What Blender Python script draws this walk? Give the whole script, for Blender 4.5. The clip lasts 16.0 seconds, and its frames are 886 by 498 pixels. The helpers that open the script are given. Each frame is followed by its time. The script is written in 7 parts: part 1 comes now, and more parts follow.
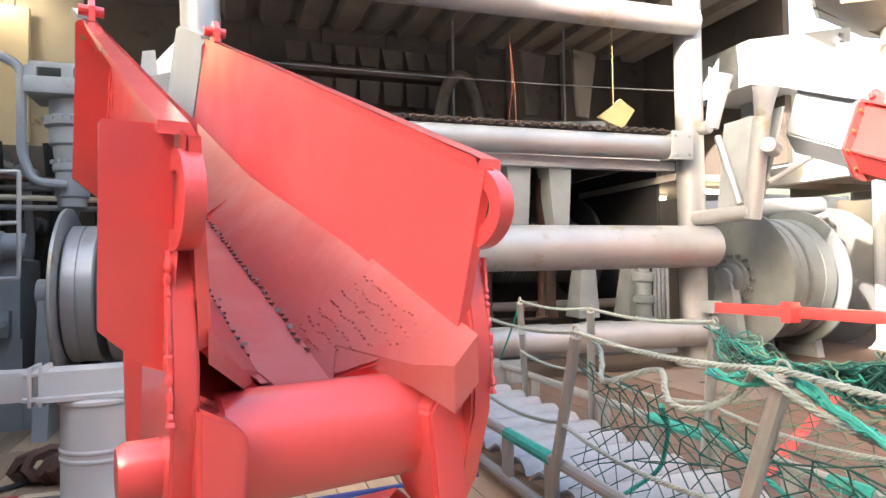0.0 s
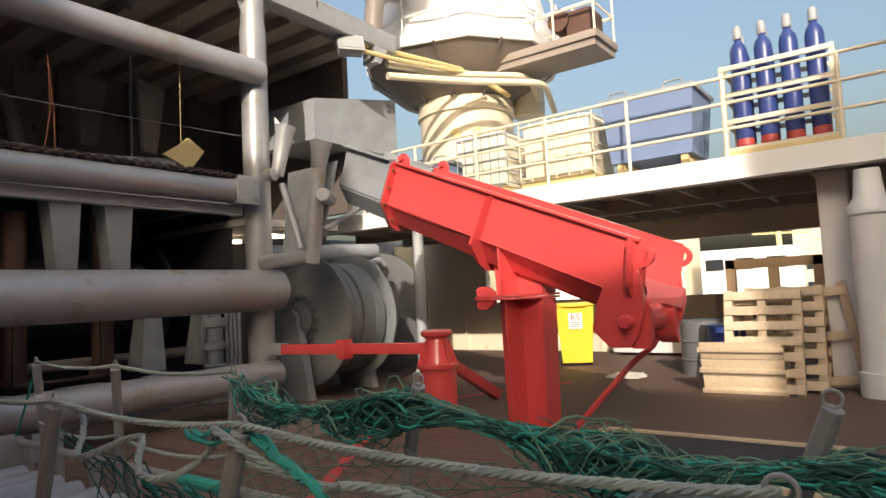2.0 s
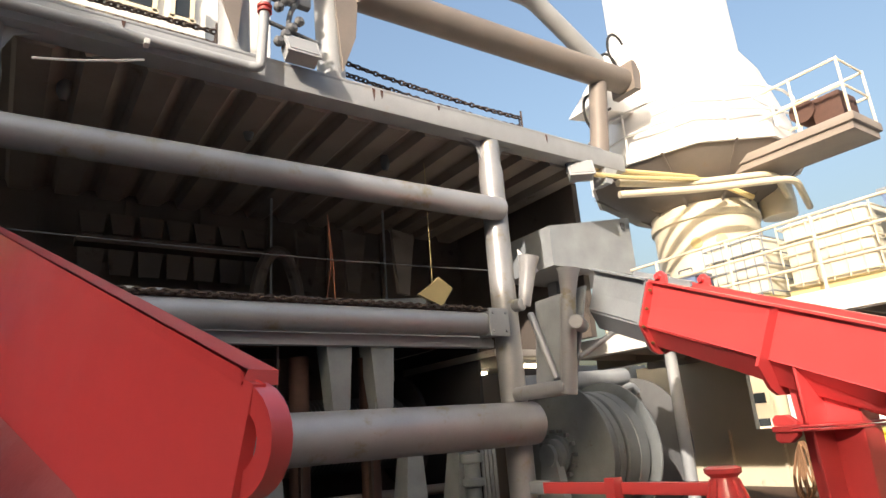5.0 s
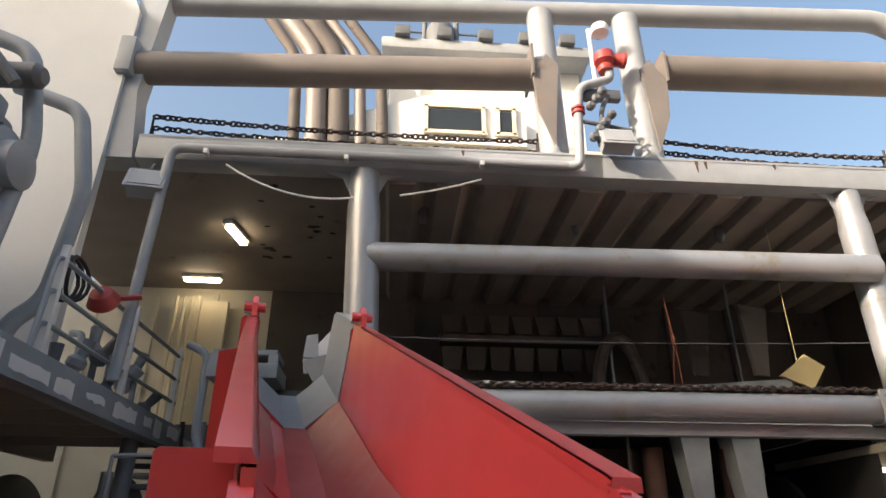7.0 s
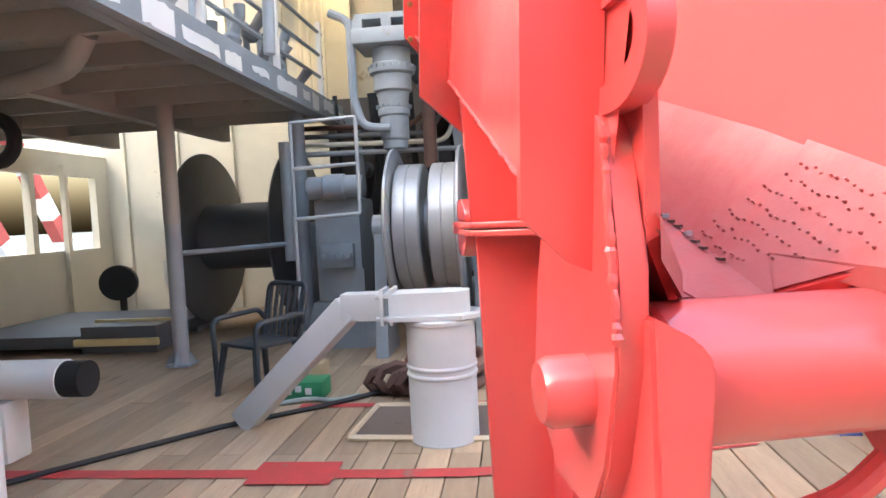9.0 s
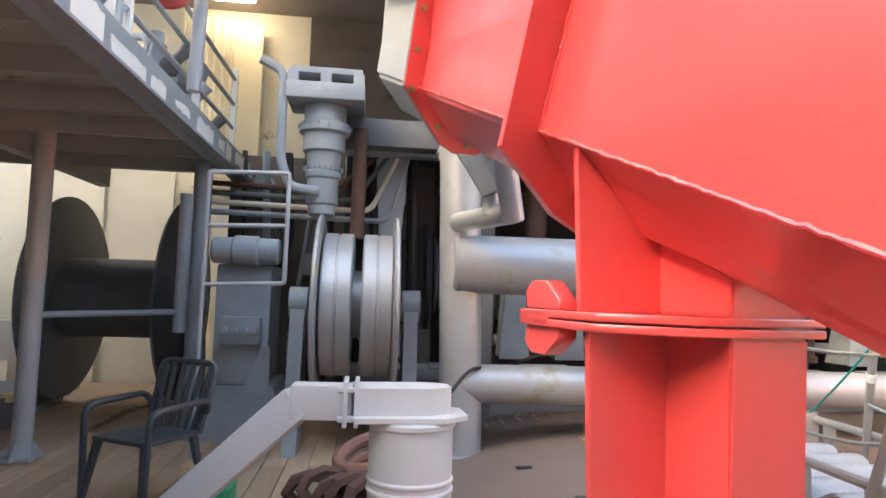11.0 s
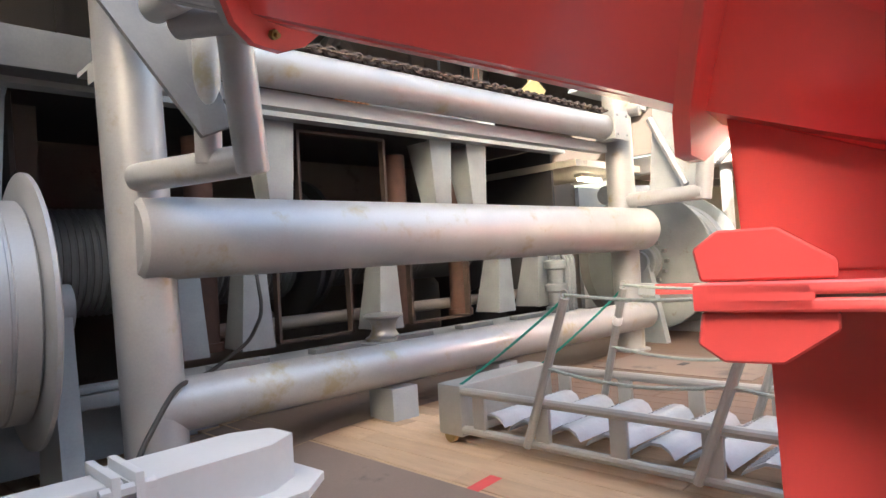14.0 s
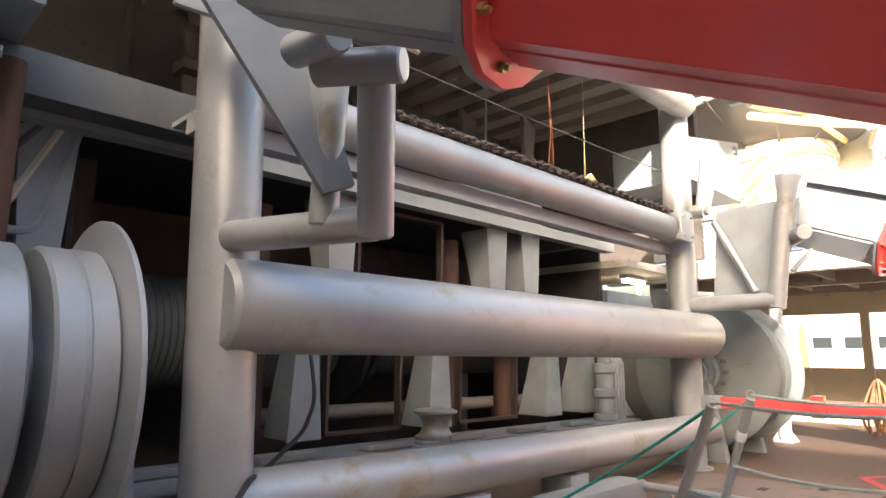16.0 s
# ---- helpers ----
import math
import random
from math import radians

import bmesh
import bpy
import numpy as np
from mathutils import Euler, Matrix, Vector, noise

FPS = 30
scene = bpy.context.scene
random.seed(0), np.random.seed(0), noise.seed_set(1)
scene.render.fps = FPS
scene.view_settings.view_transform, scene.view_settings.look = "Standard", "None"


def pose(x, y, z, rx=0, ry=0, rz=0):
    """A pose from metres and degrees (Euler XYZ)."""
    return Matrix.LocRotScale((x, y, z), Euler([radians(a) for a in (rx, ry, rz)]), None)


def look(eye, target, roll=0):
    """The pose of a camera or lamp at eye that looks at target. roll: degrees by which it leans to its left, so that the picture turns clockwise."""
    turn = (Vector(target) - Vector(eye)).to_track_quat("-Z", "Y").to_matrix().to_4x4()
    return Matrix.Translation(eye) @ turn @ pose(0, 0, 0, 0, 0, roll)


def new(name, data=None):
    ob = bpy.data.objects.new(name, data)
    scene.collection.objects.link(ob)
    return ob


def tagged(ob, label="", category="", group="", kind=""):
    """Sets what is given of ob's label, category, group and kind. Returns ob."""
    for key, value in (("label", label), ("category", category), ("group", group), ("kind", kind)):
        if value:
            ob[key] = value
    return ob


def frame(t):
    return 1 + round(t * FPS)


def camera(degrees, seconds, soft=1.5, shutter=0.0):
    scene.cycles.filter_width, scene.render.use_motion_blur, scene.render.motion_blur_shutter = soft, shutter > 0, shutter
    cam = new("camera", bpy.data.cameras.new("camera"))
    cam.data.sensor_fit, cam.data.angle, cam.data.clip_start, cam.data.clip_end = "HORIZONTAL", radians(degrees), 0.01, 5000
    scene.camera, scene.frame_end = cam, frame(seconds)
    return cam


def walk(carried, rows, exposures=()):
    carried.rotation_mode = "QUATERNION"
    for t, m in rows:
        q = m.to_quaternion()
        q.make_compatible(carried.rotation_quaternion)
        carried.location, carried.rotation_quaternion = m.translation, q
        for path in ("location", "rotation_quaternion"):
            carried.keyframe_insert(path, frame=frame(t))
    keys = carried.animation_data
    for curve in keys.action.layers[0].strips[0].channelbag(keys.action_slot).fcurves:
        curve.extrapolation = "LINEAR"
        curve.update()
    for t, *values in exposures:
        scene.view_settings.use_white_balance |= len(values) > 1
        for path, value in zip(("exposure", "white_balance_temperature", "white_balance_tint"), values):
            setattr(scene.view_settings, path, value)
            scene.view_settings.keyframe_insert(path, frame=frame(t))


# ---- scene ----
cam = camera(69.9, 16.0)
PATH = [
    (0, (0.459, 0.478, 1.486), (1.106, 2.37, 1.535), -0.9),
    (0.5, (0.554, 0.462, 1.488), (1.569, 2.184, 1.545), -1.8),
    (1, (0.69, 0.417, 1.503), (2.085, 1.848, 1.592), -1.5),
    (1.5, (0.789, 0.364, 1.508), (2.431, 1.503, 1.594), -2.5),
    (2, (0.839, 0.383, 1.497), (2.456, 1.552, 1.639), -2.9),
    (2.5, (0.886, 0.425, 1.477), (2.462, 1.655, 1.507), -1.5),
    (3, (0.846, 0.46, 1.524), (2.394, 1.705, 1.761), -2.0),
    (3.2, (0.811, 0.495, 1.534), (2.343, 1.745, 1.834), -2.1),
    (5.3, (0.664, 0.756, 1.597), (1.612, 2.406, 2.21), -4.0),
    (5.5, (0.702, 0.745, 1.588), (1.526, 2.444, 2.247), -3.4),
    (6, (0.652, 0.682, 1.61), (1.229, 2.397, 2.462), -1.8),
    (6.5, (0.621, 0.687, 1.615), (1.044, 2.41, 2.537), -1.6),
    (7, (0.616, 0.659, 1.615), (0.753, 2.468, 2.457), 0.2),
    (7.5, (0.585, 0.664, 1.575), (0.526, 2.543, 2.256), 0.7),
    (8, (0.517, 0.708, 1.515), (0.481, 2.677, 1.865), 0.8),
    (8.5, (0.389, 0.717, 1.445), (0.426, 2.717, 1.419), -2.0),
    (9, (0.228, 0.818, 1.391), (0.008, 2.803, 1.279), -2.8),
    (9.2, (0.177, 0.877, 1.433), (0.041, 2.871, 1.351), -2.1),
    (11.3, (-0.589, 1.54, 1.381), (-0.235, 3.501, 1.547), 2.3),
    (11.5, (-0.652, 1.635, 1.375), (-0.152, 3.564, 1.551), 1.7),
    (12, (-0.811, 1.832, 1.373), (0.061, 3.629, 1.48), -0.6),
    (12.5, (-0.856, 2.14, 1.399), (0.241, 3.784, 1.704), -0.3),
    (13, (-0.973, 2.384, 1.405), (0.363, 3.83, 1.757), -0.9),
    (13.5, (-1.019, 2.604, 1.425), (0.503, 3.885, 1.624), -2.0),
    (14, (-1.05, 2.89, 1.42), (0.343, 4.325, 1.455), -3.4),
    (14.5, (-1.119, 3.111, 1.409), (0.357, 4.459, 1.46), -1.6),
    (15, (-1.196, 3.283, 1.391), (0.297, 4.613, 1.434), -0.8),
    (15.5, (-1.225, 3.483, 1.39), (0.076, 4.988, 1.598), -3.2),
    (16, (-1.262, 3.658, 1.392), (0.132, 5.052, 1.728), 0.5),
]
EXPO = [(t, e, 5800, 12) for t, e in ((0.0, 2.80), (0.5, 2.15), (1.0, 1.35), (1.5, 0.78), (2.0, 0.58), (3.2, 0.70), (5.3, 0.88), (7.0, 1.00), (7.5, 1.20), (8.0, 2.60), (8.5, 3.05), (9.0, 3.45), (11.5, 3.15), (12.0, 3.15), (13.5, 2.88), (14.0, 2.88), (14.5, 2.90), (15.0, 2.63), (16.0, 2.44))]
walk(cam, [(t, look(eye, target, roll)) for t, eye, target, roll in PATH], EXPO)

# ---- light ----
SUN_FROM = Vector((-0.72, -0.42, 0.36)).normalized()
world = bpy.data.worlds.new("sky")
scene.world = world
world.use_nodes = True
wn = world.node_tree
sky = wn.nodes.new("ShaderNodeTexSky")
sky.sky_type = "NISHITA"
sky.sun_disc = False
sky.sun_elevation = math.asin(SUN_FROM.z)
sky.sun_rotation = math.atan2(SUN_FROM.x, SUN_FROM.y)
sky.air_density, sky.dust_density, sky.ozone_density = 1.6, 9.5, 0.6
wn.links.new(sky.outputs[0], wn.nodes["Background"].inputs[0])
wn.nodes["Background"].inputs[1].default_value = 0.15
sun = new("sun", bpy.data.lights.new("sun", "SUN"))
sun.data.energy, sun.data.angle, sun.data.color = 3.6, radians(0.6), (1.0, 0.82, 0.62)
sun.matrix_world = look((-20, -12, 20), Vector((-20, -12, 20)) - SUN_FROM)


# ---- materials ----
def material(name, base, rough=0.5, metal=0.0, vary=0.12, scale=6.0, grain=60.0, bump=0.15, stain=None, stain_amount=0.0, stain_scale=2.0, per_object=0.0, coat=0.0, stretch=(1, 1, 1), emit=0.0):
    m = bpy.data.materials.new(name)
    m.use_nodes = True
    nt = m.node_tree
    bsdf = nt.nodes["Principled BSDF"]
    N, L = nt.nodes.new, nt.links.new
    tc = N("ShaderNodeTexCoord")
    mp = N("ShaderNodeMapping")
    mp.inputs["Scale"].default_value = stretch
    L(tc.outputs["Object"], mp.inputs[0])
    big = N("ShaderNodeTexNoise")
    big.inputs["Scale"].default_value, big.inputs["Detail"].default_value = scale, 5
    L(mp.outputs[0], big.inputs["Vector"])
    fine = N("ShaderNodeTexNoise")
    fine.inputs["Scale"].default_value, fine.inputs["Detail"].default_value = grain, 3
    L(mp.outputs[0], fine.inputs["Vector"])
    mixn = N("ShaderNodeMath")
    mixn.operation = "MULTIPLY_ADD"
    mixn.inputs[1].default_value = 0.35
    L(fine.outputs[0], mixn.inputs[0])
    L(big.outputs[0], mixn.inputs[2])
    ramp = N("ShaderNodeMapRange")
    ramp.inputs["From Min"].default_value, ramp.inputs["From Max"].default_value = 0.3, 1.05
    ramp.inputs["To Min"].default_value, ramp.inputs["To Max"].default_value = 1 - vary, 1 + vary
    L(mixn.outputs[0], ramp.inputs[0])
    val = ramp.outputs[0]
    if per_object:
        oi = N("ShaderNodeObjectInfo")
        rr = N("ShaderNodeMapRange")
        rr.inputs["To Min"].default_value, rr.inputs["To Max"].default_value = 1 - per_object, 1 + per_object
        L(oi.outputs["Random"], rr.inputs[0])
        mu = N("ShaderNodeMath")
        mu.operation = "MULTIPLY"
        L(val, mu.inputs[0])
        L(rr.outputs[0], mu.inputs[1])
        val = mu.outputs[0]
    sc = N("ShaderNodeVectorMath")
    sc.operation = "SCALE"
    sc.inputs[0].default_value = base
    L(val, sc.inputs["Scale"])
    colour = sc.outputs[0]
    if stain:
        sn = N("ShaderNodeTexNoise")
        sn.inputs["Scale"].default_value, sn.inputs["Detail"].default_value, sn.inputs["Roughness"].default_value = stain_scale, 8, 0.65
        L(mp.outputs[0], sn.inputs["Vector"])
        sr = N("ShaderNodeMapRange")
        sr.inputs["From Min"].default_value, sr.inputs["From Max"].default_value = 0.72 - 0.35 * stain_amount, 0.80 - 0.3 * stain_amount
        L(sn.outputs[0], sr.inputs[0])
        mx = N("ShaderNodeMix")
        mx.data_type = "RGBA"
        L(sr.outputs[0], mx.inputs[0])
        L(colour, mx.inputs[6])
        mx.inputs[7].default_value = (*stain, 1)
        colour = mx.outputs[2]
    L(colour, bsdf.inputs["Base Color"])
    rg = N("ShaderNodeMapRange")
    rg.inputs["To Min"].default_value, rg.inputs["To Max"].default_value = max(0.05, rough - 0.12), min(1, rough + 0.12)
    L(big.outputs[0], rg.inputs[0])
    L(rg.outputs[0], bsdf.inputs["Roughness"])
    bsdf.inputs["Metallic"].default_value = metal
    bsdf.inputs["Coat Weight"].default_value = coat
    bsdf.inputs["Coat Roughness"].default_value = 0.15
    if emit:
        L(colour, bsdf.inputs["Emission Color"])
        bsdf.inputs["Emission Strength"].default_value = emit
    if bump:
        bp = N("ShaderNodeBump")
        bp.inputs["Strength"].default_value, bp.inputs["Distance"].default_value = bump, 0.01
        L(mixn.outputs[0], bp.inputs["Height"])
        L(bp.outputs[0], bsdf.inputs["Normal"])
    return m


RED = material("glossy_red_paint", (0.70, 0.075, 0.073), 0.42, vary=0.04, scale=5, grain=30, bump=0.07, coat=1.0)
# Scuffed paint, with the trough's shade and pale sheen put into the colour.
RED_WORN_SHADED = material("worn_and_shaded_red_paint", (0.38, 0.085, 0.08), 0.34, vary=0.18, scale=4, grain=90, bump=0.16, stain=(0.40, 0.125, 0.12), stain_amount=0.75, stain_scale=2.2)
SILVER = material("silver_pipe_paint", (0.37, 0.378, 0.39), 0.38, metal=0.35, vary=0.15, scale=2.5, grain=70, bump=0.08, stain=(0.31, 0.285, 0.20), stain_amount=0.44, stain_scale=2.6)
GREY = material("blue_grey_paint", (0.29, 0.315, 0.335), 0.45, vary=0.22, scale=3, bump=0.12, stain=(0.27, 0.24, 0.2), stain_amount=0.25)
GREY_LT = material("light_grey_paint", (0.36, 0.375, 0.385), 0.45, vary=0.14, scale=4, bump=0.1, stain=(0.36, 0.33, 0.28), stain_amount=0.2)
GREY_DK = material("dark_grey_steel", (0.13, 0.135, 0.14), 0.55, vary=0.2, scale=4, bump=0.2)
# Near black: bare ceiling spots, and shade coloured into the bay, drums and hatch.
SHADE_BARE = material("near_black_shade_and_bare_steel", (0.03, 0.03, 0.034), 0.75, vary=0.3, scale=2, bump=0.2)
CEIL = material("rust_stained_ceiling_paint", (0.30, 0.26, 0.225), 0.7, vary=0.28, scale=1.5, bump=0.15, stain=(0.10, 0.075, 0.06), stain_amount=0.25, stain_scale=1.7)
BROWNPIPE = material("brownish_grey_pipe_paint", (0.22, 0.19, 0.165), 0.5, vary=0.18, scale=2, bump=0.1, stain=(0.24, 0.18, 0.13), stain_amount=0.3)
BEIGE = material("beige_bulkhead_paint", (0.70, 0.66, 0.54), 0.6, vary=0.1, scale=2, bump=0.1, stain=(0.3, 0.22, 0.14), stain_amount=0.2)
CREAM = material("cream_paint", (0.78, 0.70, 0.52), 0.5, vary=0.06, scale=2, bump=0.06, stain=(0.45, 0.33, 0.2), stain_amount=0.12)
WHITE = material("white_ship_paint", (0.80, 0.79, 0.76), 0.45, vary=0.05, scale=2, bump=0.06, stain=(0.5, 0.42, 0.32), stain_amount=0.1)
PLANK = material("weathered_deck_plank_wood", (0.42, 0.30, 0.19), 0.72, vary=0.22, scale=3, grain=25, bump=0.35, stain=(0.10, 0.075, 0.055), stain_amount=0.3, stain_scale=1.5, per_object=0.22, stretch=(6, 0.7, 6))
PLANK_DK = material("dark_brown_deck_wood", (0.125, 0.08, 0.055), 0.7, vary=0.22, scale=2, grain=25, bump=0.25, stain=(0.07, 0.05, 0.04), stain_amount=0.3, stain_scale=1.2, stretch=(3, 0.7, 3))
SEAM = material("dark_deck_seam_tar", (0.06, 0.048, 0.04), 0.8, vary=0.2)
DECKSTEEL = material("brown_deck_steel", (0.17, 0.13, 0.105), 0.7, vary=0.2, scale=2, bump=0.2, stain=(0.09, 0.075, 0.065), stain_amount=0.35)
LINE = material("worn_red_deck_line", (0.48, 0.055, 0.05), 0.65, vary=0.2, scale=10, stain=(0.25, 0.14, 0.1), stain_amount=0.35, stain_scale=6)
PALLET = material("raw_pallet_wood", (0.62, 0.50, 0.34), 0.7, vary=0.15, scale=4, grain=30, bump=0.25, per_object=0.12, stretch=(1, 5, 5))
BLUE = material("blue_plastic", (0.19, 0.26, 0.43), 0.42, vary=0.06, scale=2, bump=0.03)
NAVY = material("navy_gas_bottle_paint", (0.035, 0.06, 0.22), 0.35, vary=0.1, scale=4, bump=0.04)
YELLOW = material("yellow_plastic", (0.80, 0.56, 0.02), 0.42, vary=0.05, scale=2, bump=0.03)
YSTEEL = material("pale_yellow_steel_paint", (0.72, 0.58, 0.27), 0.5, vary=0.1, scale=4, bump=0.05, stain=(0.36, 0.22, 0.1), stain_amount=0.2)
TANK = material("milky_tank_plastic", (0.74, 0.70, 0.56), 0.5, vary=0.06, scale=3, bump=0.03)
RUST = material("rusty_iron", (0.10, 0.052, 0.038), 0.8, vary=0.3, scale=8, bump=0.4)
CHAINM = material("dark_chain_steel", (0.075, 0.055, 0.045), 0.6, metal=0.3, vary=0.3, scale=20, bump=0.2)
ROPE = material("grey_white_rope", (0.31, 0.35, 0.31), 0.85, vary=0.2, scale=40, grain=160, bump=0.5)
ROPEG = material("teal_rope", (0.045, 0.33, 0.26), 0.75, vary=0.3, scale=30, grain=160, bump=0.4)
NETM = material("dark_green_netting_twine", (0.025, 0.10, 0.075), 0.8, vary=0.35, scale=20, bump=0.2)
TWINE = material("pale_green_netting_twine", (0.16, 0.27, 0.18), 0.8, vary=0.35, scale=20, bump=0.2)
GREY_PALE = material("pale_grey_gloss_paint", (0.54, 0.55, 0.56), 0.4, vary=0.08, scale=4, bump=0.08, stain=(0.42, 0.39, 0.33), stain_amount=0.18)
ROPE_TAN = material("tan_old_rope", (0.30, 0.17, 0.09), 0.85, vary=0.3, scale=9, grain=120, bump=0.4)
REEL_GREY = material("weathered_grey_reel_paint", (0.19, 0.21, 0.215), 0.5, vary=0.25, scale=3, bump=0.12, stain=(0.13, 0.11, 0.09), stain_amount=0.22, stain_scale=5)
HAWSER = material("brown_worn_hawser", (0.21, 0.105, 0.075), 0.8, vary=0.3, scale=9, grain=120, bump=0.5)
ALU = material("weathered_aluminium", (0.35, 0.345, 0.32), 0.45, metal=0.3, vary=0.12, scale=6, bump=0.12, stain=(0.32, 0.3, 0.25), stain_amount=0.25)
TREAD = material("white_ribbed_tread_plate", (0.33, 0.34, 0.35), 0.5, vary=0.15, scale=8, bump=0.5, stain=(0.4, 0.4, 0.4), stain_amount=0.3, stain_scale=6)
# Sooty brown of the exhausts; on inner steel the dark stands for shade.
CEIL_DK = material("sooty_and_shaded_brown_paint", (0.115, 0.098, 0.085), 0.75, vary=0.3, scale=1.5, bump=0.2, stain=(0.05, 0.04, 0.035), stain_amount=0.35)
UNDER = material("dull_gallery_underside_paint", (0.40, 0.37, 0.325), 0.65, vary=0.15, scale=1.5, bump=0.12, stain=(0.2, 0.15, 0.11), stain_amount=0.3)
RUBBER = material("black_rubber", (0.02, 0.02, 0.02), 0.6, vary=0.2)
CHAIRM = material("dark_grey_green_plastic", (0.036, 0.044, 0.052), 0.4, vary=0.1, bump=0.03)
GREENBOX = material("green_printed_carton", (0.03, 0.22, 0.09), 0.55, vary=0.15)
CARDBOARD = material("brown_cardboard", (0.45, 0.32, 0.18), 0.8, vary=0.1)
ORANGE = material("orange_cord", (0.36, 0.12, 0.06), 0.7)
COPPER = material("copper_coloured_hose", (0.45, 0.2, 0.08), 0.5)
CLOTH = material("pale_sackcloth", (0.6, 0.57, 0.5), 0.9, vary=0.1, bump=0.3)
VALVE = material("red_valve_paint", (0.42, 0.06, 0.05), 0.5, vary=0.2)
BRASS = material("brass_bolt", (0.35, 0.27, 0.12), 0.4, metal=0.8)
LAMP = material("lit_lamp_tube", (1.0, 0.78, 0.45), 0.4, vary=0.0, bump=0, emit=9.0)
LENS = material("lamp_glass", (0.35, 0.36, 0.36), 0.12, vary=0.05, bump=0)
GLASS = material("dark_window_glass", (0.03, 0.035, 0.04), 0.08, vary=0.05, bump=0)
SEA = material("harbour_water", (0.10, 0.14, 0.17), 0.15, vary=0.2, scale=0.5, grain=3, bump=0.3)
QUAY = material("sunlit_quay_concrete", (0.5, 0.47, 0.42), 0.8, vary=0.15, scale=0.4)


# ---- mesh helpers ----
def link(name, bm, mat, parent=None, label="", smooth=35):
    me = bpy.data.meshes.new(name)
    bmesh.ops.recalc_face_normals(bm, faces=bm.faces)
    bm.to_mesh(me)
    bm.free()
    me.materials.append(mat)
    if smooth:
        me.shade_smooth()
        me.set_sharp_from_angle(angle=radians(smooth))
    ob = new(name, me)
    if parent:
        ob.parent = parent
    if label:
        ob["label"] = label
    return ob


def part(name, bm, mat, parent, label=""):
    return link(name, bm, mat, parent, label)


def thing(name, label, category, group="", at=None):
    ob = new(name)
    ob.empty_display_size = 0.1
    if at is not None:
        ob.matrix_world = at
    return tagged(ob, label, category, group)


def structure(name, bm, mat, label, category):
    return tagged(link(name, bm, mat), label, category, kind="structure")


I4 = Matrix.Identity(4)


def box(bm, c, s, m=I4, bevel=0.0, taper=1.0):
    b = bmesh.new()
    bmesh.ops.create_cube(b, size=1)
    for v in b.verts:
        k = taper if v.co.z > 0 else 1.0
        v.co = Vector((v.co.x * s[0] * k, v.co.y * s[1] * k, v.co.z * s[2]))
    if bevel:
        bmesh.ops.bevel(b, geom=b.edges[:], offset=bevel, segments=2, profile=0.6, affect="EDGES")
    merge(bm, b, m @ Matrix.Translation(c))
    return bm


def merge(bm, b, m=I4):
    vs = [bm.verts.new(m @ v.co) for v in b.verts]
    for i, v in enumerate(b.verts):
        v.index = i
    for f in b.faces:
        try:
            bm.faces.new([vs[v.index] for v in f.verts])
        except ValueError:
            pass
    b.free()


def ring_frames(pts):
    pts = [Vector(p) for p in pts]
    out = []
    ref = None
    for i, p in enumerate(pts):
        d = (pts[min(i + 1, len(pts) - 1)] - pts[max(i - 1, 0)]).normalized()
        if ref is None:
            ref = Vector((0, 0, 1)) if abs(d.z) < 0.9 else Vector((1, 0, 0))
        a = d.cross(ref).normalized()
        ref = a.cross(d).normalized()
        out.append((p, a, ref))
    return out


def tube(bm, pts, r, seg=10, caps=True, closed=False):
    rings = []
    frames = ring_frames(pts)
    n = len(frames)
    for i, (p, a, b) in enumerate(frames):
        rr = r[i] if isinstance(r, (list, tuple)) else r
        rings.append([bm.verts.new(p + (a * math.cos(t) + b * math.sin(t)) * rr) for t in [2 * math.pi * j / seg for j in range(seg)]])
    for i in range(n - 1 if not closed else n):
        A, Bn = rings[i], rings[(i + 1) % n]
        for j in range(seg):
            bm.faces.new((A[j], A[(j + 1) % seg], Bn[(j + 1) % seg], Bn[j]))
    if caps and not closed:
        bm.faces.new(rings[0][::-1])
        bm.faces.new(rings[-1])
    return bm


def bend(pts, r=0.1, n=5):
    """A line of points with its corners rounded."""
    pts = [Vector(p) for p in pts]
    out = [pts[0]]
    for i in range(1, len(pts) - 1):
        a, b, c = pts[i - 1], pts[i], pts[i + 1]
        u, w = (a - b), (c - b)
        d = min(r, u.length * 0.45, w.length * 0.45)
        p0, p1 = b + u.normalized() * d, b + w.normalized() * d
        for k in range(n + 1):
            t = k / n
            out.append((1 - t) ** 2 * p0 + 2 * t * (1 - t) * b + t * t * p1)
    return out + [pts[-1]]


def sag(p0, p1, drop, n=10):
    p0, p1 = Vector(p0), Vector(p1)
    return [p0.lerp(p1, i / n) - Vector((0, 0, 4 * drop * (i / n) * (1 - i / n))) for i in range(n + 1)]


def cyl(bm, p0, p1, r, seg=20, r1=None):
    return tube(bm, [p0, p1], [r, r if r1 is None else r1], seg)


def lathe(bm, prof, m=I4, seg=28):
    rings = []
    for r, h in prof:
        rings.append([bm.verts.new(m @ Vector((r * math.cos(2 * math.pi * j / seg), r * math.sin(2 * math.pi * j / seg), h))) for j in range(seg)])
    for A, Bn in zip(rings, rings[1:]):
        for j in range(seg):
            bm.faces.new((A[j], A[(j + 1) % seg], Bn[(j + 1) % seg], Bn[j]))
    bm.faces.new(rings[0][::-1])
    bm.faces.new(rings[-1])
    return bm


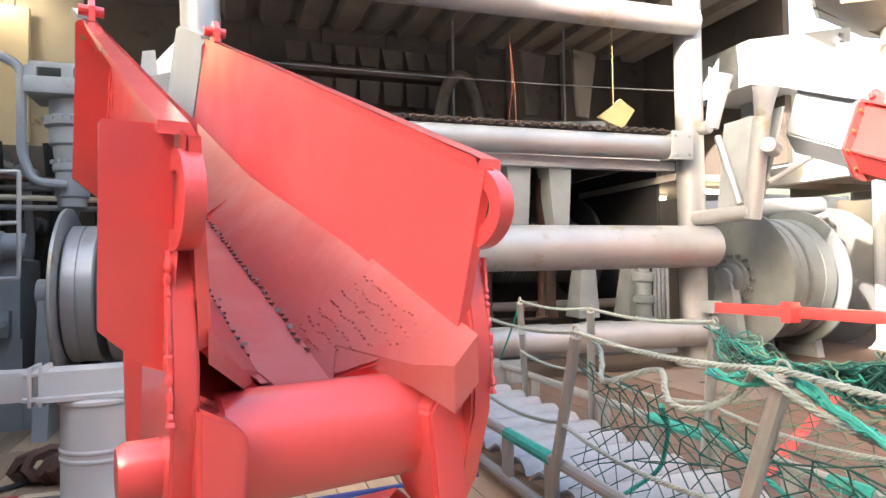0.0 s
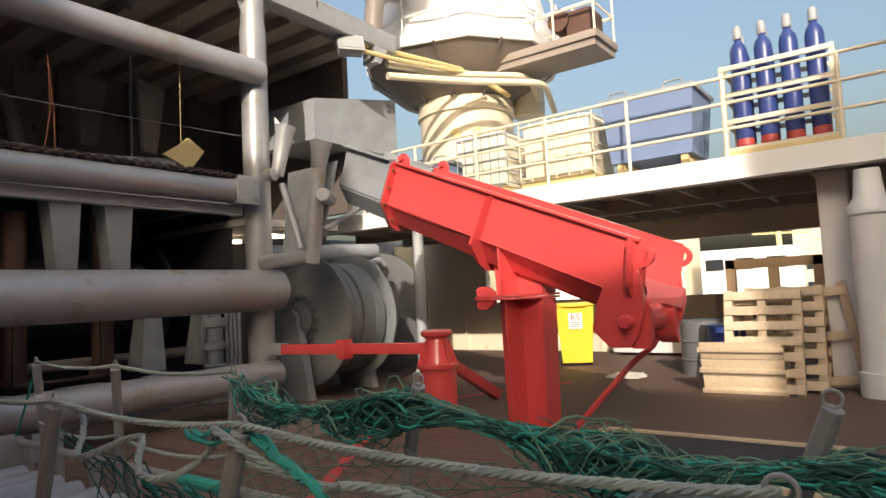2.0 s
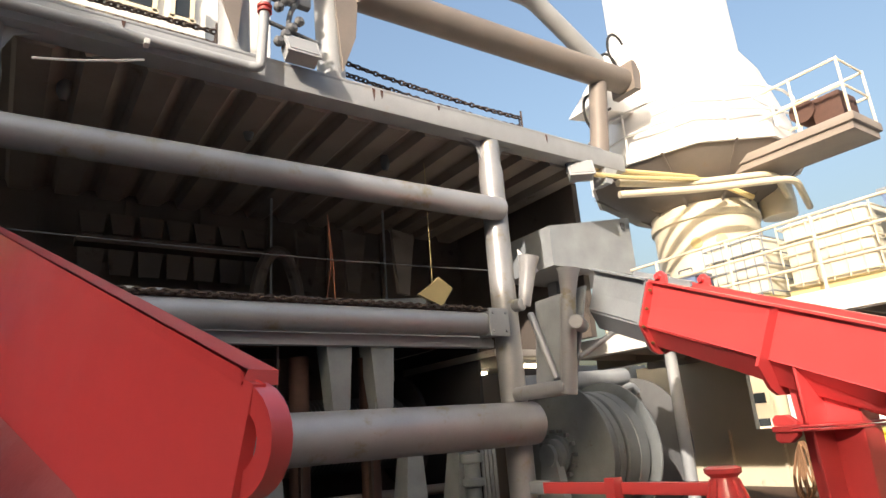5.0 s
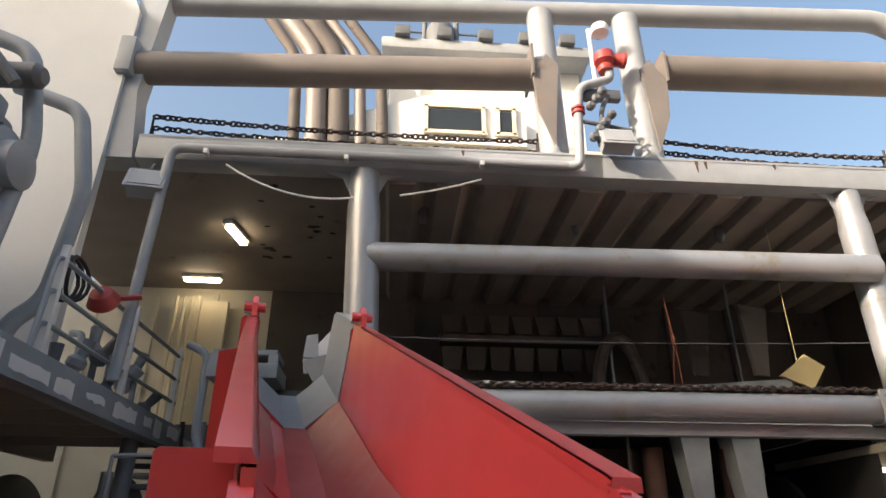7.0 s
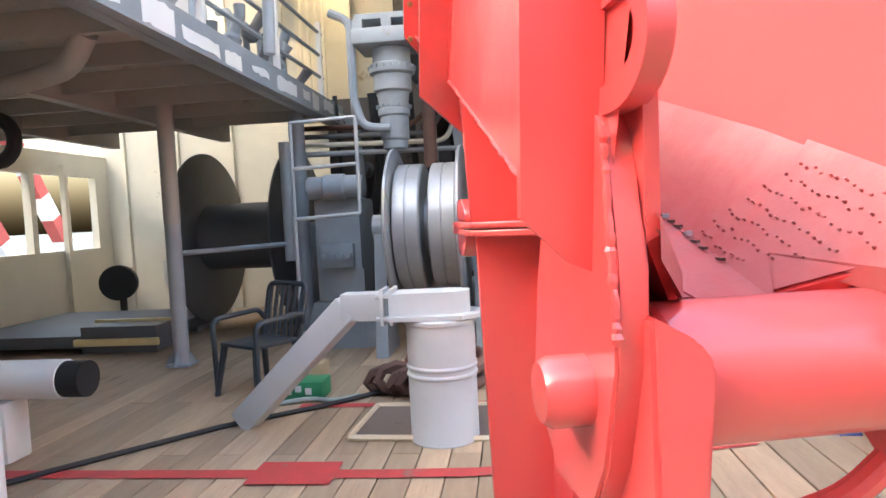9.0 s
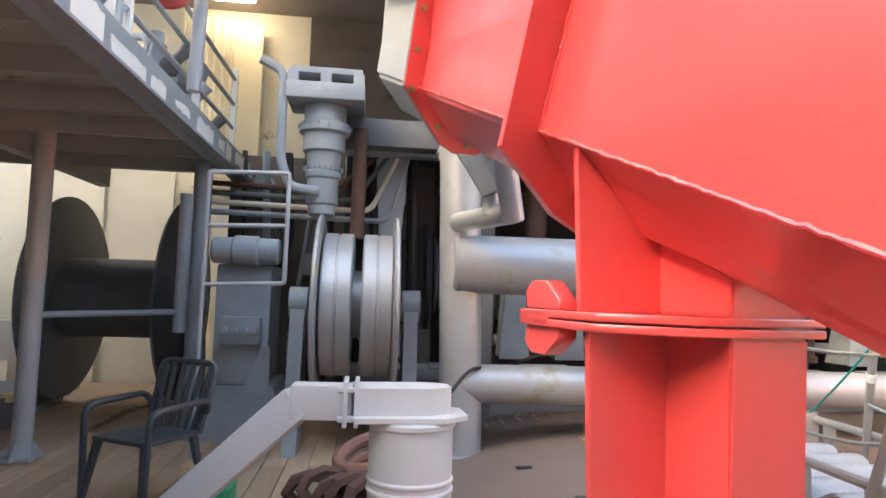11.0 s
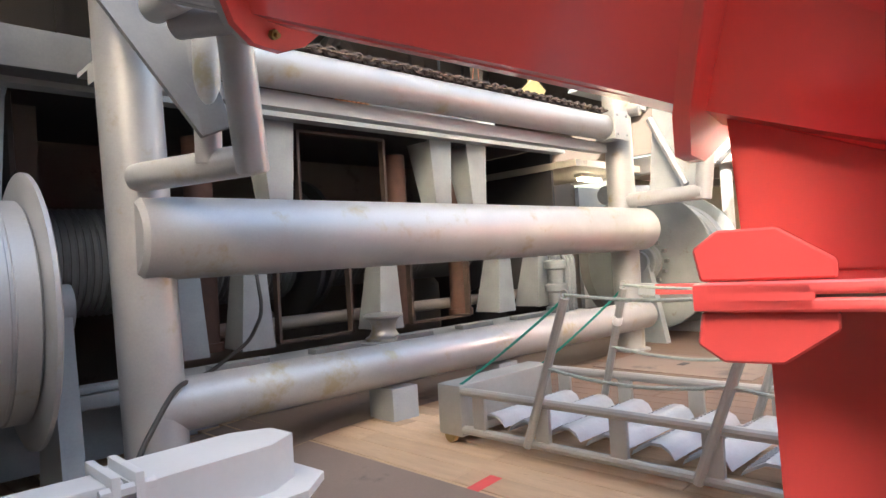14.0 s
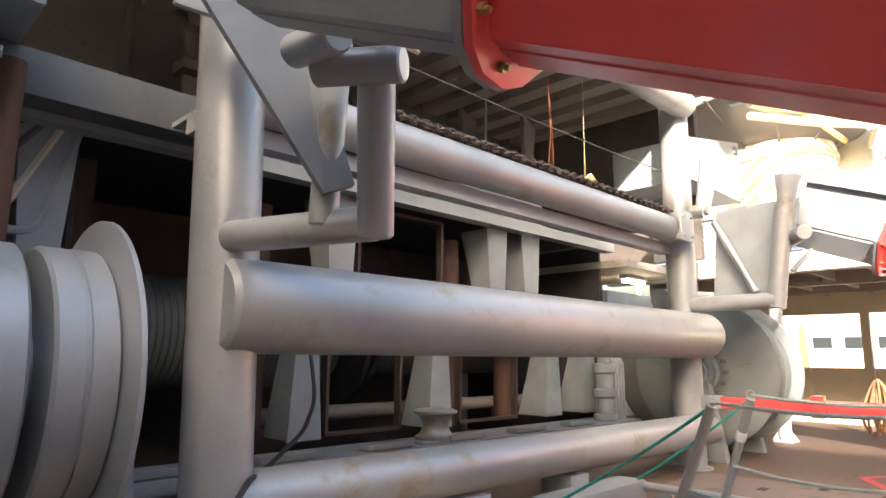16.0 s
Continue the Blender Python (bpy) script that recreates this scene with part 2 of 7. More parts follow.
def slab(bm, pts, th, m=I4):
    """A polygon in local XY, th thick about local z = 0."""
    a = [bm.verts.new(m @ Vector((x, y, -th / 2))) for x, y in pts]
    b = [bm.verts.new(m @ Vector((x, y, th / 2))) for x, y in pts]
    n = len(pts)
    bm.faces.new(a[::-1])
    bm.faces.new(b)
    for i in range(n):
        bm.faces.new((a[i], a[(i + 1) % n], b[(i + 1) % n], b[i]))
    return bm


def loft(bm, sections, closed_ends=False, thick=0.0):
    """Skin between open or closed rows of points."""
    rows = [[bm.verts.new(p) for p in s] for s in sections]
    for A, Bn in zip(rows, rows[1:]):
        for j in range(len(A) - 1):
            bm.faces.new((A[j], A[j + 1], Bn[j + 1], Bn[j]))
    return bm


def links(bm, p0, p1, size=0.05, wire=0.009, drop=0.0):
    """A chain of round links, each turned a quarter against the last."""
    p0, p1 = Vector(p0), Vector(p1)
    n = max(2, int((p1 - p0).length / (size * 0.72)))
    pts = sag(p0, p1, drop, n)
    for i in range(n):
        c = (pts[i] + pts[i + 1]) / 2
        d = (pts[i + 1] - pts[i]).normalized()
        s = d.cross(Vector((0, 0, 1)))
        s = s.normalized() if s.length > 0.1 else Vector((1, 0, 0))
        u = s.cross(d)
        w = s if i % 2 else u
        w = (w + random.uniform(-0.4, 0.4) * (u if i % 2 else s)).normalized()
        ringp = [c + d * math.cos(t) * size * 0.5 + w * math.sin(t) * size * 0.32 for t in [2 * math.pi * k / 8 for k in range(8)]]
        tube(bm, ringp, wire, 5, False, True)
    return bm


def M(x=0, y=0, z=0, rx=0, ry=0, rz=0):
    return pose(x, y, z, rx, ry, rz)


def along(p, d, up=(0, 0, 1)):
    """A pose at p whose local z looks along d."""
    d = Vector(d).normalized()
    u = Vector(up)
    if abs(d.dot(u)) > 0.98:
        u = Vector((1, 0, 0))
    a = u.cross(d).normalized()
    b = d.cross(a)
    m = Matrix((a, b, d)).transposed().to_4x4()
    m.translation = p
    return m


def deck_z(x):
    t = min(1.0, max(0.0, (x + 0.3) / 2.3))
    return 0.2 * t * t * (3 - 2 * t)


NB = bmesh.new


# ---- deck, bulkheads, overhang ----
PX0, PX1, PY0, PY1 = -3.06, 3.06, 0.4, 6.9
bm = NB()
xs = [-9, -6, -4.5] + [-3.06 + 0.36 * i for i in range(18)] + [4, 6, 9, 12, 15]
loft(bm, [[Vector((x, y, deck_z(x) - 0.03)) for x in xs] for y in (-9, -4, 0, 4, 8, 13.5)])
loft(bm, [[Vector((x, y, deck_z(x) - 0.35)) for x in xs] for y in (-9, 13.5)])
structure("floor", bm, SEAM, "tarred steel deck under worn wooden planking", "deck")

bm = NB()
box(bm, (2.0, 10.2, 5.55), (12.6, 6.6, 0.12))
for i in range(14):
    x = 0.45 + i * 0.56
    slab(bm, [(-0.03, 0), (0.44, 0), (0.30, -0.12), (0.02, -0.12)], 3.9, M(x, 8.95, 5.49, 90, 0, 0))
structure("ceiling", bm, CEIL, "rust-stained ribbed underside of the overhanging deck", "ceiling")

srnd = random.Random(8)
ceil = bpy.data.objects["ceiling"]
for k in range(16):                             # bare dark spots where the paint has gone
    x, y = srnd.uniform(-1.6, -0.3), srnd.uniform(7.2, 9.6)
    bm = NB()
    r0 = srnd.uniform(0.04, 0.10)
    slab(bm, [(r0 * srnd.uniform(0.6, 1.2) * math.cos(a * 0.785), 0.7 * r0 * srnd.uniform(0.6, 1.2) * math.sin(a * 0.785)) for a in range(8)], 0.004, M(x, y, 5.484))
    part("bare_spot", bm, SHADE_BARE, ceil)
# bulkhead colour carries the shade below the overhang
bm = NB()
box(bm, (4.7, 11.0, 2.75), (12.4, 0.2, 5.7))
wf = structure("wall_forward", bm, CEIL_DK, "forward bulkhead with welded stiffeners, darkened for shade under the overhang", "wall")
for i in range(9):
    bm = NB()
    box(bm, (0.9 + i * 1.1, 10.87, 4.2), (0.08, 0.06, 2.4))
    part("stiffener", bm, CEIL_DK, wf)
bm = NB()
box(bm, (-4.05, 11.0, 2.75), (5.1, 0.16, 5.7))
wp = structure("wall_forward_port", bm, BEIGE, "beige painted bulkhead on the port side", "wall")
for i in range(5):
    bm = NB()
    box(bm, (-6.2 + i * 0.95, 10.9, 2.7), (0.06, 0.06, 5.4))
    part("stiffener", bm, BEIGE, wp)
# darkened in its colour for the shade behind the winch
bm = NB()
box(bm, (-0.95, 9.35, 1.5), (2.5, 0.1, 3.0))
structure("wall_winch_port", bm, CEIL_DK, "bulkhead behind the port winch, darkened for shade", "wall")
# added plating to close a bright gap, shade put into its colour
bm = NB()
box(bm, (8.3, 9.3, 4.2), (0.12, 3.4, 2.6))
structure("wall_overhang_starboard", bm, CEIL_DK, "added side plating under the overhang, darkened for shade", "wall")
bm = NB()
box(bm, (12.2, 10.85, 1.4), (2.6, 0.1, 2.9))
structure("wall_forward_starboard", bm, GREY, "grey bulkhead on the starboard side", "wall")

# unseen wall added behind the camera to cut the sky's fill light
bm = NB()
box(bm, (3.3, -8.6, 5.8), (24.0, 0.2, 12.2))
structure("sky_block_aft", bm, GREY, "unseen grey wall added astern to hold back sky light", "wall")

# beam over the posts
bm = NB()
box(bm, (3.15, 6.87, 5.56), (10.9, 0.28, 0.30), bevel=0.02)
box(bm, (2.9, 6.76, 5.70), (10.4, 0.06, 0.04))
slab(bm, [(0, 0), (0.5, 0), (0.12, -0.55), (0.0, -0.55)], 0.26, M(8.1, 6.87, 5.70, 90, 0, 0))
structure("trim_beam", bm, GREY_LT, "light grey steel box beam with rust runs", "beam")


beam = bpy.data.objects["trim_beam"]
for x, h in ((4.05, 0.16), (4.16, 0.11), (1.3, 0.08), (6.9, 0.12), (5.0, 0.07)):
    bm = NB()
    slab(bm, [(-0.02, 0.13), (0.02, 0.13), (0.012, 0.13 - h * 0.7), (0.003, 0.13 - h), (-0.010, 0.13 - h * 0.6)], 0.004, M(x, 6.7265, 5.56, 90, 0, 0))
    part("rust_run", bm, RUST, beam)


def bolt_ring(bm, m, r, n, size=0.012, h=0.02):
    for k in range(n):
        a = 2 * math.pi * k / n
        lathe(bm, [(size, 0), (size, h)], m @ M(r * math.cos(a), r * math.sin(a), 0), 6)
    return bm


# ---- gallows frame of silver pipes ----
PL, PR = (0.20, 6.88), (5.90, 6.88)
gallows = thing("gallows_frame", "silver painted gallows frame of thick welded steel pipes", "pipe frame")
for (x, y), r in ((PL, 0.182), (PR, 0.165)):
    b = NB()
    lathe(b, [(r + 0.06, deck_z(x)), (r + 0.06, deck_z(x) + 0.02), (r, deck_z(x) + 0.03), (r, deck_z(x) + 0.06), (r, 1.0), (r, 2.0), (r, 3.4), (r, 4.9), (r, 4.95), (r * 0.9, 5.1), (r * 0.9, 5.15), (r * 0.9, 5.41)], M(x, y, 0), 28)
    if x < 1:                                   # the port post leans a little
        for v in b.verts:
            v.co.x += 0.15 - 0.028 * v.co.z
    part("post", b, SILVER, gallows)
    for sx in (-1, 1):
        b = NB()
        slab(b, [(0, 0), (sx * 0.32, 0), (sx * 0.1, -0.08), (0, -0.3)], 0.02, M(x + sx * r * 0.8, y, 5.42, 90, 0, 0))
        part("bracket", b, GREY_LT, gallows)


def pipe(p0, p1, r, name="crossbar", mat=SILVER, chamfer=0.0):
    p0, p1 = Vector(p0), Vector(p1)
    d = (p1 - p0).normalized()
    prof = []
    n = 14
    Ln = (p1 - p0).length
    b = NB()
    lathe(b, [(r - chamfer, 0), (r, chamfer)] + [(r, Ln * k / n) for k in range(1, n)] + [(r, Ln - chamfer), (r - chamfer, Ln)], along(p0, d), 32)
    return part(name, b, mat, gallows)


pipe((0.30, 6.86, 0.63), (6.02, 6.72, 0.63), 0.165, chamfer=0.03)
pipe((0.22, 6.80, 1.65), (6.06, 6.72, 1.655), 0.252, chamfer=0.03)
pipe((0.25, 6.88, 2.85), (5.62, 6.84, 2.86), 0.145)
pipe((0.25, 6.85, 4.38), (5.90, 6.72, 4.38), 0.155, chamfer=0.04)
b = NB()
box(b, (5.60, 6.66, 2.86), (0.30, 0.03, 0.34), bevel=0.006)
for dx in (-0.1, 0.1):
    for dz in (-0.11, 0.11):
        lathe(b, [(0.018, 0), (0.018, 0.025)], M(5.60 + dx, 6.648, 2.86 + dz, 90, 0, 0), 6)
box(b, (5.60, 6.80, 2.86), (0.20, 0.28, 0.30))
part("clamp", b, GREY_LT, gallows)
for x in (2.15, 3.4):
    b = NB()
    box(b, (x, 6.85, 0.32), (0.26, 0.3, 0.26), bevel=0.01)
    part("foot", b, GREY, gallows)
b = NB()
box(b, (2.9, 6.98, 2.64), (5.6, 0.12, 0.10))
box(b, (2.9, 7.10, 2.70), (5.6, 0.30, 0.03))
part("ledge", b, GREY_LT, gallows)


def pipe_line(name, pts, r, mat, label, category, seg=14, rad=0.15, group=""):
    b = NB()
    tube(b, bend(pts, rad), r, seg)
    return tagged(link(name, b, mat), label, category, group)


# chains lying along the second pipe
for k in range(3):
    b = NB()
    links(b, (1.3, 6.80 + 0.05 * k, 3.03), (5.5, 6.78 + 0.05 * k, 3.04), 0.085, 0.014, 0.0)
    tagged(link("chain", b, CHAINM), "dark rusty chain lying along a silver pipe", "chain", "chains on the pipe")

# top pipes on their uprights
upper = thing("upper_pipe_frame", "brownish grey pipes carried on uprights above the beam", "pipe frame")
for p0, p1, r in (((-2.7, 6.85, 6.72), (2.32, 6.85, 6.95), 0.20), ((3.86, 6.85, 7.10), (9.1, 6.85, 7.25), 0.22)):
    b = NB()
    cyl(b, p0, p1, r, 28)
    part("boom", b, BROWNPIPE, upper)
b = NB()
tube(b, bend([(-2.5, 6.95, 7.86), (7.2, 6.95, 8.33), (8.6, 6.95, 7.5)], 0.2), 0.15, 20)
part("boom", b, GREY_LT, upper)
for x in (2.42, 3.58):
    b = NB()
    cyl(b, (x, 6.9, 5.7), (x - 0.06, 6.9, 8.0), 0.17, 24)
    part("upright", b, GREY_LT, upper)
    b = NB()
    s = -1 if x < 3 else 1
    slab(b, [(0, 0), (s * 0.18, 0.5), (s * 0.22, 1.0), (s * 0.04, 1.35), (-s * 0.1, 1.2)], 0.04, M(x + s * 0.04, 6.68, 5.78, 90, 0, 0))
    slab(b, [(-0.24, -0.22), (0.24, -0.22), (0.24, 0.24), (-0.24, 0.24)], 0.03, M(x + s * 0.26, 6.85, 7.0, 90, 0, 90))
    part("bracket", b, BROWNPIPE, upper)
b = NB()
slab(b, [(0, 0), (0.42, 0), (0.30, 0.9), (0.42, 2.6), (0.1, 2.6), (-0.05, 0.9)], 0.3, M(-2.75, 6.9, 5.42, 90, 0, 0))
box(b, (-2.62, 6.85, 6.75), (0.18, 0.5, 0.5), bevel=0.02)
part("upright", b, GREY_LT, upper)
b = NB()
cyl(b, (8.22, 6.9, 5.6), (8.5, 6.9, 7.3), 0.15, 20)
slab(b, [(-0.05, -0.25), (0.10, -0.25), (0.16, 0.1), (0.05, 0.3), (-0.05, 0.28)], 0.5, M(9.1, 6.85, 7.25, 90, 0, 0))
part("upright", b, BROWNPIPE, upper)

# fire-monitor and valve cluster between the uprights
mon = thing("valve_cluster", "red fire monitor and valves on bent grey pipes above the beam", "valve")
b = NB()
tube(b, bend([(2.5, 6.66, 5.5), (2.62, 6.62, 5.5), (2.66, 6.62, 6.25), (2.7, 6.62, 6.6), (3.1, 6.62, 6.75), (3.1, 6.62, 6.9)], 0.12), 0.055, 12)
part("riser", b, GREY_LT, mon)
b = NB()
lathe(b, [(0.08, 0), (0.08, 0.03), (0.06, 0.03), (0.06, 0.06), (0.08, 0.06), (0.08, 0.09)], M(2.66, 6.62, 6.2), 14)
part("valve_body", b, VALVE, mon)
b = NB()
lathe(b, [(0.09, 0), (0.10, 0.05), (0.07, 0.1), (0.13, 0.14), (0.13, 0.26), (0.05, 0.30)], M(3.06, 6.62, 6.86), 16)
lathe(b, [(0.08, 0), (0.085, 0.2), (0.1, 0.22), (0.1, 0.26)], M(3.06, 6.62, 7.05, 0, 90, 0), 14)
part("monitor", b, VALVE, mon)
b = NB()
box(b, (2.95, 6.7, 6.55), (0.55, 0.1, 0.14), m=I4, bevel=0.02)
tube(b, bend([(2.9, 6.62, 5.85), (2.95, 6.62, 6.3), (3.05, 6.62, 6.5)], 0.1), 0.03, 8)
tube(b, [(2.7, 6.62, 6.1), (3.3, 6.62, 6.0)], 0.025, 8)
for i in range(7):
    lathe(b, [(0.05, 0), (0.06, 0.05), (0.03, 0.09)], M(2.8 + 0.08 * (i % 4), 6.6, 5.85 + 0.11 * i, 90, 0, 0), 10)
part("fitting", b, GREY_DK, mon)["kind"] = "stuff"
b = NB()
tube(b, bend([(2.95, 6.7, 6.6), (2.93, 6.7, 7.6)], 0.1), 0.03, 8)
lathe(b, [(0.02, 0), (0.11, 0.02), (0.12, 0.08), (0.10, 0.14), (0.04, 0.18)], M(3.05, 6.62, 7.45), 16)
part("camera_dome", b, WHITE, mon)

pipe_line("drain_pipe", [(-1.95, 6.62, 2.95), (-1.88, 6.64, 5.5), (2.5, 6.66, 5.5)], 0.055, GREY_LT, "light grey pipe clipped under the beam and turning down", "pipe", rad=0.14)
for i, x in enumerate((-1.5, 0.0, 1.5)):
    b = NB()
    box(b, (x, 6.62, 5.44), (0.05, 0.1, 0.06), bevel=0.008)
    tagged(link("pipe_clip", b, WHITE), "small white clip holding a grey pipe", "clip", "pipe clips")


def floodlight(p, rz, tilt=-25):
    f = thing("floodlight", "grey square floodlight on a bracket", "lamp", "floodlights", at=M(*p, 0, 0, rz))
    b = NB()
    box(b, (0, 0, 0), (0.36, 0.16, 0.26), M(0, 0, 0, tilt, 0, 0), bevel=0.02)
    box(b, (0, -0.09, 0.0), (0.40, 0.03, 0.30), M(0, 0, 0, tilt, 0, 0), bevel=0.01)
    part("housing", b, GREY_LT, f)
    b = NB()
    box(b, (0, -0.108, 0), (0.33, 0.012, 0.23), M(0, 0, 0, tilt, 0, 0))
    part("lens", b, LENS, f)
    b = NB()
    tube(b, bend([(-0.2, 0, 0), (-0.2, 0.02, 0.2), (0.2, 0.02, 0.2), (0.2, 0, 0)], 0.04), 0.015, 6)
    cyl(b, (0, 0.02, 0.2), (0, 0.1, 0.32), 0.02, 8)
    part("bracket", b, GREY_DK, f)


floodlight((-2.06, 6.66, 5.02), 8)
floodlight((3.05, 6.58, 5.78), 0)
floodlight((7.6, 6.8, 5.25), -35)

# chains slung along the deck above
for z, y0 in ((6.25, 7.2), (6.12, 7.25), (6.0, 7.3)):
    for x0, x1 in ((-2.4, 2.3), (3.8, 6.9)):
        b = NB()
        links(b, (x0, y0, z + 0.04), (x1, y0, z - 0.06), 0.09, 0.014, 0.05)
        for xe in (x0, x1):
            cyl(b, (xe, y0, 5.6), (xe, y0, z + 0.06), 0.015, 8)
        tagged(link("chain", b, CHAINM), "dark chain strung as a rail above the beam", "chain", "rail chains")
b = NB()
box(b, (0.0, 7.5, 5.86), (5.0, 0.08, 0.30))
box(b, (5.2, 7.5, 5.86), (4.6, 0.08, 0.26))
for x in (-1.5, 0.1, 1.0, 4.2, 5.6, 6.6):
    box(b, (x, 7.44, 5.92), (0.9, 0.06, 0.34))
structure("trim_coaming", b, GREY_LT, "pale grey steel coaming plates on the deck above", "coaming")

# superstructure beyond: wheelhouse, funnel pipes and masts
house = thing("wheelhouse", "white wheelhouse with dark windows above the deck", "superstructure")
b = NB()
box(b, (2.8, 17.2, 9.5), (5.2, 6.0, 7.8), bevel=0.05)
box(b, (1.35, 17.4, 8.0), (8.1, 6.0, 4.8), bevel=0.05)
part("wall", b, WHITE, house)
b = NB()
box(b, (2.75, 16.9, 13.55), (5.6, 6.8, 0.36), bevel=0.08)
part("roof", b, GREY_LT, house)
for z in (10.25, 9.2):
    b = NB()
    box(b, (1.35, 13.95, z), (8.3, 1.1, 0.14), bevel=0.02)
    part("ledge", b, CREAM, house)
b = NB()
slab(b, [(0.2, 10.3), (3.6, 10.3), (3.6, 11.7), (1.2, 11.7), (-0.9, 10.9), (-0.9, 10.3)], 1.0, M(0, 13.8, 0, 90, 0, 0))
part("porch", b, WHITE, house)
for x, w in ((1.85, 1.4), (3.1, 0.4)):
    b = NB()
    box(b, (x, 13.27, 10.96), (w, 0.05, 0.58))
    part("window", b, GLASS, house)
    b = NB()
    for dz in (-0.38, 0.38):
        box(b, (x, 13.25, 10.96 + dz), (w + 0.16, 0.08, 0.09))
    for dx in (-w / 2, w / 2):
        box(b, (x + dx, 13.25, 10.96), (0.09, 0.08, 0.8))
    part("window_frame", b, CREAM, house)
for i in range(5):
    b = NB()
    box(b, (0.5 + i * 1.1, 13.5, 13.86), (0.4, 0.3, 0.3), bevel=0.03)
    part("lamp", b, GREY_DK, house)
for i in range(5):
    b = NB()
    x = -2.2 + 0.52 * i
    tube(b, bend([(x - 0.9, 13.2, 14.1), (x + 0.1, 13.2, 12.6), (x + 0.25, 13.2, 10.2), (x + 0.25, 13.2, 5.7)], 0.4), 0.26 if i in (1, 2) else 0.14, 16)
    tagged(link("exhaust_pipe", b, BROWNPIPE if i % 2 else CEIL_DK), "sooty brown exhaust pipe beside the wheelhouse", "pipe", "exhaust pipes")
mast = thing("mast", "dark lattice mast above the wheelhouse", "mast")
b = NB()
for x in (1.2, 2.4):
    cyl(b, (x, 18, 14), (x * 0.9 + 0.2, 18, 23), 0.09, 10)
for i in range(6):
    cyl(b, (0.2, 18, 16.2 + i * 1.0), (3.6, 18, 16.2 + i * 1.0), 0.04, 8)
part("frame", b, GREY_DK, mast)
b = NB()
lathe(b, [(0.3, 0), (0.5, 0.5), (0.5, 1.6), (0.3, 2.0)], M(1.8, 17.9, 16.6), 18)
part("radome", b, GREY_DK, mast)


# ---- the red chutes ----
def half_width(s):
    up, down = min(1, max(0, (s + 0.2) / 1.5)), min(1, max(0, (s - 1.4) / 1.3))
    return 0.29 + 0.01 * up - 0.005 * down


def top_z(s):
    return 1.775 + 0.407 * s


def chine_z(s):
    return top_z(s) - (0.38 + 0.15 * min(1, max(0, (s + 0.2) / 1.5)))


def belly_z(s):
    return chine_z(s) - (0.28 - 0.07 * min(1, max(0, (s + 0.2) / 1.8)))


def section(s, inset=0.0):
    w, b = half_width(s) - inset, 0.095 - inset * 0.4
    t, c, d = top_z(s), chine_z(s) + inset * 0.5, belly_z(s) + inset
    u = w + 0.012
    w = w - 0.018
    return [Vector((s, -u, t)), Vector((s, -w, c)), Vector((s, -b, d)), Vector((s, b, d)), Vector((s, w, c)), Vector((s, u, t))]


LEAN_UP = 0.40


def leaned(s, inset=0.0):
    """A section square to the sloping floor: its foot lies farther up the chute."""
    return [Vector((p.x + (top_z(s) - p.z) * LEAN_UP, p.y, p.z + (top_z(s) - p.z) * LEAN_UP * 0.407)) for p in section(s, inset)]


def trough_rows(s0, s1, n, inset, mouth):
    rows = [leaned(s0 + (s1 - s0) * i / n, inset) for i in range(n + 1)]
    if mouth:                                   # the lip overhangs the floor's edge
        rows[0] = [Vector((x, p.y, p.z + (x - s0) * 0.407)) for p, x in zip(section(s0, inset), (-0.21, -0.13, 0.20, 0.20, -0.08, -0.15))]
    return rows


def trough(bm, s0, s1, n=8, th=0.022, mouth=False):
    outer, inner = trough_rows(s0, s1, n, 0, mouth), trough_rows(s0, s1, n, th, mouth)
    loft(bm, outer)
    loft(bm, inner)
    for k in (0, n):
        loft(bm, [outer[k], inner[k]])
    return bm


FLOOR_ROWS = trough_rows(0.06, 2.62, 12, 0.026, True)


def floor_at(s, y):
    """Height of the trough's floor at a place along and across it."""
    def edge(k):
        for a, c in zip(FLOOR_ROWS, FLOOR_ROWS[1:]):
            if s < c[k].x or c is FLOOR_ROWS[-1]:
                return a[k].z + (c[k].z - a[k].z) * (s - a[k].x) / (c[k].x - a[k].x)
    z2, z1 = edge(3), edge(4)
    a = FLOOR_ROWS[0]
    w = max(0.0, (abs(y) - a[3].y) / (a[4].y - a[3].y))
    return z2 + 0.006 + w * (z1 - z2)


def at_drop(s, y, d, ds=0.0):
    """A point d below the lip line on a cross-section that leans up the chute."""
    return Vector((s + ds + d * LEAN_UP, y, top_z(s) - d + d * LEAN_UP * 0.407))


def skin_ring(s):
    w = 0.318 - 0.022 * min(1, max(0, (s - 1.3) / 1.3))
    return [(w - 0.012, 0.0), (w, 0.492), (0.03, 0.745), (-0.05, 0.745), (-w, 0.492), (-w + 0.012, 0.0)]


def outer_skin(bm, s0, s1, n=6, front=None):
    rows = []
    for i in range(n + 1):
        s = s0 + (s1 - s0) * i / n
        rows.append([at_drop(s, y, d) for y, d in skin_ring(s)])
    if front:
        rows[0] = [Vector((f, p.y, p.z - (p.x - f) * 0.407)) for p, f in zip(rows[0], front)]
    loft(bm, rows)
    return bm


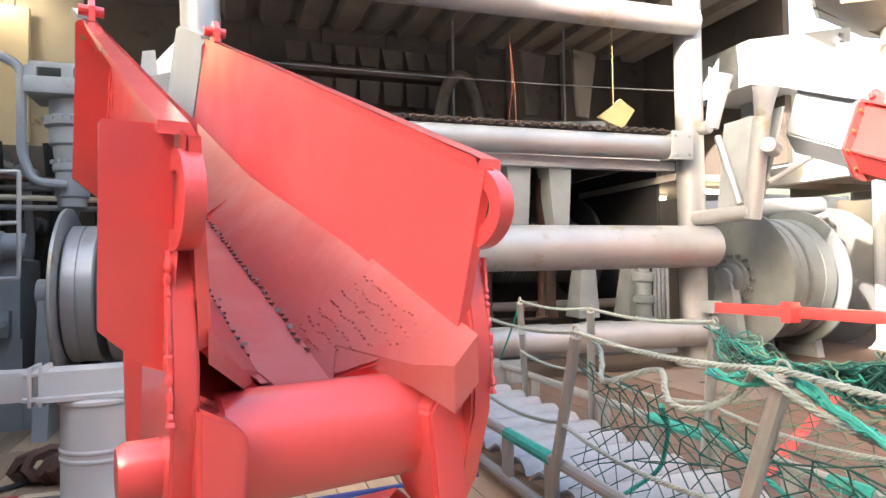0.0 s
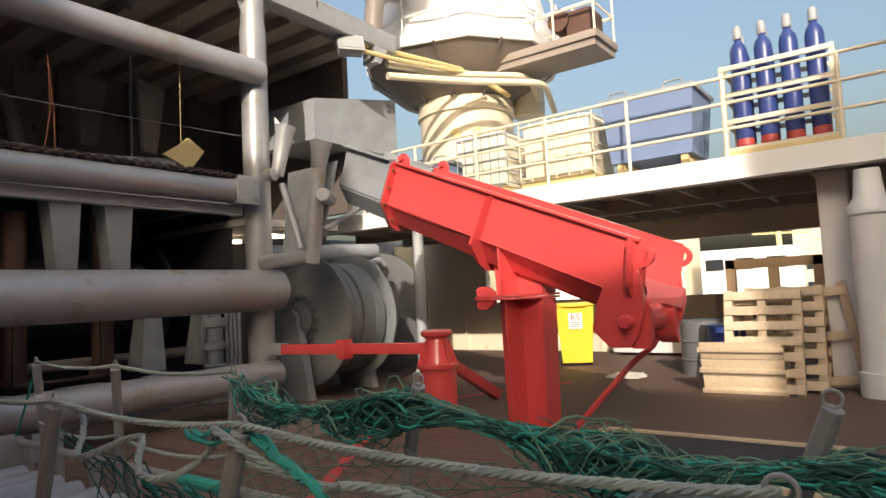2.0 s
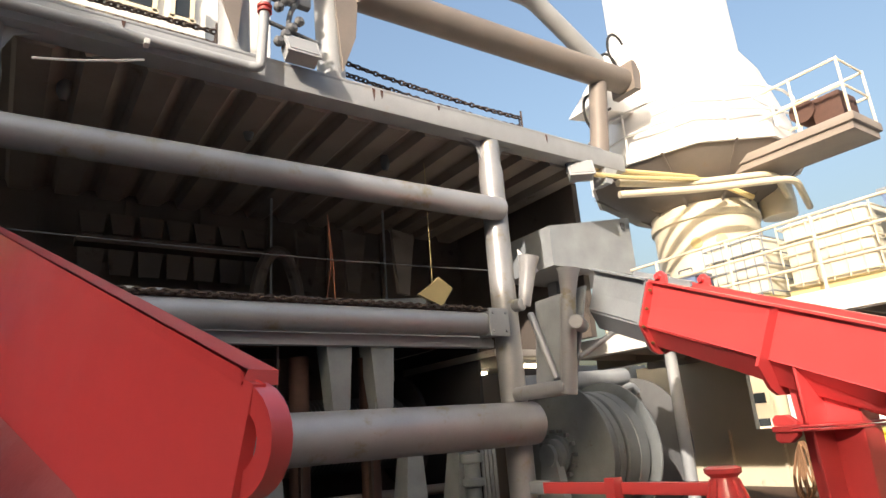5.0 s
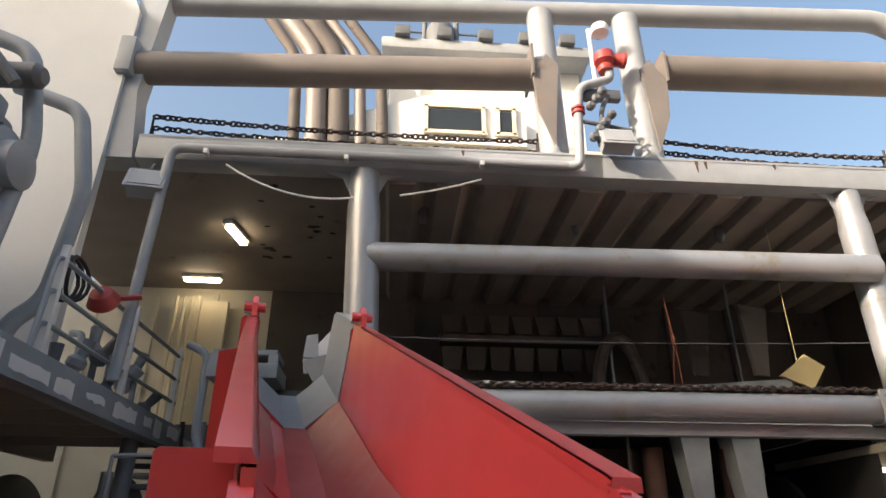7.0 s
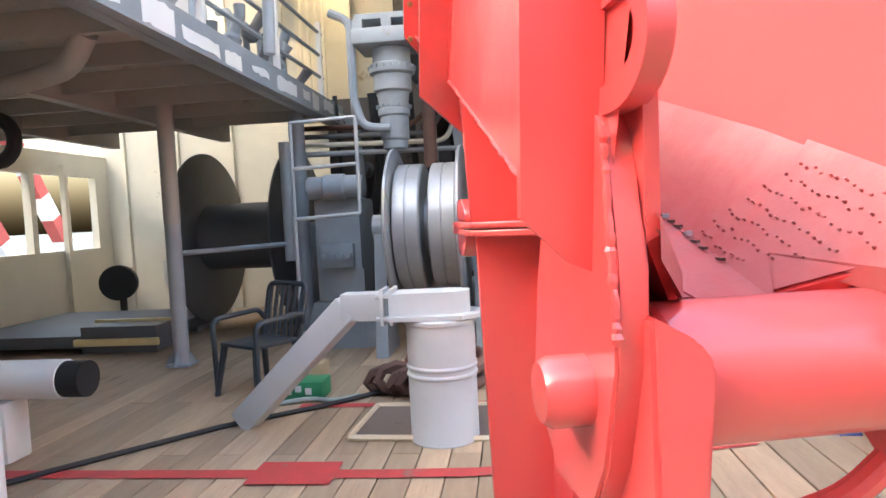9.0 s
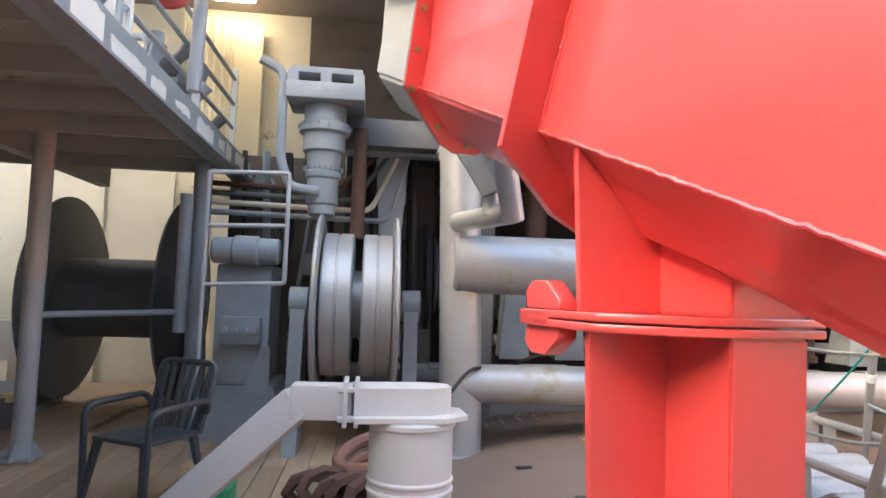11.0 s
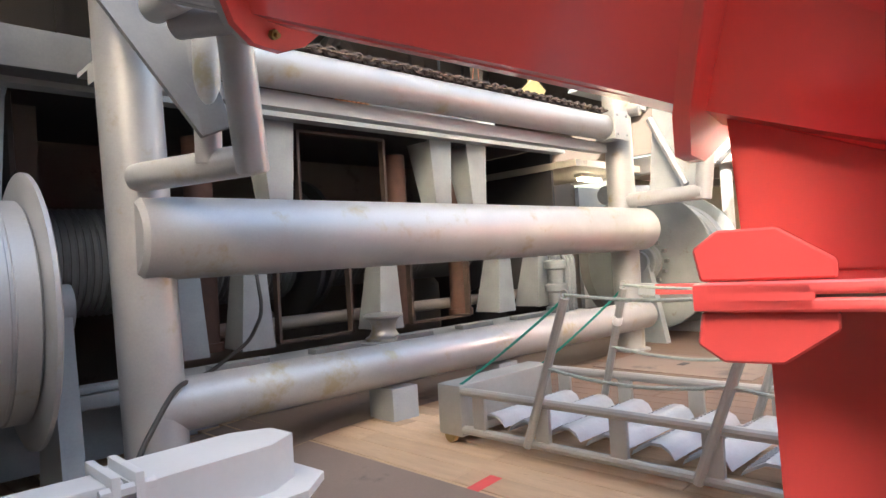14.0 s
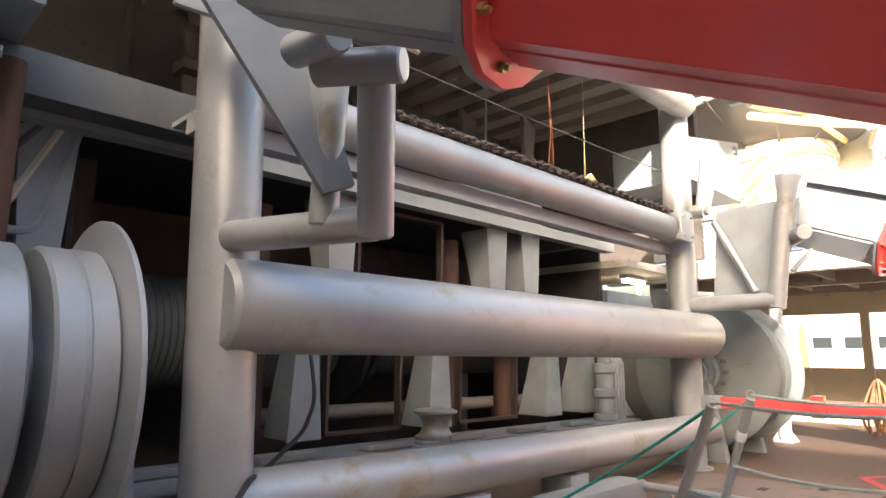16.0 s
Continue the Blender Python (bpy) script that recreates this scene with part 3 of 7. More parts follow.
def collar(bm, s, th, ring):
    """A plate standing off the trough all round its sides and belly."""
    inner = skin_ring(s)
    inner = [inner[0], inner[0], inner[1], inner[1], inner[2], inner[3], inner[4], inner[4], inner[5], inner[5]]
    inner = [(y * 0.97, d - 0.006 if d else 0.03) for y, d in inner]
    half = ring + [(-y, d) for y, d in ring[::-1]]
    loft(bm, [[at_drop(s, y, d, k * th / 2) for y, d in o] for o, k in ((inner, -1), (half, -1), (half, 1), (inner, 1))])
    return bm


RIB_RING = [(0.36, 0.03), (0.425, 0.05), (0.43, 0.56), (0.20, 0.78), (0.07, 0.85)]
FLANGE_RING = [(0.36, 0.0), (0.385, 0.02), (0.385, 0.50), (0.15, 0.79), (0.06, 0.835)]


def chute(m, label, base_z):
    c = thing("chute", label, "chute", "red chutes", at=m)
    b = trough(NB(), 0.06, 2.62, 12, mouth=True)
    part("trough", b, RED, c)
    b = NB()                                   # worn lining of the floor, the trough's shade in its colour
    loft(b, [[v + Vector((0, 0, 0.006)) for v in r[1:5]] for r in FLOOR_ROWS])
    part("lining", b, RED_WORN_SHADED, c, "scuffed red floor of the trough, dulled for shade")
    for y in (-0.075, 0.085):                   # open weld slots with grit
        b = NB()
        for i in range(34):
            s = 0.34 + i * 0.042 + random.uniform(-0.012, 0.012)
            z = floor_at(s, y) + 0.004
            box(b, (s, y + random.uniform(-0.005, 0.005), z), (random.uniform(0.02, 0.045), random.uniform(0.005, 0.012), 0.006))
        part("slot", b, RUST, c, "dark gritty slot in the trough floor")["kind"] = "stuff"
    b = NB()
    for i in range(22):
        s = 0.36 + random.random() * 1.2
        box(b, (s, random.choice((-0.075, 0.085)) + random.uniform(-0.012, 0.012), floor_at(s, 0.08) + 0.012), [random.uniform(0.005, 0.014) for _ in range(3)])
    part("debris", b, TREAD, c, "pale crumbs lying in the slots")["kind"] = "stuff"
    b = NB()                                    # short ridges of weld beside the mouth
    grnd = random.Random(12)
    for i in range(26):
        for k in range(7):
            s, y = 0.0 + 0.020 * i + grnd.uniform(-0.004, 0.004), -0.095 - 0.022 * k + grnd.uniform(-0.004, 0.004)
            if s < 0.27 - (abs(y) - 0.10) * 3.0 or s > 0.46 - 1.2 * (abs(y) - 0.09):
                continue
            z = floor_at(s, y) + 0.001
            box(b, (0, 0, 0), (0.007, grnd.uniform(0.010, 0.02), 0.005), M(s, y, z, 42 if y < 0 else -42, -22, grnd.uniform(-25, 25)), bevel=0.002)
    part("weld_grip", b, RED_WORN_SHADED, c, "rough welded grip on the trough floor")["kind"] = "stuff"
    for sy in (-1, 1):                          # folded top lip
        b = NB()
        lip0 = -0.10 if sy > 0 else -0.18
        pts = [(lip0 + i * (2.634 - lip0) / 12, half_width(lip0 + i * (2.634 - lip0) / 12)) for i in range(13)]
        rows = []
        for s, w in pts:
            z = top_z(s)
            rows.append([Vector((s, sy * (w - 0.0), z + 0.014)), Vector((s, sy * (w + 0.055), z + 0.014)), Vector((s, sy * (w + 0.055), z - 0.010)), Vector((s, sy * (w - 0.012), z - 0.010)), Vector((s, sy * (w - 0.012), z + 0.014))])
        loft(b, rows)
        for r_ in (rows[0], rows[-1]):
            b.faces.new([b.verts.new(v) for v in r_[:4]])
        part("lip", b, RED, c)
        b = NB()                                # lug at the upper end of the lip
        ms = M(2.50, sy * (half_width(2.5) + 0.02), top_z(2.50) + 0.05, 90, 0, 0)
        slab(b, [(-0.07, -0.06), (0.07, -0.03), (0.07, 0.03), (0.035, 0.075), (-0.02, 0.075), (-0.07, 0.02)], 0.03, ms)
        lathe(b, [(0.028, -0.06), (0.028, 0.06)], ms @ M(0.01, 0.02, 0), 10)
        part("lug", b, RED, c)
    b = outer_skin(NB(), 0.0, 2.61, 10, (-0.15, -0.02, 0.16, 0.16, -0.02, -0.12))
    part("casing", b, RED, c)
    b = collar(NB(), 2.62, 0.026, FLANGE_RING)
    part("flange", b, RED, c)
    for y, d in ((0.35, 0.10), (0.35, 0.31), (0.35, 0.515), (0.18, 0.70), (0.0, 0.787), (-0.18, 0.70), (-0.35, 0.515), (-0.35, 0.31), (-0.35, 0.10)):
        b = NB()
        p = at_drop(2.62, y, d, -0.012)
        lathe(b, [(0.017, 0), (0.017, 0.018), (0.009, 0.018), (0.009, 0.034)], M(p.x, p.y, p.z, 0, -112, 0), 6)
        part("bolt", b, BRASS, c, "brass coloured flange bolt")
    b = collar(NB(), 1.33, 0.032, RIB_RING)
    part("rib", b, RED, c)
    wrnd = random.Random(4)
    for sy in (-1, 1):                          # lumpy weld beads along the chine and the rib
        b = NB()
        pts = [at_drop(0.02 + i * 0.016, sy * 0.320, 0.494) + Vector([wrnd.uniform(-0.0025, 0.0025) for _ in range(3)]) for i in range(162)]
        tube(b, pts, [wrnd.uniform(0.0035, 0.0075) for _ in pts], 6)
        pts = [at_drop(1.305, sy * (0.308 + 0.012 * i / 30), 0.06 + 0.43 * i / 30) + Vector([wrnd.uniform(-0.002, 0.002) for _ in range(3)]) for i in range(31)]
        tube(b, pts, [wrnd.uniform(0.004, 0.008) for _ in pts], 6)
        part("weld_bead", b, RED, c)
    # mouth: cheek plates, wing plates, roller, eyes
    for sy in (-1, 1):
        b = NB()
        pts = [(0.10, 1.58), (-0.07, 1.575), (-0.13, 1.50), (-0.165, 1.30), (-0.155, 1.16), (-0.10, 1.00), (-0.03, 0.895), (0.15, 0.89), (0.30, 1.03), (0.24, 1.25)]
        slab(b, pts, 0.05, M(0.07 if sy > 0 else 0.0, sy * 0.300, 0, 90, 0, 0))
        bmesh.ops.bevel(b, geom=b.edges[:], offset=0.006, segments=2, affect="EDGES")
        part("cheek", b, RED, c)
        b = NB()
        pts = [(-0.135 - 0.03 * z_, 1.50 - z_ * 0.30) for z_ in [k / 40 for k in range(41)]]
        tube(b, [(x + (0.07 if sy > 0 else 0.0) + wrnd.uniform(-0.003, 0.003), sy * 0.325, z) for x, z in pts], [wrnd.uniform(0.004, 0.010) for _ in pts], 6)
        part("weld_bead", b, RED, c)
        b = NB()
        wd = 0.122 if sy > 0 else 0.07
        slab(b, [(0.0, 0.015), (sy * wd - sy * 0.007, 0.015), (sy * wd, 0.008), (sy * wd, -0.36), (sy * 0.4 * wd, -0.43), (0.0, -0.45)], 0.022, M(-0.055 if sy > 0 else 0.11, sy * 0.312, 1.735 if sy > 0 else 1.79, 90, 0, 90) @ M(0, 0, 0, -8, 0, 0))
        part("wing_plate", b, RED, c)
        b = NB()
        n_, ex = 14, (-0.085 if sy > 0 else -0.145)
        out = [(ex - 0.115 * math.sin(math.pi * k / n_), 1.61 + 0.092 * math.cos(math.pi * k / n_)) for k in range(n_ + 1)]
        inn = [(ex - 0.075 * math.sin(math.pi * k / n_), 1.61 + 0.052 * math.cos(math.pi * k / n_)) for k in range(n_ + 1)]
        out, inn = [(ex + 0.10, 1.702)] + out + [(ex + 0.10, 1.518)], [(ex + 0.10, 1.662)] + inn + [(ex + 0.10, 1.558)]
        rows = []
        for (x0, z0), (x1, z1) in zip(out, inn):
            y0, y1 = sy * 0.282, sy * 0.318
            rows.append([Vector((x0, y0, z0)), Vector((x0, y1, z0)), Vector((x1, y1, z1)), Vector((x1, y0, z1)), Vector((x0, y0, z0))])
        loft(b, rows)
        part("eye_plate", b, RED, c)
        b = NB()
        lathe(b, [(0.058, 0), (0.058, 0.065), (0.048, 0.08)] if sy > 0 else [(0.05, 0), (0.05, 0.04)], M(0.05, sy * 0.32, 1.10, -90 * sy, 0, 0), 20)
        part("pin", b, RED, c)
    b = NB()                                    # saw-toothed front edge of the floor
    teeth = ((-0.262, -0.20), (-0.215, -0.18), (-0.18, -0.06), (-0.12, 0.24), (-0.08, 0.16), (0.05, 0.16), (0.078, 0.25), (0.17, 0.02), (0.262, -0.10))
    skirt = (0.10, 0.10, 0.05, 0.02, 0.02, 0.02, 0.02, 0.04, 0.06)
    for k in (0.004, -0.018):
        loft(b, [[Vector((s, y, floor_at(s, y) + k)) for y, s in teeth], [Vector((0.30, y, floor_at(0.30, y) + k - 0.001)) for y, s in teeth]])
    loft(b, [[Vector((s, y, floor_at(s, y) + 0.004 - h * k)) for (y, s), h in zip(teeth, skirt)] for k in (0.0, 1.0)])
    part("floor_edge", b, RED_WORN_SHADED, c)
    for sy in (-1, 1):                          # blocks closing the gap beside the roller
        b = NB()
        slab(b, [(sy * 0.285, 1.24), (sy * 0.285, 0.88), (sy * 0.25, 0.90), (sy * 0.205, 0.97), (sy * 0.19, 1.165), (sy * 0.215, 1.20)], 0.17, M(-0.03, 0, 0, 90, 0, 90))
        bmesh.ops.bevel(b, geom=b.edges[:], offset=0.008, segments=2, affect="EDGES")
        part("end_block", b, RED, c)
    b = NB()
    lathe(b, [(0.06, -0.27), (0.06, -0.228), (0.112, -0.226), (0.118, -0.218), (0.118, -0.20), (0.118, 0.20), (0.118, 0.218), (0.112, 0.226), (0.06, 0.228), (0.06, 0.27)], M(0.045, 0, 1.115, 90, 0, 0), 40)
    part("roller", b, RED, c, "smooth glossy red steel roller")
    b = NB()
    tube(b, bend([(0.06, -0.22, 0.93), (0.08, -0.16, 0.86), (0.20, -0.02, 0.74), (0.75, 0.25, base_z + 0.02)], 0.1), 0.026, 10)
    part("strut", b, RED, c)
    # pedestal
    pc, lc = 1.30, 0.07
    faces = (("pedestal", (1.06, 1.515, -0.20), lambda x: base_z, (1.04, 1.54, -0.22), lambda x: 1.305),
             ("pedestal_head", (1.04, 1.572, -0.22), lambda x: 1.355, (1.034, 1.59, -0.22), lambda x: top_z(x) - 0.74))
    for name, lo, zlo, hi, zhi in faces:
        b = NB()
        rings = []
        for (x0, x1, y0), zf in ((lo, zlo), (hi, zhi)):
            rings.append([b.verts.new((x, y, zf(x))) for x, y in ((x0, y0), (x1, y0), (x1, 0.032), (x0, 0.032))])
        b.faces.new(rings[0][::-1])
        b.faces.new(rings[1])
        for j in range(4):
            b.faces.new((rings[0][j], rings[0][(j + 1) % 4], rings[1][(j + 1) % 4], rings[1][j]))
        bmesh.ops.bevel(b, geom=b.edges[:], offset=0.006, segments=2, affect="EDGES")
        part(name, b, RED, c)
    for sy, y_ in ((1, 0.02), (-1, -0.21)):     # stiffening fins above and below the joint
        w_ = 0.29 if sy > 0 else 0.10
        for z0, pts in ((1.355, [(0.0, 0.0), (sy * (w_ - 0.02), 0.0), (sy * w_, 0.45), (0.0, 0.20)]), (1.305, [(0.0, 0.0), (sy * (w_ - 0.03), 0.0), (sy * (w_ - 0.06), -1.16), (0.0, -1.16)])):
            b = NB()
            slab(b, pts, 0.024, M(1.315 if z0 > 1.33 else 1.29, y_, z0, 90, 0, 90))
            bmesh.ops.bevel(b, geom=b.edges[:], offset=0.003, segments=1, affect="EDGES")
            part("fin", b, RED, c)
    for z in (1.318, 1.345):
        b = NB()
        slab(b, [(1.02, -0.26), (1.60, -0.26), (1.60, 0.315), (1.20, 0.315), (1.03, 0.13)], 0.022, M(0, 0, z))
        bmesh.ops.bevel(b, geom=b.edges[:], offset=0.004, segments=1, affect="EDGES")
        part("flange", b, RED, c)
    for z, up in ((1.357, 1), (1.306, -1)):
        b = NB()
        slab(b, [(0.05, 0.0), (0.25, 0.0), (0.26, 0.055 * up), (0.22, 0.085 * up), (0.13, 0.085 * up), (0.05, 0.03 * up)], 0.06, M(1.36, 0.265, z, 90, 0, 0))
        bmesh.ops.bevel(b, geom=b.edges[:], offset=0.004, segments=1, affect="EDGES")
        part("clevis", b, RED, c)
    b = NB()
    box(b, (1.53, 0.265, 1.331), (0.18, 0.10, 0.046), bevel=0.006)
    part("tongue", b, RED, c)
    b = NB()
    slab(b, [(-0.3, -0.32), (0.3, -0.32), (0.3, 0.32), (-0.3, 0.32)], 0.02, M(pc, lc, base_z + 0.01))
    part("base_plate", b, RED, c)
    return c


MA = M(0.66, 1.86, 0, 0, 0, 103)
MB = M(6.10, 2.10, 0.105, 0, 0, 83.5)
chute(MA, "glossy red steel launching chute with roller mouth on a pedestal", 0.03)
chute(MB, "glossy red steel launching chute with roller mouth beside the capstan", 0.05)


def plate(g, name, pts, th, mat, label=""):
    """A flat steel plate through corners that lie in one plane."""
    b = NB()
    v = [Vector(p) for p in pts]
    n = (v[1] - v[0]).cross(v[2] - v[0]).normalized() * (th / 2)
    A, Z = [b.verts.new(p + n) for p in v], [b.verts.new(p - n) for p in v]
    b.faces.new(A)
    b.faces.new(Z[::-1])
    for k in range(len(v)):
        b.faces.new((A[k], Z[k], Z[(k + 1) % len(v)], A[(k + 1) % len(v)]))
    bmesh.ops.recalc_face_normals(b, faces=b.faces[:])
    return part(name, b, mat, g, label)


def capped(g, name, pts, r, mat=SILVER, rim=0.0):
    b = NB()
    pts = [Vector(p) for p in pts]
    for p, q in zip(pts, pts[1:]):
        L_ = (q - p).length
        lathe(b, [(0.0, 0), (r - 0.01, 0), (r, 0.01), (r, L_ - 0.01), (r - 0.01, L_), (0.0, L_)], along(p, (q - p).normalized()), 24)
    return part(name, b, mat, g)


def trough_head(m, s1):
    g = thing("grey_trough", "grey steel trough bracketed from a silver post to a red chute", "chute", "grey troughs")
    b = trough(NB(), 2.66, s1, 4)
    b.transform(m)
    part("lining", b, GREY, g)
    b = outer_skin(NB(), 2.645, s1, 4)
    b.transform(m)
    part("casing", b, GREY, g)
    for s in (2.652,):
        b = collar(NB(), s, 0.026, FLANGE_RING)
        b.transform(m)
        part("flange", b, GREY, g)
    for sy in (-1, 1):
        b = NB()
        box(b, (0, 0, 0), (0.86, 0.09, 0.02), M(2.66 + (s1 - 2.66) / 2, sy * 0.33, top_z((2.66 + s1) / 2) + 0.012, 0, -22, 0))
        b.transform(m)
        part("rail", b, GREY, g)
    return g


ga = trough_head(MA, 3.62)
capped(ga, "stay", [(0.25, 6.75, 2.0), (0.545, 5.90, 2.0)], 0.085)
capped(ga, "stay", [(0.54, 5.90, 1.93), (0.36, 5.70, 2.72)], 0.085)
capped(ga, "stub", [(0.39, 5.55, 2.61), (0.18, 5.9, 2.63)], 0.08)
capped(ga, "stay", [(0.42, 6.15, 2.0), (0.40, 6.05, 2.9)], 0.07)
plate(ga, "brace", [(-0.22, 6.36, 3.10), (0.33, 6.35, 3.26), (0.48, 6.0, 2.18), (0.34, 6.04, 2.12)], 0.03, GREY_DK)
capped(ga, "stub", [(0.10, 5.62, 2.66), (0.10, 5.95, 2.70)], 0.075)
plate(ga, "gusset", [(0.22, 5.58, 2.72), (0.52, 5.60, 2.72), (0.38, 5.72, 3.0)], 0.02, CREAM)
plate(ga, "bracket", [(-0.22, 6.50, 3.02), (0.42, 6.45, 3.02), (0.48, 6.45, 3.16), (-0.24, 6.50, 3.16)], 0.03, GREY_LT)
plate(ga, "bracket", [(-0.24, 6.50, 3.17), (-0.10, 6.5, 3.17), (-0.12, 6.5, 3.40), (-0.22, 6.5, 3.38)], 0.03, GREY_LT)
plate(ga, "gusset", [(-0.24, 6.62, 3.2), (0.10, 6.66, 3.2), (0.05, 6.68, 3.58)], 0.02, WHITE)
gb = trough_head(MB, 3.45)
capped(gb, "stay", [(5.85, 6.75, 2.0), (5.81, 5.83, 2.0)], 0.085)
capped(gb, "stay", [(5.83, 5.86, 1.92), (5.84, 5.70, 3.0)], 0.09)
capped(gb, "stub", [(5.70, 5.50, 2.66), (6.02, 5.72, 2.66)], 0.08)
capped(gb, "stub", [(5.96, 6.60, 3.09), (5.93, 6.8, 3.09)], 0.08)
capped(gb, "brace", [(5.98, 6.5, 2.95), (5.86, 6.05, 2.1)], 0.042)
for p0, p1 in (((6.03, 6.65, 3.08), (6.11, 6.55, 3.71)), ((5.84, 5.70, 2.96), (5.85, 5.65, 3.30))):
    b = NB()
    p0, p1 = Vector(p0), Vector(p1)
    L_ = (p1 - p0).length
    lathe(b, [(0.08, 0), (0.09, L_ * 0.3), (0.115, L_ * 0.85), (0.135, L_), (0.12, L_), (0.08, L_ * 0.3)], along(p0, (p1 - p0).normalized()), 24)
    part("socket", b, SILVER, gb)
plate(gb, "gusset", [(6.06, 6.66, 3.35), (6.30, 6.6, 3.55), (6.06, 6.7, 3.85)], 0.02, WHITE)
plate(gb, "bracket", [(6.02, 6.56, 2.08), (5.92, 5.82, 2.05), (6.04, 5.60, 3.1), (6.10, 6.5, 3.1)], 0.03, GREY)
capped(gb, "stay", [(5.9, 5.7, 2.3), (6.75, 5.6, 2.75)], 0.03)


# ---- port side: gallery, columns, winches ----
def gallery(sign, x_edge, x_out, z, y0, y1, name, mat_edge, label):
    b = NB()
    box(b, ((x_edge + x_out) / 2, (y0 + y1) / 2, z + 0.20), (abs(x_out - x_edge), y1 - y0, 0.10))
    gal = structure("ceiling_" + name, b, UNDER, label, "gallery deck")
    n = int((y1 - y0) / 0.75)
    for i in range(n):
        b = NB()
        box(b, ((x_edge + x_out) / 2, y0 + 0.4 + i * 0.75, z + 0.07), (abs(x_out - x_edge) - 0.1, 0.05, 0.16))
        part("beam", b, UNDER, gal)
    for k in (0.35, 0.7):
        b = NB()
        box(b, (x_edge + (x_out - x_edge) * k, (y0 + y1) / 2, z + 0.04), (0.12, y1 - y0, 0.22))
        part("girder", b, UNDER, gal)
    b = NB()
    box(b, (x_edge, (y0 + y1) / 2, z + 0.14), (0.10, y1 - y0, 0.30), bevel=0.01)
    box(b, (x_edge - sign * 0.06, (y0 + y1) / 2, z + 0.005), (0.16, y1 - y0, 0.02))
    structure("trim_edge_" + name, b, mat_edge, "edge girder of the side gallery", "girder")


gallery(-1, -2.0, -6.6, 2.58, -4.2, 9.2, "port", GREY, "underside of the port gallery with welded beams")
gallery(1, 9.0, 13.4, 2.68, -6.0, 9.6, "starboard", WHITE, "underside of the starboard gallery with welded beams")


edge = bpy.data.objects["trim_edge_port"]
prnd = random.Random(17)
y = -0.5
while y < 9.0:                                  # brushed fields of white primer on the grey girder
    ln = prnd.choice((0.22, 0.38, 0.55, 0.30))
    zl, zh = 2.63 + prnd.choice((0.0, 0.02, 0.06, 0.10)), 2.84 - prnd.choice((0.0, 0.0, 0.03, 0.06))
    up = [(y + ln * k / 6 + prnd.uniform(-0.01, 0.01), zh - prnd.uniform(0, 0.03)) for k in range(7)]
    dn = [(y + ln * k / 6 + prnd.uniform(-0.01, 0.01), zl + prnd.uniform(0, 0.03)) for k in range(6, -1, -1)]
    b = NB()
    slab(b, up + dn, 0.004, M(-1.9475, 0, 0) @ M(0, 0, 0, 90, 0, 90))
    part("paint_patch", b, WHITE, edge)
    y += ln + prnd.choice((0.10, 0.14, 0.22, 0.16))


def column(x, y, z1, r, mat, label):
    c = thing("column", label, "column", "gallery columns")
    b = NB()
    lathe(b, [(r, deck_z(x)), (r, z1)], M(x, y, 0), 20)
    part("shaft", b, mat, c)
    b = NB()
    box(b, (x, y, deck_z(x) + 0.02), (r * 3, r * 3, 0.03), bevel=0.005)
    for a in (0, 90, 180, 270):
        slab(b, [(r, 0.0), (r + 0.1, 0.0), (r, 0.14)], 0.015, M(x, y, deck_z(x) + 0.02) @ M(0, 0, 0, 90, 0, a))
    part("foot", b, mat, c)


column(-3.1, 6.75, 2.62, 0.075, GREY_LT, "beige and grey steel column carrying the gallery")
column(-2.12, 7.75, 2.62, 0.085, GREY, "grey steel column carrying the gallery")
column(9.15, 6.9, 2.7, 0.09, GREY_LT, "pale grey steel column carrying the gallery")
b = NB()
lathe(b, [(0.079, 1.42), (0.079, 2.60)], M(-3.1, 6.75, 0), 20)
part("upper_sleeve", b, UNDER, bpy.data.objects["column"], "beige painted upper half")
pipe_line("wall_pipe", [(-2.22, 7.6, 0.95), (-2.22, 7.6, 2.25)], 0.06, GREY_LT, "grey vertical pipe strapped to a column", "pipe")

# beige side wall with openings to the quay
b = NB()
for y0, y1, z0, z1 in ((-6, 8.0, 0, 2.6), (8.0, 11.2, 0, 1.1), (8.0, 11.2, 2.25, 2.6), (9.15, 9.25, 1.1, 2.25), (10.6, 11.2, 1.1, 2.25)):
    box(b, (-6.6, (y0 + y1) / 2, (z0 + z1) / 2), (0.12, y1 - y0, z1 - z0))
wpo = structure("wall_port", b, BEIGE, "pale bulwark with window openings on the port side", "wall")
for y in (5.5, 7.0, 8.4, 9.8):
    b = NB()
    box(b, (-6.5, y, 1.2), (0.08, 0.08, 2.4))
    part("stiffener", b, BEIGE, wpo)
b = NB()
box(b, (-5.2, 11.05, 2.7), (0.08, 0.08, 5.4))
for z in (0.9, 1.9):
    box(b, (-4.6, 11.05, z), (1.0, 0.05, 0.05))
box(b, (-4.1, 11.06, 1.05), (0.55, 0.06, 1.75), bevel=0.01)
structure("door_1", b, BEIGE, "beige steel locker door in the bulkhead", "door")
# white bulkhead rising across the port gallery
b = NB()
slab(b, [(0, 0), (4.0, 0), (4.0, 6.5), (0.9, 6.5), (0.0, 4.6)], 0.12, M(-2.62, 6.75, 2.85, 90, 0, 180))
structure("wall_upper_port", b, WHITE, "tall white bulkhead across the port gallery with scuffed paint", "wall")
b = NB()
box(b, (-6.6, 2.4, 4.2), (0.14, 8.8, 2.8))
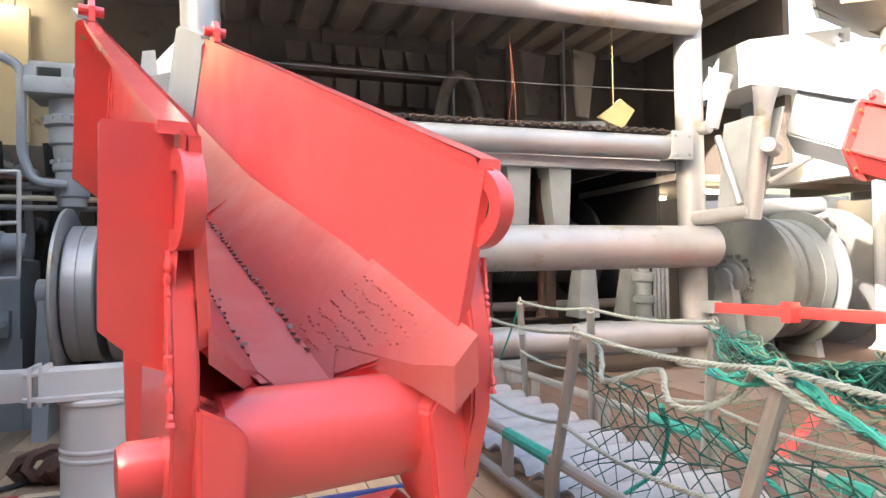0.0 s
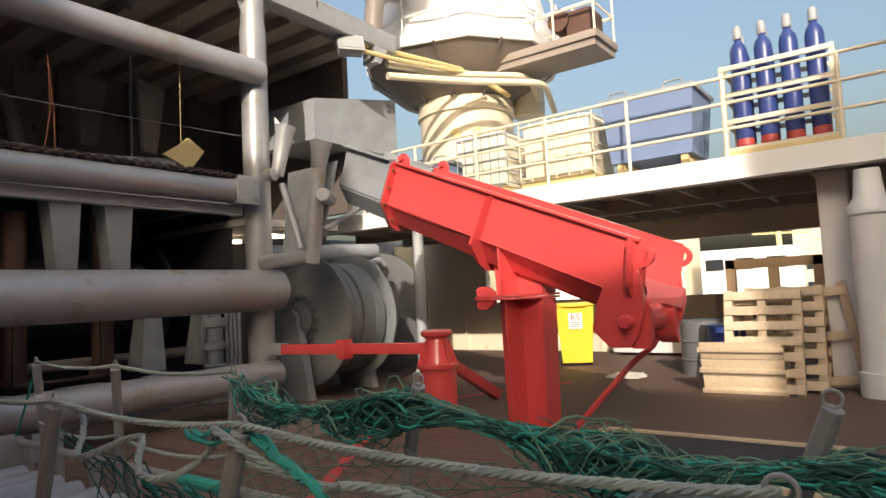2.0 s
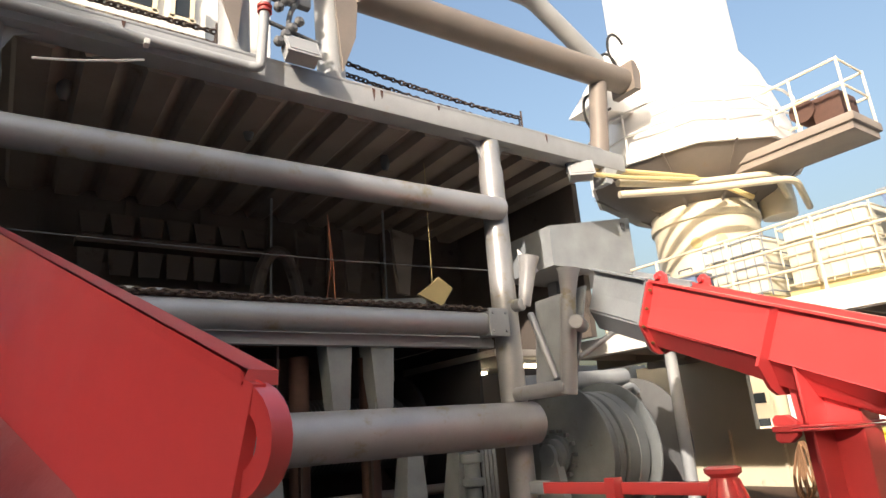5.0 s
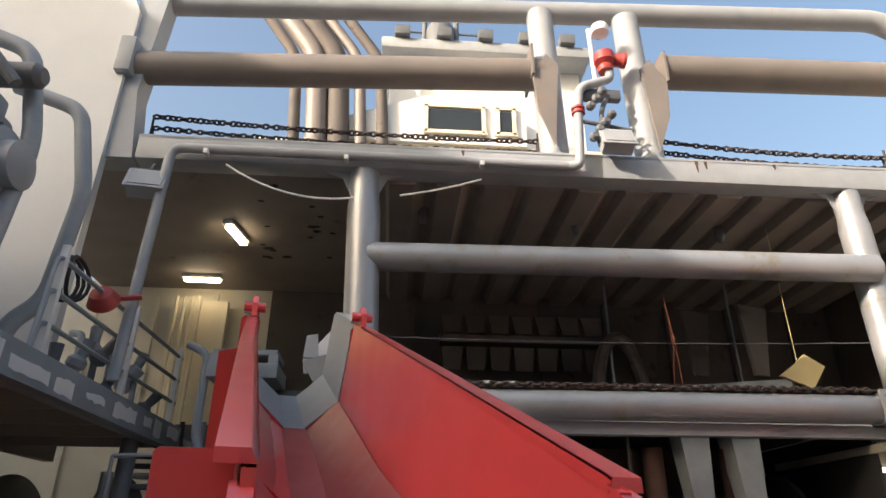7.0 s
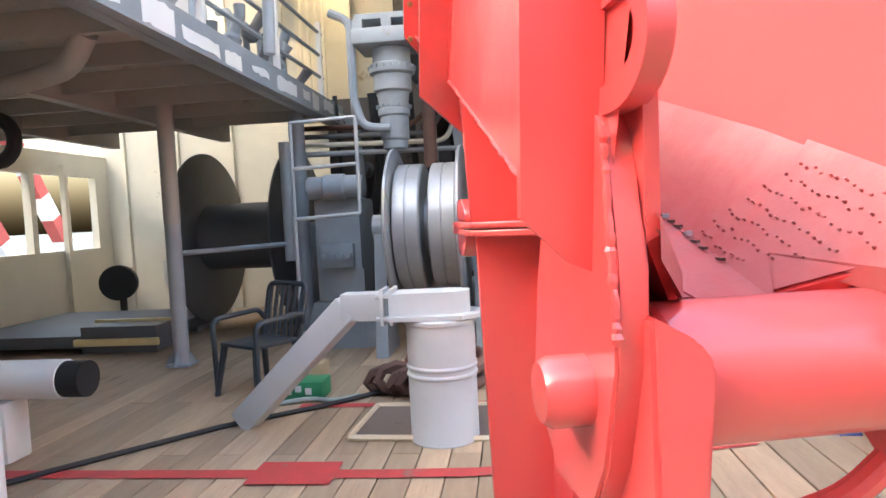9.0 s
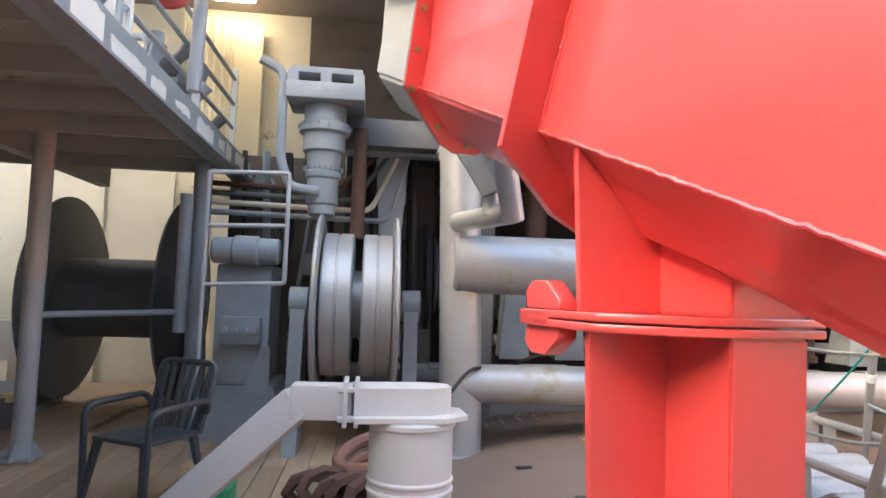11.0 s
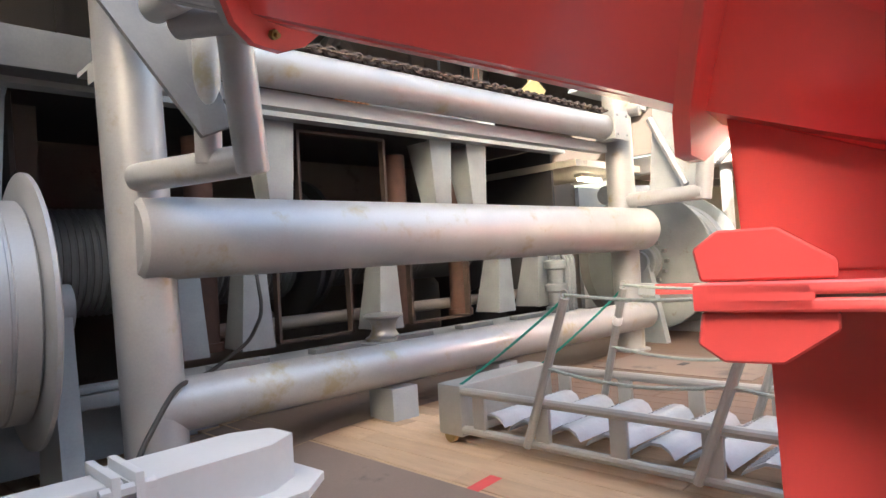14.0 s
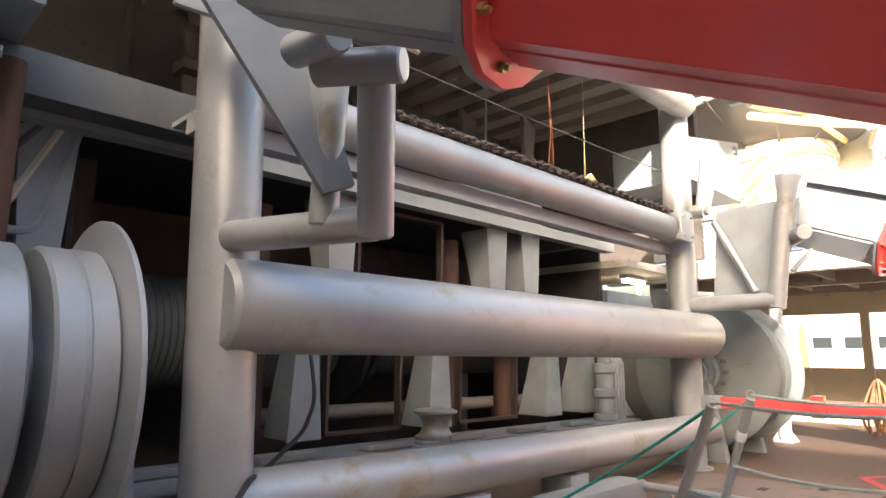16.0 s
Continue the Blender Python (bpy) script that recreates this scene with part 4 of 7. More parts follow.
structure("wall_upper_side", b, WHITE, "white side plating above the port gallery", "wall")

WX, WY = -2.95, 5.0
win = thing("hydraulic_winch", "large blue-grey hydraulic winch on the port gallery", "winch")
b = NB()
lathe(b, [(0.40, -0.5), (0.42, -0.48), (0.42, 0.0), (0.39, 0.02), (0.39, 0.12), (0.31, 0.14), (0.31, 0.22), (0.20, 0.26), (0.20, 0.36), (0.12, 0.38)], M(WX + 0.22, WY + 0.15, 4.30, 0, 90, 0), 36)
part("gearbox", b, GREY, win)
b = NB()
lathe(b, [(0.70, -0.05), (0.74, -0.03), (0.74, 0.03), (0.70, 0.05)], M(WX - 0.55, WY - 0.1, 4.55, 0, 90, 0), 40)
part("drum_flange", b, GREY, win)
b = NB()
box(b, (WX - 0.05, WY + 0.2, 4.72), (0.55, 0.5, 0.30), bevel=0.05)
for k in range(4):
    lathe(b, [(0.05, 0), (0.05, 0.10), (0.03, 0.12)], M(WX - 0.2 + 0.1 * k, WY + 0.1, 4.87), 10)
part("valve_cover", b, GREY, win)
for a in range(18):
    b = NB()
    t = 2 * math.pi * a / 18
    lathe(b, [(0.018, 0), (0.018, 0.03)], M(WX + 0.34, WY + 0.15 + 0.35 * math.cos(t), 4.30 + 0.35 * math.sin(t), 0, 90, 0), 6)
    part("bolt", b, GREY_DK, win)
b = NB()
slab(b, [(-0.8, 0), (0.8, 0), (0.5, 1.0), (-0.5, 1.0)], 0.5, M(WX, WY, 2.9, 90, 0, 90))
box(b, (WX - 0.7, WY + 0.2, 3.7), (0.9, 1.5, 1.6), bevel=0.05)
box(b, (WX - 0.2, WY + 0.1, 5.05), (0.5, 0.9, 0.25), bevel=0.04)
part("frame", b, GREY, win)
b = NB()
tube(b, bend([(WX - 0.4, WY - 0.2, 5.2), (WX + 0.2, WY - 0.2, 5.25), (WX + 0.5, WY - 0.1, 4.9)], 0.1), 0.05, 10)
lathe(b, [(0.11, 0), (0.11, 0.35), (0.07, 0.4)], M(WX + 0.2, WY + 0.05, 5.1, 0, 90, 0), 14)
part("hose", b, GREY_DK, win)
for dx, dy in ((0.42, 0.22), (0.48, 1.05)):
    b = NB()
    tube(b, bend([(WX - 0.3, WY + dy, 5.75), (WX + dx - 0.1, WY + dy, 5.5), (WX + dx + 0.1, WY + dy + 0.05, 4.6), (WX + dx + 0.05, WY + dy, 3.5), (WX + dx - 0.15, WY + dy - 0.1, 3.25), (WX + dx - 0.15, WY + dy - 0.1, 2.88)], 0.18), 0.075, 14)
    part("guard_pipe", b, GREY, win)

rail = thing("gallery_railing", "white and grey pipe railing with valves beside the winch", "railing")
for y, x in ((5.6, -2.10), (7.1, -2.06), (8.6, -2.06)):
    b = NB()
    box(b, (x, y, 3.35), (0.06, 0.05, 0.95), bevel=0.005)
    part("post", b, WHITE, rail)
for z in (3.15, 3.42, 3.7):
    b = NB()
    tube(b, bend([(-2.1, 5.45, 2.88), (-2.1, 5.5, z), (-2.06, 8.7, z)], 0.1), 0.022, 8)
    part("rail", b, GREY, rail)
man = thing("valve_manifold", "cluster of grey valves and pipes with a red handwheel", "valve")
for i in range(9):
    b = NB()
    y, z = 6.4 + 0.22 * i, 2.92 + 0.12 * (i % 4)
    lathe(b, [(0.05, 0), (0.09, 0.04), (0.09, 0.1), (0.05, 0.14), (0.06, 0.3)], M(-2.4 + 0.07 * (i % 3), y, z, 0, 20 * (i % 3), 0), 12)
    part("valve", b, GREY if i % 2 else GREY_DK, man)
for i in range(5):
    b = NB()
    tube(b, bend([(-2.3, 6.6 + 0.35 * i, 2.9), (-2.35, 6.7 + 0.35 * i, 3.4), (-2.6, 7.0 + 0.35 * i, 3.5)], 0.1), 0.035, 8)
    part("pipe", b, GREY_DK if i % 2 else GREY, man)
b = NB()
lathe(b, [(0.13, 0), (0.15, 0.03), (0.10, 0.14), (0.05, 0.16)], M(-2.1, 6.45, 3.62, 60, 0, 0), 14)
cyl(b, (-2.15, 6.4, 3.65), (-1.8, 6.5, 3.72), 0.03, 8)
part("handle", b, VALVE, man)
b = NB()
for k in range(3):
    pts = [(-2.35 + 0.05 * k + 0.02 * math.cos(t * 2), 6.15 + 0.2 * math.cos(t), 3.75 + 0.2 * math.sin(t)) for t in [2 * math.pi * j / 16 for j in range(16)]]
    tube(b, pts, 0.018, 6, False, True)
tagged(link("hose_coil", b, RUBBER), "black hose coiled on the gallery railing", "hose")

# lit passage beyond the port gallery
b = NB()
box(b, (-2.6, 10.75, 4.0), (0.9, 0.1, 2.4))
for i in range(4):
    cyl(b, (-2.9 + 0.12 * i, 10.5, 2.9), (-2.9 + 0.12 * i, 10.5, 5.2), 0.03, 8)
structure("trim_passage", b, CREAM, "cream painted passage wall with vertical pipes", "passage")


def tube_lamp(p, rz):
    f = thing("tube_lamp", "lit fluorescent batten under the ceiling", "lamp", "fluorescent lamps", at=M(*p, 0, 0, rz))
    b = NB()
    box(b, (0, 0, 0.05), (0.62, 0.14, 0.06), bevel=0.01)
    part("housing", b, WHITE, f)
    b = NB()
    box(b, (0, 0, -0.005), (0.56, 0.10, 0.05), bevel=0.02)
    part("tube", b, LAMP, f)


tube_lamp((-1.6, 8.6, 5.41), 80)
tube_lamp((-2.5, 10.3, 5.41), 0)
tube_lamp((7.6, 8.4, 2.55), 0)
tube_lamp((7.2, 9.4, 2.55), 0)
b = NB()
box(b, (7.4, 9.2, 2.68), (1.8, 2.6, 0.1))
structure("ceiling_reel_bay", b, UNDER, "plated ceiling over the starboard reel bay", "ceiling")
for x, y in ((0.9, 7.8), (2.9, 7.9), (4.9, 8.0)):
    f = thing("bulkhead_lamp", "small unlit caged lamp under the ceiling", "lamp", "caged lamps")
    b = NB()
    lathe(b, [(0.07, 0.12), (0.07, 0.0), (0.05, -0.06), (0.03, -0.1)], M(x, y, 5.37), 12)
    part("cage", b, GREY_DK, f)
for p0, p1, d in (((-1.3, 6.7, 5.35), (0.1, 6.7, 5.0), 0.15), ((0.6, 6.7, 5.05), (1.5, 6.7, 5.3), 0.02)):
    b = NB()
    tube(b, sag(p0, p1, d), 0.012, 6)
    tagged(link("cable", b, WHITE), "thin white cable hanging below the beam", "cable", "cables")


def spool_reel(name, cx, cy, cz, x0, x1, rf, rd, mat, label, inner=(), hub=True, stand=True):
    """A reel whose axis lies along x."""
    r = thing(name, label, "winch reel", "winch reels")
    for x in (x0, x1):
        b = NB()
        s = 1 if x > (x0 + x1) / 2 else -1
        lathe(b, [(0.08, 0), (rf - 0.03, 0), (rf, 0.012), (rf, 0.035), (rf - 0.03, 0.045), (rd, 0.05)], M(x, cy, cz, 0, 90 * -s, 0), 48)
        part("flange", b, mat, r)
    b = NB()
    lathe(b, [(rd, x0 + 0.012), (rd, x1 - 0.012)], M(0, cy, cz, 0, 90, 0), 40)
    part("drum", b, mat, r)
    for k, (xa, xb, rr) in enumerate(inner):
        b = NB()
        lathe(b, [(rr - 0.02, xa), (rr, xa + 0.015), (rr, xa + (xb - xa) * 0.45), (rr - 0.012, xa + (xb - xa) * 0.47), (rr - 0.012, xa + (xb - xa) * 0.53), (rr, xa + (xb - xa) * 0.55), (rr, xb - 0.015), (rr - 0.02, xb)], M(0, cy, cz, 0, 90, 0), 48)
        part("rim", b, mat, r)
    if hub:
        for x, s in ((x0, -1), (x1, 1)):
            b = NB()
            lathe(b, [(0.24, 0), (0.24, 0.05), (0.20, 0.06), (0.20, 0.14), (0.17, 0.16)], M(x + s * 0.01, cy, cz, 0, 90 * s, 0), 28)
            bolt_ring(b, M(x + s * 0.16, cy, cz, 0, 90 * s, 0), 0.16, 10, 0.014, 0.02)
            part("hub", b, mat, r)
    if stand:
        for x in (x0 - 0.15, x1 + 0.13):
            b = NB()
            slab(b, [(-0.32, 0), (0.32, 0), (0.12, cz - deck_z(x)), (-0.12, cz - deck_z(x))], 0.12, M(x, cy, deck_z(x), 90, 0, 90))
            lathe(b, [(0.14, -0.08), (0.14, 0.08)], M(x, cy, cz, 0, 90, 0), 20)
            part("stand", b, GREY, r)
    return r


spool_reel("winch_reel", 0, 7.18, 1.27, -0.94, -0.23, 0.79, 0.30, SILVER, "silver grey winch reel with two broad rims", ((-0.88, -0.62, 0.63), (-0.54, -0.28, 0.63)), hub=False)
spool_reel("winch_reel", 0, 7.05, 1.24, 6.72, 7.65, 0.90, 0.42, REEL_GREY, "grey winch reel with bolted hub beside a silver post", ((6.85, 7.1, 0.78), (7.15, 7.55, 0.78)))
spool_reel("net_reel", 0, 9.0, 1.22, -3.85, -2.55, 1.12, 0.44, GREY_DK, "large dark grey net reel under the port gallery", hub=False)
spool_reel("net_reel", 0, 7.9, 1.22, 8.0, 9.3, 1.05, 0.44, GREY_DK, "large dark net reel under the starboard gallery", hub=False)
sprocket = thing("sprocket", "greasy sprocket on the hub of a winch reel", "sprocket")
for i in range(14):
    t = 2 * math.pi * i / 14
    b = NB()
    box(b, (6.69 + random.uniform(-0.01, 0.01), 7.05 + 0.30 * math.cos(t), 1.24 + 0.30 * math.sin(t)), (0.07, 0.05, 0.05), bevel=0.01)
    part("tooth", b, GREY_DK, sprocket)

pipe_line("guard_rail", [(-3.1, 6.75, 1.12), (-2.2, 7.62, 1.14)], 0.028, GREY, "grey guard rail between two columns", "rail")

gear = thing("gear_unit", "grey gearbox and motor on a tapered bed beside the reel", "gearbox")
b = NB()
box(b, (-1.62, 7.75, 1.05), (0.50, 0.7, 1.1), bevel=0.04)
box(b, (-1.62, 7.36, 1.0), (0.36, 0.1, 0.25), bevel=0.02)
for i in range(4):
    lathe(b, [(0.03, 0), (0.03, 0.06)], M(-1.75 + 0.09 * i, 7.32, 1.0, 90, 0, 0), 8)
part("body", b, GREY, gear)
b = NB()
lathe(b, [(0.10, -0.3), (0.12, -0.28), (0.12, -0.12), (0.14, -0.1), (0.14, 0.1), (0.12, 0.12), (0.12, 0.28), (0.10, 0.3)], M(-1.60, 7.35, 1.72, 0, 90, 0), 20)
part("motor", b, GREY, gear)
b = NB()
slab(b, [(-0.45, 0), (0.45, 0), (0.30, 0.5), (-0.30, 0.5)], 0.8, M(-1.62, 7.8, 0.0, 90, 0, 0))
slab(b, [(0, 0), (0.4, 0), (0.08, 0.85), (0.0, 0.85)], 0.05, M(-1.35, 7.4, 0.0, 90, 0, 180))
part("bed", b, GREY, gear)

crnd = random.Random(21)
clut = thing("hydraulic_block", "grey hydraulic valve block with flanges behind the port winch", "hydraulics")
for i in range(16):
    x, z = -2.0 + 1.9 * crnd.random(), 0.3 + 2.5 * crnd.random()
    b = NB()
    if i % 2:
        box(b, (x, 9.1, z), (crnd.uniform(0.15, 0.4), 0.4, crnd.uniform(0.12, 0.4)), bevel=0.02)
    else:
        lathe(b, [(0.05, 0), (0.11, 0.02), (0.11, 0.08), (0.07, 0.1), (0.07, 0.3), (0.1, 0.32), (0.1, 0.38)], M(x, 9.3, z, 90, 0, 0), 14)
    part("valve", b, GREY if i % 3 else GREY_DK, clut)
for i in range(9):
    x = -2.1 + 0.24 * i
    b = NB()
    tube(b, bend([(x, 9.2, 0.1), (x, 9.0, 0.8 + 0.2 * (i % 3)), (x + 0.2, 8.9, 1.4 + 0.3 * (i % 4)), (x + 0.15, 8.8, 2.95)], 0.12), 0.03 + 0.015 * (i % 3), 8)
    part("hose", b, GREY if i % 2 else RUBBER, clut)
for i in range(4):
    b = NB()
    tube(b, bend([(-2.3, 8.4 - 0.15 * i, 2.5 - 0.12 * i), (-0.9 + 0.2 * i, 8.3, 2.45 - 0.1 * i), (-0.4 + 0.1 * i, 8.3, 2.9)], 0.12), 0.03, 8)
    part("overhead_hose", b, (RUST, GREY_DK, BEIGE, GREY)[i], clut)

ladder = thing("ladder_frame", "thin grey pipe guard frame beside the gearbox", "guard frame")
for pts in ([(-1.75, 6.48, 2.28), (-1.14, 6.48, 2.30), (-1.14, 6.48, 1.43), (-1.76, 6.48, 1.40)], [(-1.76, 6.48, 0.0), (-1.75, 6.48, 2.28)], [(-1.76, 6.48, 1.86), (-1.15, 6.48, 1.88)]):
    b = NB()
    tube(b, bend(pts, 0.02, 2), 0.018, 8)
    part("rail", b, GREY_LT, ladder)

vm = thing("vertical_motor", "grey vertical hydraulic motor hanging above the reel", "motor")
b = NB()
lathe(b, [(0.09, 0), (0.13, 0.02), (0.13, 0.1), (0.15, 0.12), (0.15, 0.35), (0.17, 0.37), (0.17, 0.42), (0.15, 0.44), (0.17, 0.6), (0.20, 0.62), (0.20, 0.78), (0.24, 0.80), (0.24, 0.88), (0.20, 0.90), (0.20, 1.05)], M(-0.96, 7.5, 2.08), 28)
for z, r in ((2.2, 0.14), (2.52, 0.18), (2.92, 0.245)):
    bolt_ring(b, M(-0.96, 7.5, z), r, 18, 0.012, 0.03)
part("body", b, GREY, vm)
b = NB()
box(b, (-0.95, 7.5, 3.22), (0.72, 0.6, 0.16), bevel=0.02)
part("head", b, GREY, vm)
b = NB()
box(b, (-0.95, 7.5, 3.42), (0.66, 0.5, 0.06), bevel=0.01)
part("top_plate", b, GREY, vm)
for dx in (-0.3, 0.0, 0.3):
    b = NB()
    box(b, (-0.95 + dx, 7.25, 3.345), (0.1, 0.05, 0.10))
    part("lug", b, GREY, vm)
b = NB()
tube(b, bend([(-0.98, 7.34, 2.30), (-1.25, 7.3, 2.32), (-1.34, 7.3, 2.6), (-1.34, 7.3, 3.4), (-1.55, 7.3, 3.5)], 0.1), 0.045, 10)
part("hose", b, GREY, vm)
b = NB()
cyl(b, (-0.62, 7.7, 1.9), (-0.62, 7.7, 3.0), 0.07, 12)
part("shaft", b, RUST, vm)
sg = thing("support_girder", "dark grey girder behind the vertical motor", "girder")
b = NB()
box(b, (0.0, 7.9, 3.0), (1.6, 0.25, 0.28), bevel=0.01)
part("beam", b, GREY_DK, sg)
b = NB()
box(b, (0.72, 7.9, 1.48), (0.14, 0.14, 2.76))
part("leg", b, GREY_DK, sg)

# smaller port things
chair = thing("plastic_chair", "dark grey-green plastic garden chair on the deck", "chair", at=M(-1.86, 5.75, 0, 0, 0, 150))
b = NB()
box(b, (0, 0, 0.42), (0.46, 0.44, 0.03), bevel=0.012)
part("seat", b, CHAIRM, chair)
for sx in (-1, 1):
    for sy in (-1, 1):
        b = NB()
        tube(b, [(sx * 0.20, sy * 0.19, 0.42), (sx * 0.26, sy * 0.25, 0.0)], [0.03, 0.022], 8)
        part("leg", b, CHAIRM, chair)
    b = NB()
    tube(b, bend([(sx * 0.26, 0.24, 0.0), (sx * 0.28, 0.24, 0.62), (sx * 0.28, -0.22, 0.64), (sx * 0.24, -0.26, 0.55)], 0.08), 0.022, 8)
    part("armrest", b, CHAIRM, chair)
for i in range(6):
    b = NB()
    x = -0.19 + i * 0.076
    tube(b, [(x * 0.85, -0.22, 0.42), (x, -0.27, 0.65), (x * 1.08, -0.33, 0.87)], 0.018, 6)
    part("slat", b, CHAIRM, chair)
b = NB()
tube(b, bend([(-0.22, -0.22, 0.42), (-0.24, -0.33, 0.86), (0.24, -0.33, 0.86), (0.22, -0.22, 0.42)], 0.08), 0.024, 8)
part("backrest", b, CHAIRM, chair)

barrel = thing("drum_pedestal", "pale grey steel barrel with a hinged arm lying over it", "barrel")
bx, by = -0.24, 4.68
b = NB()
lathe(b, [(0.215, 0.0), (0.218, 0.01), (0.212, 0.02), (0.212, 0.40), (0.220, 0.41), (0.220, 0.42), (0.212, 0.43), (0.212, 0.45), (0.220, 0.46), (0.220, 0.47), (0.212, 0.48), (0.212, 0.72), (0.225, 0.73), (0.225, 0.75), (0.21, 0.76)], M(bx, by, 0), 40)
part("body", b, GREY_PALE, barrel)
b = NB()
slab(b, [(-0.30, -0.18), (0.14, -0.20), (0.27, -0.10), (0.27, 0.10), (0.14, 0.20), (-0.30, 0.18)], 0.025, M(bx, by, 0.775, 0, 0, 4))
slab(b, [(-0.30, -0.12), (0.08, -0.12), (0.19, -0.06), (0.19, 0.06), (0.08, 0.12), (-0.30, 0.12)], 0.14, M(bx, by, 0.85, 0, 0, 4))
part("lid", b, GREY_PALE, barrel)
b = NB()
A0, A1, A2 = Vector((bx - 0.30, by - 0.03, 0.84)), Vector((-0.80, 4.66, 0.84)), Vector((-1.66, 4.93, 0.03))
for p, q in ((A0, A1 + Vector((-0.04, 0, 0.0))), (A1, A2)):
    d = (q - p)
    box(b, (0, 0, d.length / 2), (0.14, 0.17, d.length), along(p, d), bevel=0.012)
part("arm", b, GREY_PALE, barrel)
b = NB()
for dx in (-0.035, 0.02):
    box(b, (bx - 0.30 + dx, by - 0.03, 0.84), (0.022, 0.22, 0.22), bevel=0.004)
for dz in (-0.07, 0.07):
    lathe(b, [(0.016, -0.07), (0.016, 0.06)], M(bx - 0.30, by - 0.125, 0.84 + dz, 0, 90, 0), 6)
part("hinge", b, GREY_PALE, barrel)
b = NB()
for k, (r0, tilt, dx) in enumerate(((0.30, 0.0, 0.0), (0.27, 0.10, 0.05), (0.25, 0.16, -0.03))):
    ring = [2 * math.pi * j / 32 for j in range(32)]
    tube(b, [(-0.36 + dx + r0 * math.cos(t), 5.86 + r0 * math.sin(t), 0.05 + 0.085 * k + tilt * 0.5 * (1 + math.sin(t + 0.5 * k))) for t in ring], 0.047, 10, False, True)
tagged(link("hawser_coil", b, HAWSER), "thick brown hawser lying in a coil on deck", "rope")
b = NB()
slab(b, [(-0.84, 4.62), (0.10, 4.58), (0.10, 5.26), (-0.84, 5.28)], 0.012, M(0, 0, 0.012))
tagged(link("deck_plate", b, DECKSTEEL), "bare worn steel plate let into the planks under the barrel", "plate")
b = NB()
for p0, p1 in (((-0.84, 4.62), (0.10, 4.58)), ((-0.84, 4.62), (-0.80, 5.28)), ((0.10, 4.58), (0.10, 5.26)), ((-0.8, 5.28), (0.1, 5.26))):
    cyl(b, (*p0, 0.02), (*p1, 0.02), 0.02, 6)
structure("trim_plate", b, PALLET, "pale wooden edging round a steel deck plate", "edging")

b = NB()
box(b, (-1.46, 5.62, 0.07), (0.36, 0.24, 0.14), M(0, 0, 0, 0, 0, 0), bevel=0.006)
gb = tagged(link("carton", b, GREENBOX), "green printed drinks carton lying on the deck", "carton")
for i in range(3):
    b = NB()
    box(b, (-1.55 + 0.08 * i, 5.497, 0.07 + 0.02 * (i % 2)), (0.05, 0.004, 0.05))
    part("print", b, WHITE, gb, "white printed mark")
b = NB()
box(b, (-1.50, 5.86, 0.12), (0.30, 0.2, 0.2), bevel=0.008)
tagged(link("cardboard_box", b, CARDBOARD), "open brown cardboard box behind the carton", "box")
b = NB()
for k in range(5):
    links(b, (-0.95 + 0.1 * k, 5.62 - 0.05 * k, 0.10 + 0.03 * (k % 2)), (-0.35 + 0.05 * k, 5.70 + 0.06 * (k % 3), 0.14), 0.30, 0.042)
tagged(link("anchor_chain", b, RUST), "heap of heavy rusty anchor chain beside the barrel", "chain")
b = NB()
tube(b, [(-3.3, 3.2, 0.02), (-2.4, 4.2, 0.02), (-1.8, 4.85, 0.02), (-1.2, 5.3, 0.02), (-0.75, 5.7, 0.03)], 0.018, 8)
tagged(link("hose", b, RUBBER), "brown hose snaking over the planks", "hose")
b = NB()
tube(b, bend([(-1.6, 5.35, 0.02), (-1.35, 5.45, 0.03), (-1.15, 5.40, 0.02), (-1.0, 5.55, 0.02)], 0.1), 0.02, 8)
tagged(link("rope_end", b, ROPE), "frayed grey-green rope end on the deck", "rope")

bol = thing("bollard", "white painted bollard pipe standing on the deck", "bollard")
b = NB()
lathe(b, [(0.10, 0), (0.10, 0.72), (0.08, 0.75)], M(-2.15, 3.3, 0), 20)
part("post", b, WHITE, bol)
rol = thing("roller_fender", "white pipe with a black rubber end lying across", "fender")
b = NB()
cyl(b, (-3.4, 4.35, 0.50), (-2.50, 4.35, 0.50), 0.12, 20)
box(b, (-3.0, 4.35, 0.19), (0.3, 0.2, 0.38), bevel=0.02)
part("pipe", b, WHITE, rol)
b = NB()
cyl(b, (-2.50, 4.35, 0.50), (-2.36, 4.35, 0.50), 0.11, 20)
part("cap", b, RUBBER, rol)

plat = thing("low_platform", "low dark platform with yellow edge bars", "platform")
b = NB()
box(b, (-5.1, 8.4, 0.14), (2.4, 2.0, 0.14), bevel=0.01)
part("top", b, GREY_DK, plat)
for y, z in ((7.36, 0.14), (7.75, 0.30)):
    b = NB()
    box(b, (-4.2, y, z), (1.0, 0.05, 0.08), bevel=0.008)
    part("edge_bar", b, YSTEEL, plat)
b = NB()
box(b, (-4.2, 7.75, 0.16), (0.9, 0.7, 0.3), bevel=0.01)
part("step", b, GREY_DK, plat)
for x in (-4.95, -4.25):
    v = thing("ventilator_box", "white chamfered ventilator box on the bulkhead", "ventilator", "ventilator boxes")
    b = NB()
    slab(b, [(-0.22, -0.1), (-0.12, -0.25), (0.12, -0.25), (0.22, -0.1), (0.22, 0.25), (-0.22, 0.25)], 0.22, M(x, 10.2, 0.62, 90, 0, 0))
    part("body", b, WHITE, v)
    b = NB()
    box(b, (x, 10.25, 0.19), (0.16, 0.1, 0.40))
    part("foot", b, WHITE, v)
b = NB()
